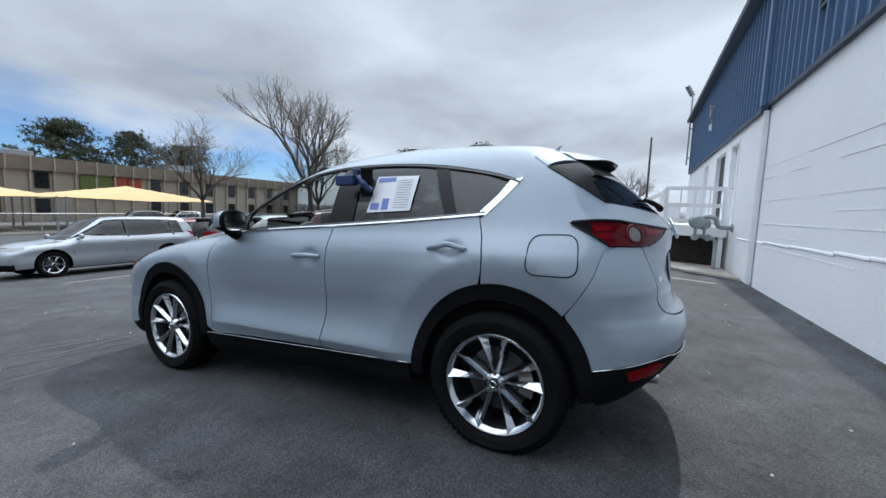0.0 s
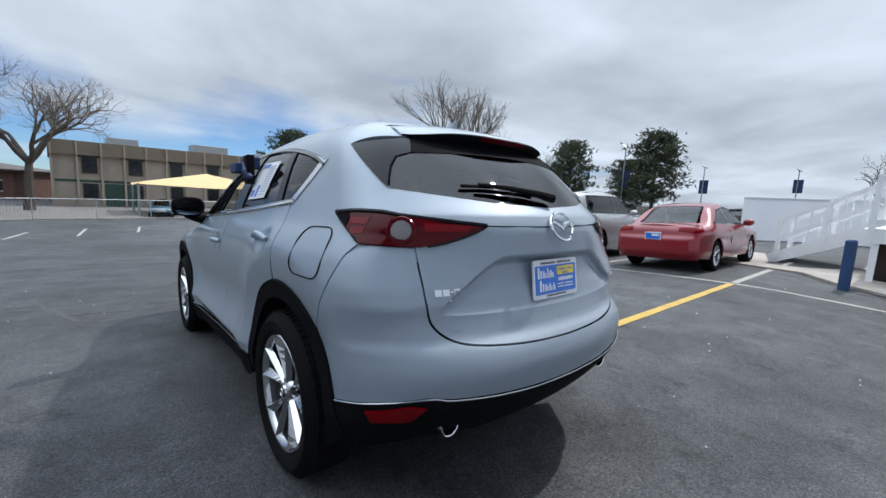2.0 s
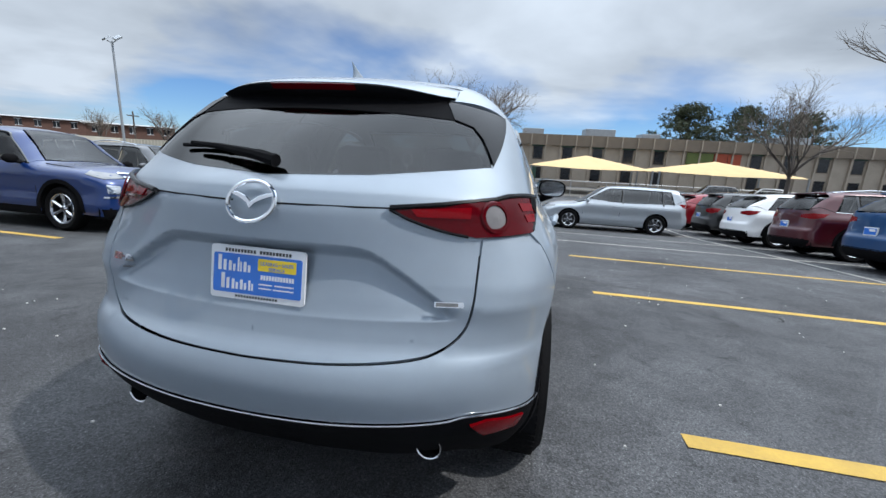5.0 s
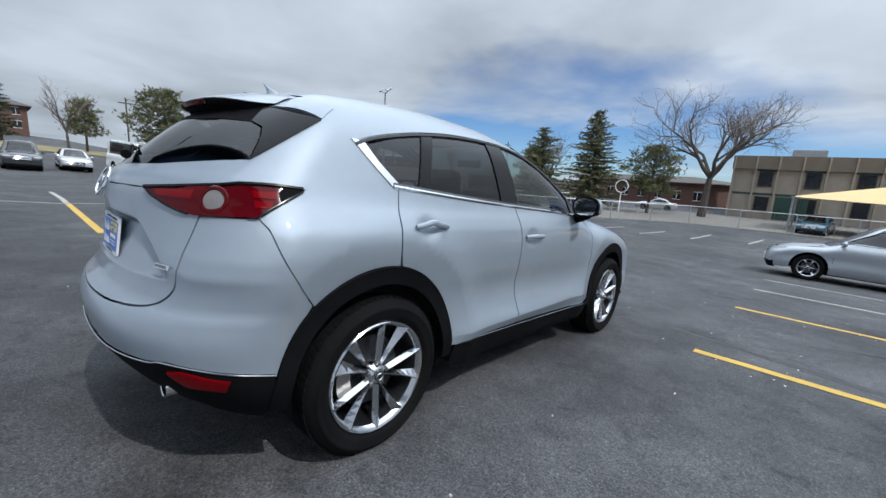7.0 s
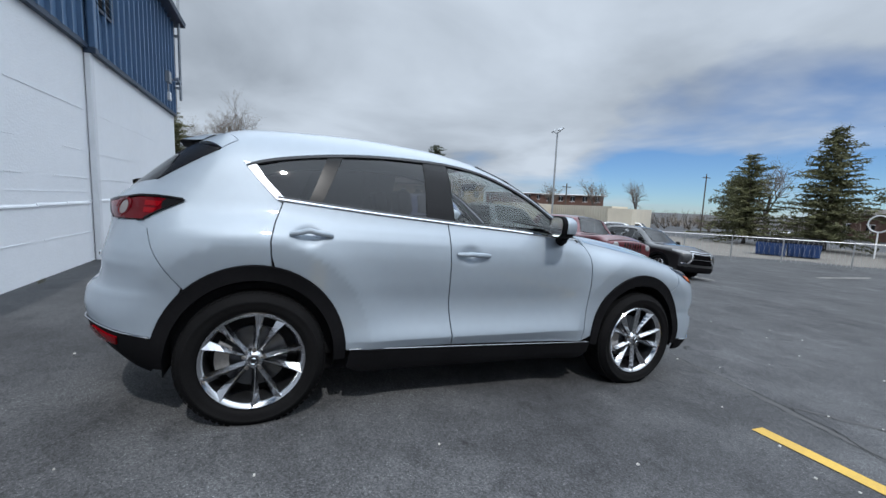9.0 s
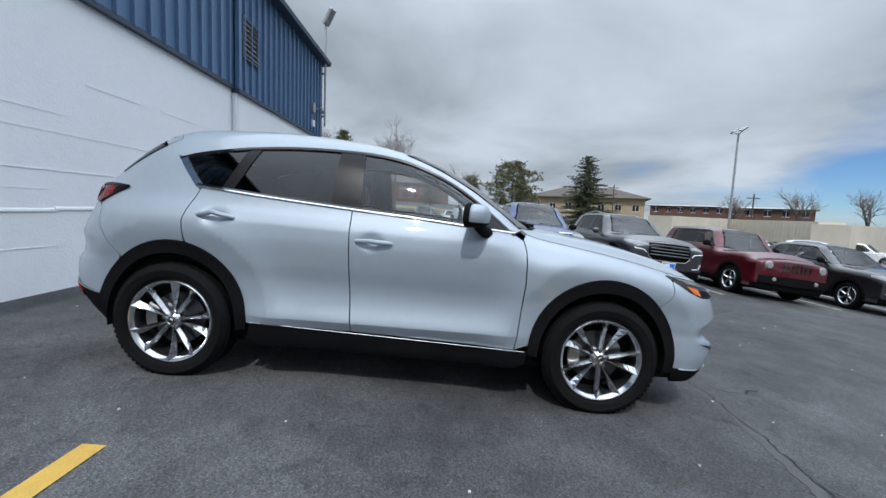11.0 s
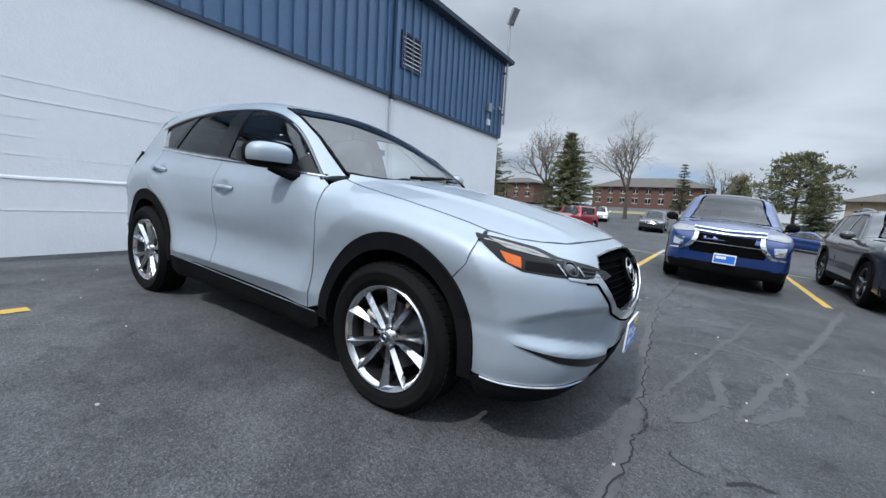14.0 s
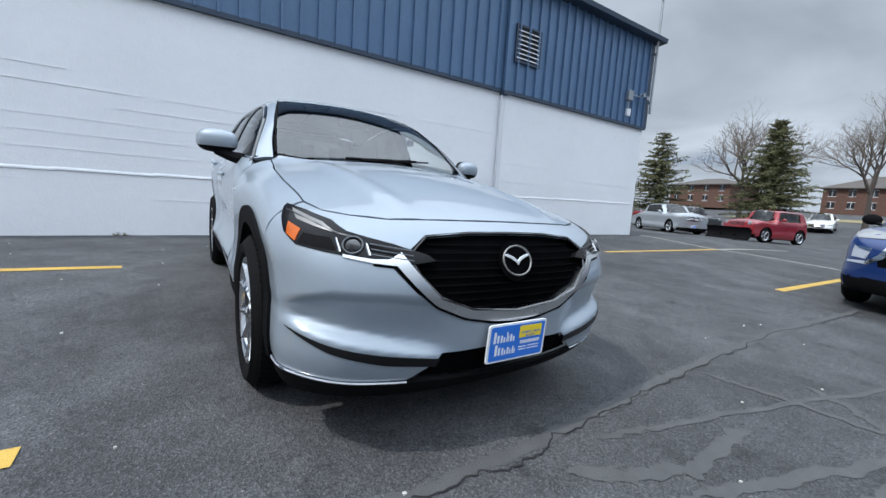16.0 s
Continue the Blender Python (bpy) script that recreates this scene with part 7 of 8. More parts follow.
    if kind == "suv":
        rp = lambda s: [(s * hw * 0.70, tails[0] + 0.18), (s * hw * 0.62, 0.5 * (tails[0] + H)), (s * hw * 0.52, H - 0.17)]  # noqa: E731
        patch(sh, "rear_window", sh.on_rear([(0, tails[0] + 0.15)] + rp(1) + [(0, H - 0.145)] + rp(-1)[::-1]), "rear", g, car, off=0.0, thick=0.01, step=0.12, label="dark rear window")
        part("roof_spoiler", Mesh().prism([(rear[0] + 0.12, H - 0.075), (rear[0] - 0.17, H - 0.10), (rear[0] - 0.17, H - 0.125), (rear[0], H - 0.15)], lambda a, b, h: (h - hw * 0.54, a, b), hw * 1.08), paint, car, bevel=0.008)
    else:
        rp = lambda s: [(s * hw * 0.60, rear[1] + 0.06), (s * hw * 0.56, 0.5 * (rear[0] + rear[1])), (s * hw * 0.49, rear[0] + 0.0)]  # noqa: E731
        patch(sh, "rear_window", sh.on_top([(0, rear[1])] + rp(1) + [(0, rear[0] - 0.03)] + rp(-1)[::-1]), "top", g, car, off=-0.002, thick=0.01, step=0.12, label="dark rear window")
    inn = Mesh().box((-hw * 0.78, ry - 0.3, 0.20), (hw * 0.78, fy + 0.3, 0.34)).box((-hw * 0.80, rear[1] + 0.35, 0.34), (hw * 0.80, ws[0] - 0.45, zb0 - 0.12)).box((-hw * 0.55, -0.2, zb0 - 0.12), (-hw * 0.15, 0.0, zb0 + 0.30)).box((hw * 0.15, -0.2, zb0 - 0.12), (hw * 0.55, 0.0, zb0 + 0.30))
    part("cabin", inn, DARKIN, car, bevel=0.03)
    return car


def stand(x, y, rz):
    """A pose on the sloping ground for a thing that heads along rz."""
    e = 0.6
    gx_, gy_ = (lie(x + e, y) - lie(x - e, y)) / (2 * e), (lie(x, y + e) - lie(x, y - e)) / (2 * e)
    n = Vector((-gx_, -gy_, 1)).normalized()
    f_ = Vector((-math.sin(radians(rz)), math.cos(radians(rz)), 0))
    s_ = f_.cross(n).normalized()
    f_ = n.cross(s_)
    return Matrix(((s_.x, f_.x, n.x, x), (s_.y, f_.y, n.y, y), (s_.z, f_.z, n.z, lie(x, y)), (0, 0, 0, 1)))


PAINT = {k: car_paint(k + "_paint", c, mt, 0.30, False, 1.0) for k, c, mt in (("bright_red", (0.25, 0.005, 0.013), 0.1), ("silver", (0.50, 0.51, 0.52), 0.5), ("vivid_blue", (0.003, 0.052, 0.165), 0.25), ("maroon", (0.065, 0.003, 0.008), 0.25),
     ("white", (0.78, 0.79, 0.80), 0.0), ("black", (0.010, 0.010, 0.011), 0.0), ("deep_red", (0.085, 0.003, 0.008), 0.25), ("royal_blue", (0.003, 0.026, 0.13), 0.25), ("graphite", (0.040, 0.043, 0.049), 0.4), ("light_grey", (0.36, 0.39, 0.42), 0.5), ("teal_blue", (0.03, 0.09, 0.14), 0.3))}
make_car("sedan", "bright red four-door sedan parked nose-in", stand(9.5, 0.36, -90), PAINT["bright_red"], L=4.62, W=1.80, H=1.46, base=2.65, r=0.315, kind="sedan", belt=(0.93, 0.97), ws=(0.95, 0.10), hood=(0.80, 0.98), rear=(-0.95, -1.62), lamps=(0.68, 0.11), tails=(0.86, 0.15))
make_car("off_road_suv", "silver off-road sport utility vehicle with roof rails", stand(9.68, 3.08, -90), PAINT["silver"], L=4.80, W=1.92, H=1.78, base=2.79, r=0.385, belt=(1.15, 1.16), ws=(0.75, 0.20), hood=(1.10, 1.18), rear=(-2.05, -2.22), rails=True, lamps=(0.95, 0.16), tails=(1.10, 0.34), boxy=1.0, slope=0.5, roofw=0.70, face=SATIN)
make_car("compact_suv", "vivid blue compact crossover parked nose-in", stand(9.55, 5.95, -90), PAINT["vivid_blue"], L=4.60, W=1.88, H=1.66, rear=(-1.70, -2.10), clad=True, tails=(1.02, 0.15))
make_car("mid_size_suv", "maroon sport utility vehicle with chrome trim", stand(9.75, 8.72, -90), PAINT["maroon"], L=4.85, W=1.90, H=1.70, base=2.86, r=0.375, rear=(-1.95, -2.25), clad=True, rails=True, tails=(1.02, 0.14))
make_car("crossover_suv", "white crossover parked nose-in", stand(9.65, 11.45, -90), PAINT["white"], L=4.75, W=1.90, H=1.68, base=2.82, r=0.37, rear=(-1.75, -2.15), clad=True, tails=(1.02, 0.15))
make_car("dark_suv", "black sport utility vehicle parked nose-in", stand(9.7, 14.15, -90), PAINT["black"], L=4.7, W=1.88, H=1.72, rear=(-1.85, -2.1), clad=True, tails=(1.0, 0.2))
make_car("hatchback_suv", "bright red small crossover parked nose-in", stand(9.6, 16.9, -90), PAINT["bright_red"], L=4.45, W=1.82, H=1.62, base=2.6, rear=(-1.65, -1.95), tails=(1.0, 0.16))
make_car("minivan", "silver minivan with tinted windows", stand(3.95, 13.3, 90), PAINT["light_grey"], L=5.16, W=1.98, H=1.70, base=3.0, r=0.355, belt=(1.03, 1.10), ws=(1.35, 0.30), hood=(0.86, 1.04), rear=(-2.20, -2.42), lamps=(0.80, 0.11), tails=(1.08, 0.16), front_off=1.0, slope=0.6)
make_car("blue_crossover", "royal blue crossover with chrome front blades", stand(-7.86, 2.80, -90), PAINT["royal_blue"], L=4.42, W=1.81, H=1.69, base=2.67, rear=(-1.55, -1.95), grille="wing", lamps=(0.93, 0.12), clad=True, fog=True, hood=(1.0, 1.13))
make_car("grey_suv", "graphite sport utility vehicle with black grille", stand(-8.4, 5.62, -90), PAINT["graphite"], L=4.92, W=1.92, H=1.70, base=2.86, r=0.38, rear=(-2.0, -2.25), lamps=(0.95, 0.10), clad=True, rails=True, hood=(1.06, 1.17), boxy=0.6, grille="truck", face=DARKALLOY)
make_car("boxy_suv", "maroon boxy sport utility vehicle with round head lamps", stand(-7.95, 8.45, -90), PAINT["deep_red"], L=4.42, W=1.78, H=1.66, base=2.635, r=0.345, belt=(1.10, 1.12), ws=(0.75, 0.22), hood=(1.02, 1.10), rear=(-1.90, -2.05), grille="slots", lamps=(0.83, 0.18), clad=True, plates=False, boxy=1.0, slope=0.4, roofw=0.72)
make_car("small_crossover", "black small crossover parked nose-out", stand(-7.7, 11.3, -90), PAINT["black"], L=4.30, W=1.76, H=1.60, base=2.62, r=0.33, rear=(-1.55, -1.9), grille="wing", lamps=(0.86, 0.10), clad=True, plates=False)
make_car("pickup_truck", "white crew-cab pickup truck", stand(-16.6, 18.6, -130), PAINT["white"], L=5.9, W=2.02, H=1.92, base=3.75, r=0.41, kind="pickup", belt=(1.28, 1.30), ws=(1.35, 0.72), hood=(1.22, 1.32), rear=(-0.85, -0.98), lamps=(1.06, 0.2), tails=(1.10, 0.40), boxy=1.0, roofw=0.74)
make_car("pickup_truck", "grey crew-cab pickup truck by the road", stand(-26.2, -11.2, -31), PAINT["light_grey"], L=5.85, W=2.03, H=1.88, base=3.65, r=0.41, kind="pickup", belt=(1.26, 1.28), ws=(1.35, 0.72), hood=(1.20, 1.30), rear=(-0.85, -0.98), lamps=(1.05, 0.2), tails=(1.1, 0.4), boxy=1.0, roofw=0.74)
make_car("black_off_roader", "black off-road vehicle by the road", stand(-30.3, -11.6, -31), PAINT["black"], L=4.3, W=1.86, H=1.82, base=2.5, r=0.40, belt=(1.2, 1.2), ws=(0.55, 0.30), hood=(1.12, 1.18), rear=(-1.8, -1.95), lamps=(1.0, 0.18), grille="slots", boxy=1.0, slope=0.3, roofw=0.76)
pj = make_car("plow_truck", "red off-road vehicle with a snow plow blade", stand(-24.2, -5.0, -107), PAINT["bright_red"], L=3.9, W=1.70, H=1.70, base=2.37, r=0.37, belt=(1.12, 1.12), ws=(0.45, 0.22), hood=(1.04, 1.10), rear=(-1.6, -1.75), lamps=(0.92, 0.16), grille="slots", boxy=1.0, slope=0.3, roofw=0.76)
part("plow_blade", Mesh().sheet(lambda u, v: (-1.15 + 2.3 * u, 2.55 - 0.14 * math.sin(math.pi * v), 0.06 + 0.62 * v), 12, 6), BLACKPL, pj, "dark snow plow blade", smooth=True)
part("plow_frame", Mesh().bar((-0.35, 1.9, 0.35), (-0.35, 2.5, 0.30), 0.08).bar((0.35, 1.9, 0.35), (0.35, 2.5, 0.30), 0.08), BLACKPL, pj)
make_car("compact_car", "blue compact car beyond the fence", stand(2.6, 39.5, 170), PAINT["teal_blue"], L=4.4, W=1.80, H=1.48, base=2.65, r=0.32, kind="sedan", belt=(0.93, 0.97), ws=(0.95, 0.10), hood=(0.80, 0.98), rear=(-0.95, -1.62), lamps=(0.68, 0.11), tails=(0.86, 0.15), plates=False)
make_car("black_truck", "black sport utility vehicle beyond the fence", stand(16.5, 37.0, 80), PAINT["black"], L=4.9, W=1.95, H=1.80, base=2.9, r=0.38, rear=(-2.0, -2.25), plates=False)
for i, (x, y, rz, c, nm, lb) in enumerate(((-40, -9.5, -80, "black", "far_suv", "black car parked far along the lot"), (-42.5, -7.4, -80, "white", "far_sedan", "white car parked far along the lot"), (-36, -1.5, -90, "graphite", "far_suv", "dark car parked far along the lot"), (-38, 1.2, -90, "silver", "far_sedan", "silver car parked far along the lot"),
                                              (-35, 8.5, -20, "royal_blue", "far_sedan", "blue car parked far along the lot"), (30, 8.5, -90, "white", "far_suv", "white car parked across the far lot"), (33, 12, -90, "silver", "far_sedan", "silver car parked across the far lot"), (31, 4.2, -90, "black", "far_suv", "black car parked across the far lot"),
                                              (-33, 30, -60, "white", "far_sedan", "white car parked far along the lot"), (-30, 36, -60, "white", "far_suv", "white car parked far along the lot"), (-22, 47, 100, "white", "far_sedan", "white car on the far street"), (-12, 52, 100, "silver", "far_sedan", "silver car on the far street"), (22, 40, 85, "silver", "far_suv", "silver car beyond the fence"))):
    if nm == "far_suv":
        make_car(nm, lb, stand(x, y, rz), PAINT[c], L=4.7, W=1.88, H=1.74, rear=(-1.9, -2.15), plates=False)
    else:
        make_car(nm, lb, stand(x, y, rz), PAINT[c], L=4.6, W=1.80, H=1.46, base=2.65, r=0.315, kind="sedan", belt=(0.93, 0.97), ws=(0.95, 0.10), hood=(0.80, 0.98), rear=(-0.95, -1.62), lamps=(0.68, 0.11), tails=(0.86, 0.15), plates=False)
make_car("white_van", "white delivery van on the far lot", stand(-38.5, 5.0, -75), PAINT["white"], L=5.6, W=2.0, H=2.5, base=3.3, r=0.36, belt=(1.35, 1.35), ws=(2.0, 1.3), hood=(1.15, 1.32), rear=(-2.65, -2.75), lamps=(0.95, 0.2), tails=(1.2, 0.5), boxy=1.0, slope=0.3, roofw=0.85, plates=False)


# ---- trees ----
BARK = pbr("grey_bark", (0.075, 0.062, 0.053), 0.9, var=0.3, vscale=3, bump=0.5, bscale=20)
TWIG = pbr("pale_twigs", (0.15, 0.127, 0.107), 0.9, var=0.25, vscale=2)
NEEDLE = pbr("dark_needles", (0.052, 0.066, 0.033), 0.75, var=0.5, vscale=1.3)
NEEDLE2 = pbr("olive_needles", (0.112, 0.115, 0.052), 0.75, var=0.5, vscale=1.3)


def bare_tree(x, y, h, spread, seed, label="leafless tree with fine grey twigs", levels=6):
    rt = random.Random(seed)
    t = thing("bare_tree", label, "tree", pose(x, y, lie(x, y) - 0.05, 0, 0, rt.uniform(0, 360)), "leafless trees")
    wood, twigs = Mesh(), Mesh()

    def grow(p, d, length, r, lev):
        n = 3 if lev < 3 else 2
        pts, q = [p], p
        for i in range(n):
            d = (d + Vector((rt.gauss(0, 0.13 if lev else 0.03), rt.gauss(0, 0.13 if lev else 0.03), rt.gauss(0.03, 0.08)))).normalized()
            q = q + d * (length / n)
            pts.append(q)
        rs = [r * (1 - 0.42 * i / n) for i in range(n + 1)]
        (wood if lev < 3 else twigs).tube(pts, rs, 7 if lev < 2 else 4 if lev < 4 else 3, caps=False)
        if lev >= levels:
            return
        kids = (4 if lev == 0 else 3 if lev < 4 else 2) + (rt.random() < 0.45)
        for k in range(kids):
            a = rt.uniform(0, 6.28) if lev else 6.28 * k / kids + rt.uniform(-0.4, 0.4)
            side = d.orthogonal().normalized()
            side = Matrix.Rotation(a, 3, d) @ side
            lean = rt.uniform(0.35, 0.85) * spread if lev else rt.uniform(0.35, 0.75) * spread
            nd = (d + side * lean + Vector((0, 0, 0.12))).normalized()
            at = pts[-1] if k < 2 or lev == 0 else pts[-2]
            grow(at, nd, length * rt.uniform(0.58, 0.82) * (1.15 if lev == 0 else 1), r * rt.uniform(0.48, 0.64), lev + 1)

    grow(Vector((0, 0, 0)), Vector((0.03, 0.02, 1)), h * (0.17 if spread < 1.3 else 0.13), h * 0.0135, 0)
    top = max(q[2] for q in wood.v + twigs.v)
    k = h / top
    for m in (wood, twigs):
        m.v = [(a * k, b * k, c * k) for a, b, c in m.v]
    part("trunk", wood, BARK, t, smooth=True, fix=False)
    part("crown", twigs, TWIG, t, "fine leafless twigs", fix=False)
    return t


def tuft(m, c, size, rt, flat=0.55):
    for _ in range(5):
        d = Vector((rt.gauss(0, 1), rt.gauss(0, 1), rt.gauss(0, flat))).normalized() * size * rt.uniform(0.6, 1.2)
        s = d.cross(Vector((rt.gauss(0, 1), rt.gauss(0, 1), rt.gauss(0, 1)))).normalized() * size * rt.uniform(0.16, 0.30)
        m.add([c - d * 0.4 - s * 0.4, c - d * 0.3 + s * 0.5, c + d], [(0, 1, 2)])


def conifer(x, y, h, w, seed, mat=None, label="tall dark green conifer tree", bare=0.10, rows=24, shape=0.85):
    rt = random.Random(seed)
    t = thing("conifer", label, "tree", pose(x, y, lie(x, y) - 0.05), "conifers")
    part("trunk", Mesh().tube([(0, 0, 0), (0.05, 0, h * 0.5), (0, 0.03, h * 0.97)], [h * 0.020, h * 0.013, h * 0.003], 7), BARK, t, smooth=True)
    nd, limb = Mesh(), Mesh()
    for i in range(rows):
        f = bare + (1 - bare) * i / rows
        z = h * f
        length = w * (1 - f) ** shape * rt.uniform(0.75, 1.1) + 0.12
        k = 8 if f < 0.7 else 6
        for j in range(k):
            if rt.random() < 0.10:
                continue
            a = 6.28 * (j + rt.random() * 0.8) / k
            l_ = length * rt.uniform(0.55, 1.12)
            d = Vector((math.cos(a), math.sin(a), rt.uniform(-0.22, 0.10) + 0.25 * f))
            limb.tube([Vector((0, 0, z)), Vector((0, 0, z)) + d * l_ * 0.9], [h * 0.004, h * 0.0012], 3, caps=False)
            n = max(3, int(l_ / (h * 0.026)))
            for q in range(1, n + 1):
                u = q / n
                p = Vector((0, 0, z)) + d * (l_ * u) + Vector((rt.gauss(0, 0.05), rt.gauss(0, 0.05), rt.gauss(-0.02, 0.04))) * h * 0.12 * u
                tuft(nd, p, h * 0.062 * (1.15 - 0.4 * u), rt, 0.4)
    tagged(part("bough", limb, BARK, t, fix=False), kind="stuff")
    part("crown", nd, mat or NEEDLE, t, "needle clumps", fix=False)
    return t


def round_pine(x, y, h, w, seed, mat=None, label="rounded pine with clumped needles"):
    rt = random.Random(seed)
    t = thing("pine", label, "tree", pose(x, y, lie(x, y) - 0.05), "pines")
    trunk, nd = Mesh(), Mesh()
    trunk.tube([(0, 0, 0), (0.1, 0.05, h * 0.4), (0, 0.1, h * 0.85)], [h * 0.024, h * 0.016, h * 0.006], 7)
    # tiers of limbs that carry flat clumps, with sky between them
    for k in range(46):
        f = 0.30 + 0.67 * (k + rt.random()) / 46
        a, rr = 2.4 * k + rt.uniform(-0.5, 0.5), w * rt.uniform(0.45, 1.1) * math.sin(math.pi * min(1, (f - 0.05) / 1.0)) ** 0.8
        c = Vector((math.cos(a) * rr, math.sin(a) * rr, h * f + 0.12 * rr))
        trunk.tube([(0, 0, h * f * 0.92), c], [h * 0.006, h * 0.002], 4, caps=False)
        s = h * rt.uniform(0.05, 0.085)
        for q in range(2):
            cc = c.lerp(Vector((0, 0, h * f)), 0.42 * q)
            for _ in range(26):
                p = cc + Vector((rt.gauss(0, 1.0), rt.gauss(0, 1.0), rt.gauss(0, 0.42))) * s * 0.7
                tuft(nd, p, h * 0.042, rt, 0.9)
    part("trunk", trunk, BARK, t, smooth=True, fix=False)
    part("crown", nd, mat or NEEDLE2, t, "needle clumps", fix=False)
    return t


bare_tree(-6.2, 46.5, 13.0, 1.35, 11, "wide leafless tree beside the office building", levels=7)
bare_tree(26.5, 26.5, 15.0, 0.80, 12, levels=7)
bare_tree(29.5, 28.5, 11.0, 0.9, 18, levels=7)
bare_tree(22.0, 36.0, 11.6, 1.15, 13, levels=7)
bare_tree(-30, 58, 10.5, 0.9, 21)
bare_tree(-46.5, -5.6, 12.0, 0.9, 14, levels=7)
bare_tree(-51.0, -16.5, 13.5, 1.1, 15, levels=7)
bare_tree(-76, 58, 9.0, 1.1, 16, levels=5)
bare_tree(-70, 66, 10.5, 1.1, 17, levels=5)
bare_tree(-62, 70, 10.0, 1.1, 23, levels=5)
bare_tree(58, -0.5, 8.0, 1.1, 19, levels=5)
bare_tree(-60, 3.0, 8.0, 0.9, 24, levels=5)
bare_tree(44, 30, 10.0, 1.0, 26, levels=5)
conifer(-17.2, 43.9, 11.0, 5.0, 31, NEEDLE2, rows=28, shape=0.7)
conifer(-22.8, 42.0, 9.2, 4.8, 32, NEEDLE2, rows=26, shape=0.7)
round_pine(-10.5, 43.0, 7.0, 2.9, 33)
round_pine(-27, 47, 7.2, 2.2, 45)
round_pine(26, 73, 13.6, 5.2, 34, NEEDLE)
round_pine(33, 70, 13.0, 4.6, 35, NEEDLE)
round_pine(42, 72, 12.5, 4.6, 39, NEEDLE)
round_pine(39.5, 13.8, 9.6, 2.6, 36, NEEDLE)
round_pine(45.0, 26.6, 10.6, 2.8, 37, NEEDLE)
round_pine(41.0, 17.2, 7.4, 2.2, 38, NEEDLE)
conifer(-41, -10.6, 9.2, 4.3, 40, NEEDLE2, bare=0.12, rows=36, shape=0.75)
conifer(-33, -15.9, 8.0, 3.8, 41, NEEDLE2, rows=26, shape=0.7)
conifer(-56, 11.8, 7.2, 3.4, 42)
conifer(-66, 25, 12.4, 6.4, 43, rows=28, shape=0.7)
round_pine(-67, 5.3, 6.5, 2.2, 44)
round_pine(-44, 8.4, 7.6, 3.0, 46)
conifer(-75, -2, 8.6, 2.4, 47, rows=16)
conifer(-70, 14, 6.4, 2.2, 48, rows=16)

# ---- far buildings ----
TANPC = pbr("tan_precast", (0.33, 0.285, 0.235), 0.85, var=0.12, vscale=1.2, bump=0.15)
TANDK = pbr("brown_fascia", (0.165, 0.135, 0.105), 0.8, var=0.15, vscale=1.0)
GREENP = pbr("dark_green_panel", (0.02, 0.06, 0.045), 0.6, var=0.2)
WINDK = pbr("dark_window", (0.012, 0.014, 0.017), 0.12, var=0.3, spec=0.5)
BRICK = pbr("red_brown_brick", (0.115, 0.060, 0.045), 0.85, var=0.3, vscale=2.5, bump=0.2)
ROOFDK = pbr("weathered_shingle", (0.085, 0.075, 0.068), 0.9, var=0.3, vscale=2.0)
TANST = pbr("tan_render", (0.36, 0.29, 0.20), 0.85, var=0.15, vscale=1.0)
CANVAS = pbr("tan_canvas", (0.62, 0.44, 0.22), 0.8, var=0.08, vscale=1.0)
REDP, GRNP = pbr("rust_red_panel", (0.30, 0.05, 0.02), 0.6), pbr("moss_green_panel", (0.09, 0.12, 0.03), 0.6)

office = thing("office_building", "two-storey tan office building with dark narrow windows", "building", pose(-5.2, 55, lie(0, 55)) @ pose(0, 0, 0, 0, 0, 4))
OL, OH = 62.0, 6.9
part("wall", Mesh().box((0, 0.4, 0), (OL, 16, 6.6)), TANPC, office, "tan precast wall")
part("fascia", Mesh().box((-0.2, 0, 5.45), (OL + 0.2, 16.2, OH)), TANDK, office, "brown ribbed parapet")
part("roof", Mesh().box((0, 0.2, OH - 0.3), (OL, 16, OH - 0.1)), TANDK, office)
rib_me = Mesh().box((-0.07, -0.12, 5.4), (0.07, 0.02, OH)).box((-0.10, 0.1, 0), (0.10, 0.42, 5.45))
pr = part("pilaster", rib_me, TANPC, office)
for i in range(1, 32):
    ob = new("pilaster", pr.data)
    ob.parent, ob.location = office, (2.0 * i, 0, 0)
for i in range(31):
    xw = 1.0 + 2.0 * i
    if 13 <= i <= 16:
        continue
    if i % 2 == 0:
        continue
    for z0, z1 in ((3.55, 5.25), (0.9, 2.45)):
        wd = new("window")
        wd.parent, wd.location = office, (xw, 0.4, z0)
        part("pane", Mesh().box((-0.62, -0.03, 0), (0.62, 0.02, z1 - z0)), WINDK, wd, "dark glass")
        part("window_frame", Mesh().box((-0.70, -0.06, -0.06), (0.70, 0.0, 0)).box((-0.70, -0.06, 0), (-0.62, 0.0, z1 - z0)).box((0.62, -0.06, 0), (0.70, 0.0, z1 - z0)), TANDK, wd)
    part("window_head", Mesh().box((xw - 0.9, 0.34, 5.25), (xw + 0.9, 0.41, 5.45)), GREENP, office, "dark green head panel")
for j, (mt, lb) in enumerate(((GRNP, "moss green glazed panel"), (GRNP, "moss green glazed panel"), (REDP, "rust red glazed panel"), (REDP, "rust red glazed panel"))):
    part("bay_panel", Mesh().box((26.4 + 1.7 * j, 0.2, 2.6), (28.0 + 1.7 * j, 0.36, 5.3)), mt, office, lb)
part("lower_band", Mesh().box((0.2, 0.36, 2.6), (26.2, 0.41, 2.85)), GREENP, office)
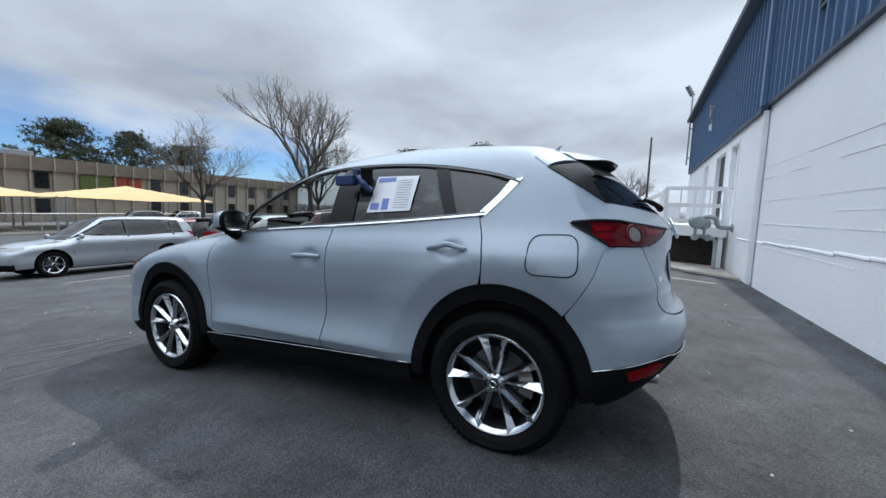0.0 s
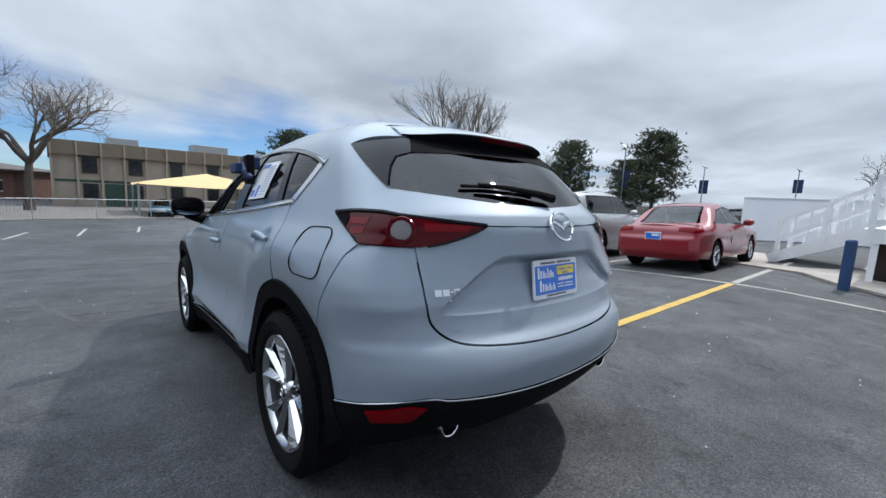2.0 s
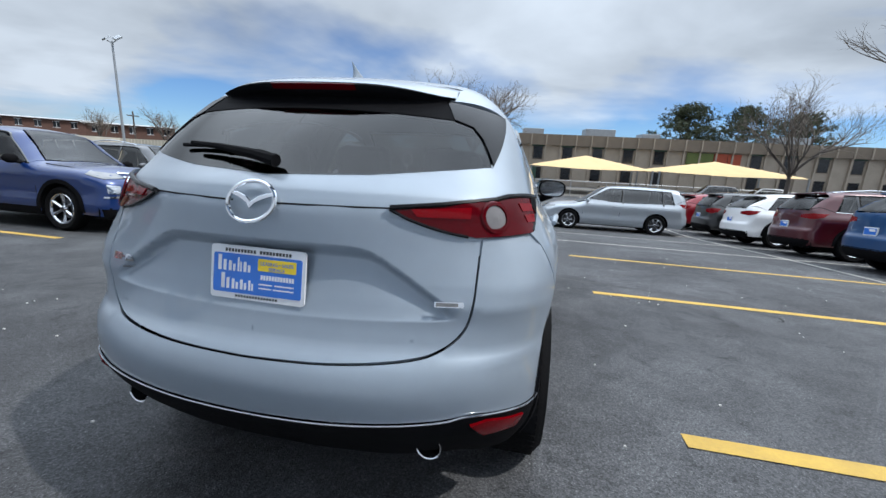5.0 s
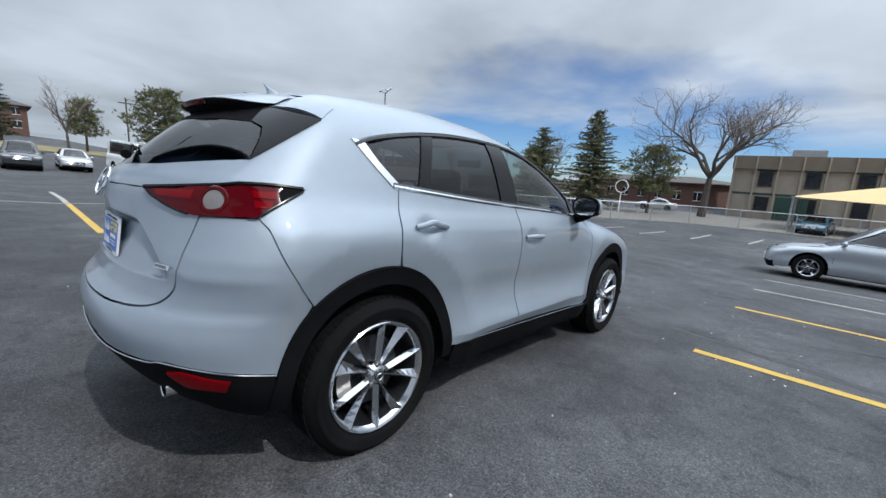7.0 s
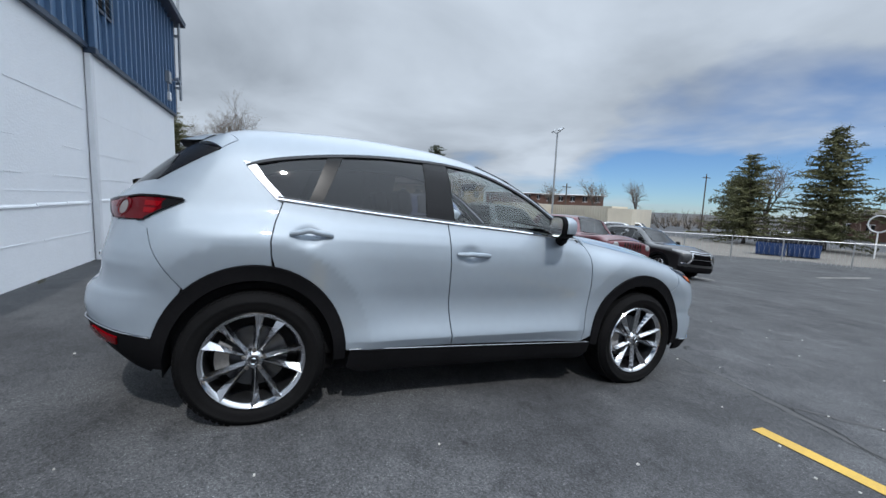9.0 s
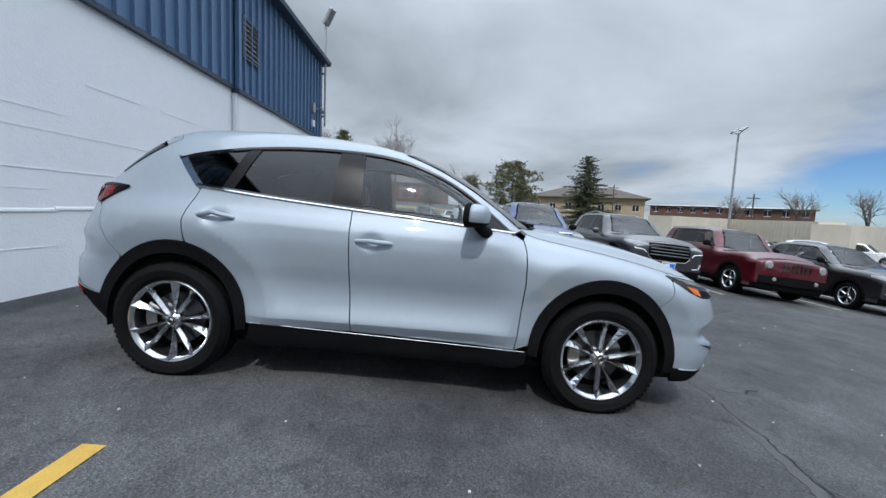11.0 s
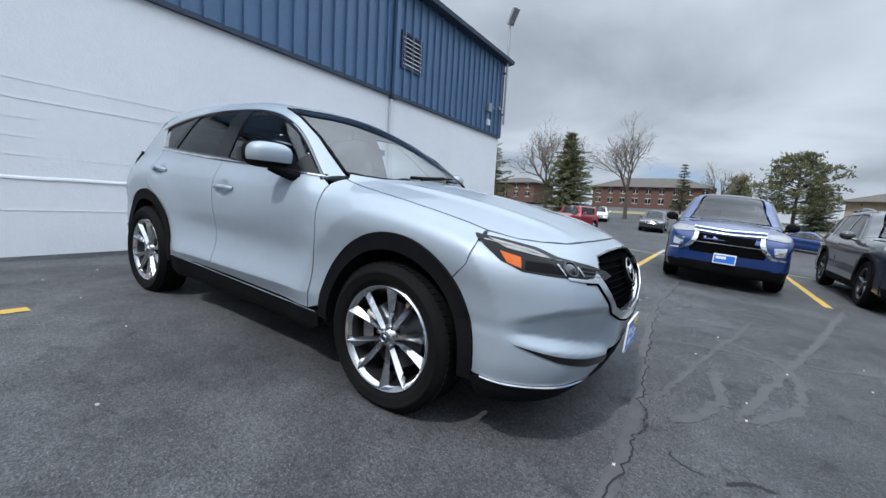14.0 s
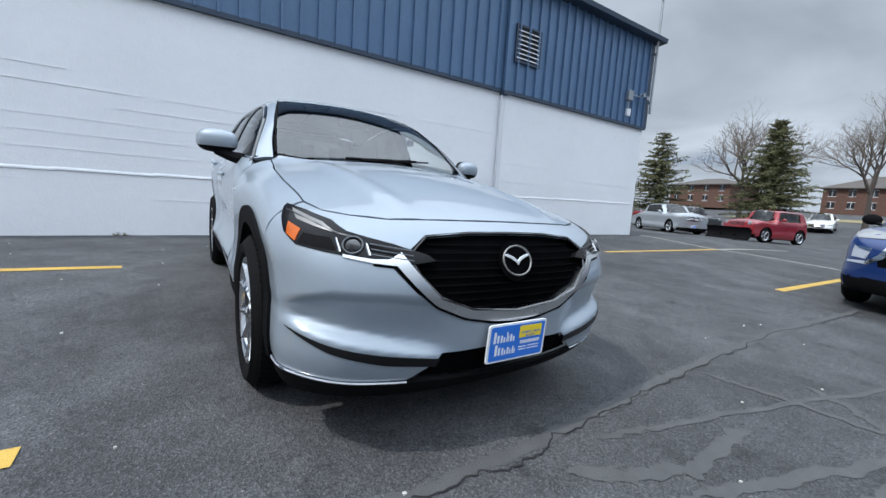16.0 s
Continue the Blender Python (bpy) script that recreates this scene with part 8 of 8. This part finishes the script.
part("entrance", Mesh().box((4.2, 0.34, 0), (7.0, 0.41, 2.5)), GREENP, office, "dark green entrance")
for x, w, d in ((5, 3, 1.1), (14, 4.2, 1.3), (22, 2.4, 0.9), (40, 4, 1.2)):
    part("rooftop_unit", Mesh().box((x, 5, OH - 0.1), (x + w, 8, OH + d)), GREYMET, office, "grey rooftop unit", bevel=0.05)

for x0, x1, yc in ((0.8, 12.6, 43.5), (13.0, 26.0, 44.0)):
    cn = thing("shade_canopy", "tan fabric shade canopy on steel posts", "canopy", pose(0.5 * (x0 + x1), yc, lie(x0, yc)), "shade canopies")
    hx = 0.5 * (x1 - x0)
    def sail(u, v):
        a, b = 2 * u - 1, 2 * v - 1
        e = max(abs(a), abs(b))
        return (a * hx, b * 4.2, 2.75 + 1.25 * (1 - e) ** 0.85 - 0.16 * (1 - abs(a * b)) * e)
    part("fabric", Mesh().sheet(sail, 24, 16), CANVAS, cn, "tan fabric", smooth=True)
    for a in (-1, 1):
        for b in (-1, 1):
            part("post", Mesh().tube([(a * hx * 0.97, b * 4.1, 0), (a * hx * 0.97, b * 4.1, 2.8)], 0.09, 8), GREYMET, cn, smooth=True)

fence = thing("chain_link_fence", "galvanised chain-link fence along the lot", "fence", pose(0, 0, 0))
GALV = pbr("galvanised_steel", (0.42, 0.43, 0.44), 0.45, 0.7, var=0.15)
fpts = [(-24, 19.5), (-17, 21.5), (-11.5, 27.0), (-5.0, 35.0), (8, 37.2), (22, 38.6), (40, 40)]
for (ax, ay), (bx, by) in zip(fpts, fpts[1:]):
    k = max(1, round(math.hypot(bx - ax, by - ay) / 3.0))
    for i in range(k):
        p0 = Vector((ax + (bx - ax) * i / k, ay + (by - ay) * i / k, 0))
        p1 = Vector((ax + (bx - ax) * (i + 1) / k, ay + (by - ay) * (i + 1) / k, 0))
        p0.z, p1.z = lie(p0.x, p0.y), lie(p1.x, p1.y)
        part("post", Mesh().tube([p0, p0 + Vector((0, 0, 1.5))], 0.035, 6), GALV, fence)
        part("top_rail", Mesh().tube([p0 + Vector((0, 0, 1.46)), p1 + Vector((0, 0, 1.46))], 0.028, 5), GALV, fence)
        wires = Mesh()
        n = int((p1 - p0).length / 0.24)
        for q in range(n):
            for s in (0, 1):
                a0, b0 = p0.lerp(p1, (q + s) / n), p0.lerp(p1, min(1, (q + 1 - s) / n))
                wires.bar(a0 + Vector((0, 0, 0.05)), b0 + Vector((0, 0, 1.45)), 0.006)
        part("wire_mesh", wires, GALV, fence, fix=False)
part("far_verge", Mesh().add([(-24, 20.2, lie(-24, 20.2) + 0.03), (-5, 35.6, lie(-5, 35.6) + 0.03), (60, 42, lie(60, 42) + 0.03), (60, 53, lie(60, 53) + 0.03), (-10, 53, lie(-10, 53) + 0.03), (-40, 36, lie(-40, 36) + 0.03)], [(0, 1, 2, 3, 4, 5)]), pbr("far_paving", (0.15, 0.14, 0.125), 0.9, var=0.3, vscale=0.6))
bpy.data.objects["far_verge"].name = "pavement_far"
tagged(bpy.data.objects["pavement_far"], "pale worn paving beyond the fence", "pavement", kind="structure")
DUMPB = pbr("dumpster_blue", (0.015, 0.05, 0.16), 0.5, var=0.25, vscale=2)
for x, y, rz in ((-15.2, 32.6, 30), (-13.6, 33.5, 30)):
    dm = thing("dumpster", "dark blue steel dumpster", "dumpster", pose(x, y, lie(x, y) + 0.02, 0, 0, rz), "dumpsters")
    part("bin", Mesh().add([(-0.85, -0.65, 0.08), (0.85, -0.65, 0.08), (0.85, 0.65, 0.08), (-0.85, 0.65, 0.08), (-0.9, -0.8, 1.0), (0.9, -0.8, 1.0), (0.9, 0.75, 1.3), (-0.9, 0.75, 1.3)], [(3, 2, 1, 0), (4, 5, 6, 7), (0, 1, 5, 4), (1, 2, 6, 5), (2, 3, 7, 6), (3, 0, 4, 7)]), DUMPB, dm, bevel=0.02)
    part("lid", Mesh().add([(-0.92, -0.82, 1.02), (0.92, -0.82, 1.02), (0.92, 0.78, 1.33), (-0.92, 0.78, 1.33), (-0.92, -0.82, 1.06), (0.92, -0.82, 1.06), (0.92, 0.78, 1.37), (-0.92, 0.78, 1.37)], [(3, 2, 1, 0), (4, 5, 6, 7), (0, 1, 5, 4), (1, 2, 6, 5), (2, 3, 7, 6), (3, 0, 4, 7)]), BLACKPL, dm, "black lid")
    for q in (-0.5, 0.0, 0.5):
        part("rib", Mesh().box((q - 0.03, -0.83, 0.12), (q + 0.03, -0.68, 0.98)), DUMPB, dm)
ring = thing("hoop_sign", "white ring-shaped sign near the far trees", "sign", pose(-12.4, 40.2, lie(-12.4, 40.2)))
part("hoop", Mesh().tube([(0.62 * math.cos(a), 0, 1.0 - lie(-12.4, 40.2) + 0.62 * math.sin(a)) for a in (2 * math.pi * i / 32 for i in range(32))], 0.05, 6, True), WHITEPT, ring, smooth=True)
part("post", Mesh().tube([(0, 0, 0), (0, 0, 0.38 - lie(-12.4, 40.2))], 0.05, 6), WHITEPT, ring)


def block(name, label, x, y, rz, w, d, h, mat, roof_h=1.6, storeys=2, bay=3.0, eave=0.7, roofmat=None, z=None):
    """A plain building with a hipped roof and a window in each bay, front along its own -y."""
    b = thing(name, label, "building", pose(x, y, lie(x, y) - 0.1 if z is None else z, 0, 0, rz))
    part("wall", Mesh().box((0, 0, -0.6), (w, d, h)), mat, b)
    e = eave
    part("roof", Mesh().add([(-e, -e, h), (w + e, -e, h), (w + e, d + e, h), (-e, d + e, h), (d / 2, d / 2, h + roof_h), (w - d / 2, d / 2, h + roof_h), (-e, -e, h + 0.15), (w + e, -e, h + 0.15), (w + e, d + e, h + 0.15), (-e, d + e, h + 0.15)],
                            [(0, 3, 2, 1), (0, 1, 7, 6), (1, 2, 8, 7), (2, 3, 9, 8), (3, 0, 6, 9), (6, 7, 5, 4), (7, 8, 5), (8, 9, 4, 5), (9, 6, 4)]), roofmat or ROOFDK, b)
    n = int(w / bay)
    for s in range(storeys):
        z0 = 0.9 + s * (h / storeys)
        for i in range(n):
            xw = (i + 0.5) * w / n
            wd = new("window")
            wd.parent, wd.location = b, (xw, 0, z0)
            part("pane", Mesh().box((-0.55, -0.03, 0), (0.55, 0.02, 1.25)), WINDK, wd)
            part("window_frame", Mesh().box((-0.63, -0.05, -0.08), (0.63, -0.0, 0)).box((-0.63, -0.05, 1.25), (0.63, 0.0, 1.33)).box((-0.03, -0.05, 0), (0.03, 0.0, 1.25)), WHITEPT, wd)
    return b


block("apartment_building", "two-storey brick apartment building with hipped roof", -111, -25, 90, 27, 13, 4.9, BRICK, 2.9, z=3.8)
block("apartment_building", "two-storey brick apartment building with hipped roof", -99, -50, 80, 14, 10, 4.4, BRICK, 1.8, z=4.0)
block("community_building", "low tan building with brown hipped roof and dormers", -86.5, 19.9, 68, 23, 13, 3.4, TANST, 2.6, 1, eave=1.0, z=1.9)
block("brick_terrace", "long low brick building with pale roof edge", -87, 64, 48, 15, 10, 5.0, BRICK, 0.4, 2, roofmat=WHITEPT, z=-0.4)
block("brick_terrace", "long low brick building with pale roof edge", -112, 60, 60, 24, 10, 5.2, BRICK, 0.4, 2, roofmat=WHITEPT, z=0.2)
block("brick_house", "brown brick building among the trees", -34, 78, -20, 26, 12, 3.4, BRICK, 1.2, 1, z=-1.6)
block("tan_house", "low tan building behind the trees", -8, 92, -8, 24, 12, 3.2, TANST, 1.2, 1, z=-1.6)
tr_c = pbr("trailer_cream", (0.52, 0.48, 0.40), 0.6, var=0.1, vscale=1.0)
for x, y, rz, l_ in ((-37.5, 42.5, -58, 12.2), (-44.2, 31.8, -58, 12.2), (-44.0, 33.0, 2, 12.2)):
    c_ = thing("storage_trailer", "cream corrugated storage container", "container", pose(x, y, lie(x, y), 0, 0, rz) @ Matrix.Diagonal((1, 1, 1.13, 1)), "storage containers")
    part("body", Mesh().box((0, 0, 0.15), (l_, 2.45, 2.75)), tr_c, c_)
    k = Mesh().box((-0.05, -0.05, 0.18), (0.05, 0.0, 2.7))
    p0 = part("corrugation", k, tr_c, c_)
    for i in range(1, int(l_ / 0.4)):
        ob = new("corrugation", p0.data)
        ob.parent, ob.location = c_, (0.4 * i, 0, 0)
    part("base_rail", Mesh().box((0, -0.06, 0), (l_, 2.5, 0.15)), GREYMET, c_)


def lamp_post(x, y, h, heads, label):
    p = thing("street_lamp", label, "street lamp", pose(x, y, lie(x, y)), "lot lamps")
    part("pole", Mesh().tube([(0, 0, 0), (0, 0, h)], [0.08, 0.055], 8), GREYMET, p, smooth=True)
    for i in range(heads):
        s = 1 if i else -1
        part("arm", Mesh().tube([(0, 0, h - 0.1), (s * 0.35, 0, h + 0.05)], 0.03, 6), GREYMET, p)
        hd = part("lamp_head", Mesh().box((-0.14, -0.22, -0.05), (0.14, 0.22, 0.05)), GREYMET, p, bevel=0.02)
        hd.location, hd.rotation_euler = (s * 0.4, 0, h + 0.18), (radians(35), radians(20 * s), 0)
    return p


mast = lamp_post(-38.3, 30.2, 7.4, 2, "tall steel lamp post with two flood heads")
mast.matrix_basis = mast.matrix_basis @ Matrix.Diagonal((1.6, 1.6, 1.62, 1))
for q in (lamp_post(57, 15.0, 7.5, 2, "distant lamp post with blue banner"), lamp_post(66, 7.2, 7.0, 2, "distant lamp post with blue banner"), lamp_post(39.5, 16.9, 8.2, 2, "tall lamp post with blue banner")):
    part("banner", Mesh().box((0.12, -0.55, 4.3), (0.16, 0.45, 6.0)), NAVY, q, "dark blue banner")
    part("banner_arm", Mesh().box((0.0, -0.03, 5.98), (0.16, 0.03, 6.03)), GREYMET, q)
for x, y, h in ((40, -2.4, 8.6), (-62, 28, 7.5), (-66, 9.5, 7.5), (-48, 40, 6.5), (-40, 60, 9)):
    up_ = thing("utility_pole", "weathered wooden utility pole", "pole", pose(x, y, lie(x, y)), "utility poles")
    part("pole", Mesh().tube([(0, 0, 0), (0, 0, h)], [0.11, 0.08], 8), BARK, up_, smooth=True)
    if x != 40:
        part("crossarm", Mesh().box((-0.05, -0.8, h - 0.6), (0.05, 0.8, h - 0.48)), BARK, up_)
# low winter scrub far off
rs_ = random.Random(5)
sc = Mesh()
for k in range(900):
    a = rs_.uniform(-0.10, 0.42) if k % 3 == 0 else rs_.uniform(1.75, 2.85) if k % 3 == 1 else rs_.uniform(0.35, 0.9)
    d = rs_.uniform(75, 130)
    x, y = d * math.cos(a), d * math.sin(a)
    b0 = Vector((x, y, lie(x, y)))
    for _ in range(16):
        tp_ = b0 + Vector((rs_.gauss(0, 1.5), rs_.gauss(0, 1.5), rs_.uniform(0.8, 3.8)))
        s_ = Vector((rs_.gauss(0, 0.05), rs_.gauss(0, 0.05), 0))
        sc.add([b0 - s_, b0 + s_, tp_], [(0, 1, 2)])
tagged(part("distant_scrub", sc, TWIG, fix=False), "distant leafless bushes along the horizon", "bushes", kind="stuff")
gr = Mesh()
for k in range(40):
    x0, y0 = -52 - rs_.uniform(0, 10), -20 + 2.0 * k
    gr.add([(x0, y0, lie(x0, y0) + 0.05), (x0 - 16, y0, lie(x0 - 16, y0) + 0.05), (x0 - 16, y0 + 2.0, lie(x0 - 16, y0 + 2.0) + 0.05), (x0, y0 + 2.0, lie(x0, y0 + 2.0) + 0.05)], [(0, 1, 2, 3)])
tagged(part("lawn", gr, pbr("winter_grass", (0.20, 0.17, 0.085), 0.95, var=0.25, vscale=0.8)), "dry winter grass bank", "grass", kind="structure")


# ---- cracks and patches in the asphalt ----
CRACK = pbr("crack_filler", (0.012, 0.012, 0.013), 0.9, var=0.3)
DUST = pbr("worn_grey_asphalt", (0.084, 0.085, 0.087), 0.9, var=0.35, vscale=9.0, bump=0.5, bscale=90, col2=(0.055, 0.056, 0.058))
SEALD = pbr("dark_sealer", (0.022, 0.022, 0.024), 0.65, var=0.3, vscale=4, bump=0.4, bscale=110)


def ribbon(pts, w, mat, lift, seed, jag=0.03, name="crack", label="ragged crack in the asphalt"):
    """A ragged band on the ground along plan points."""
    r = random.Random(seed)
    P = spline(pts, 26)
    m, j = Mesh(), 0.0
    for i, (x, y) in enumerate(P):
        a, b = P[max(i - 1, 0)], P[min(i + 1, len(P) - 1)]
        d = Vector((b[0] - a[0], b[1] - a[1])).normalized()
        n = Vector((-d.y, d.x))
        j = 0.75 * j + r.gauss(0, jag * 0.35)
        ends = 0.25 + 0.75 * min(1, i / 6, (len(P) - 1 - i) / 6)
        for q in (-1, 1):
            k = (q * w * ends * r.uniform(0.45, 0.75) + j)
            px, py = x + n.x * k, y + n.y * k
            m.v.append((px, py, lie(px, py) + lift))
    m.f = [(2 * i, 2 * i + 1, 2 * i + 3, 2 * i + 2) for i in range(len(P) - 1)]
    return tagged(part(name, m, mat, None), label, "crack", "asphalt cracks", "structure")


main_crack = [(3.4, 1.85), (2.3, 2.04), (1.5, 2.24), (0.6, 2.38), (0.04, 2.37), (-0.7, 2.31), (-1.9, 2.22), (-3.3, 2.16), (-5.8, 2.22)]
ribbon(main_crack, 0.055, DUST, 0.003, 1, 0.012, "joint_band", "pale worn joint in the asphalt")
ribbon([(x, y + 0.03) for x, y in main_crack], 0.007, CRACK, 0.0055, 2, 0.03)
ribbon([(-0.35, 2.85), (-1.1, 3.2), (-1.9, 3.15), (-2.2, 2.7)], 0.05, DUST, 0.003, 3, 0.035, "worn_patch", "pale scuffed patch of asphalt")
ribbon([(-0.1, 2.55), (-0.55, 2.75), (-1.2, 2.75)], 0.06, DUST, 0.0032, 4, 0.03, "worn_patch", "pale scuffed patch of asphalt")
ribbon([(-1.7, 2.3), (-1.95, 3.2), (-2.6, 4.4), (-4.0, 6.0)], 0.035, DUST, 0.0034, 5, 0.03, "joint_band", "pale worn joint in the asphalt")
ribbon([(-0.4, 2.45), (-1.2, 2.62), (-3.4, 3.1)], 0.03, DUST, 0.0036, 6, 0.02, "joint_band", "pale worn joint in the asphalt")
ribbon([(-0.45, 2.85), (-1.35, 3.1), (-3.0, 3.6), (-6, 4.4)], 0.05, DUST, 0.003, 7, 0.02, "joint_band", "pale worn joint in the asphalt")
ribbon([(1.45, 2.3), (3.0, 3.4), (5.0, 4.0)], 0.04, DUST, 0.003, 8, 0.02, "joint_band", "pale worn joint in the asphalt")
rc = random.Random(77)
for i in range(46):
    x, y = rc.uniform(-4.5, 5.5), rc.uniform(-3.4, 5.2)
    if abs(x) < 0.9 and abs(y) < 2.2:
        continue
    a, n = rc.uniform(0, 6.28), rc.uniform(0.10, 0.35)
    ribbon([(x, y), (x + n * 0.5 * math.cos(a), y + n * 0.5 * math.sin(a)), (x + n * math.cos(a + 0.4), y + n * math.sin(a + 0.4))], rc.uniform(0.006, 0.02), SEALD if i % 3 else CRACK, 0.002, 100 + i, 0.008, "crack", "short dark scuff in the asphalt")
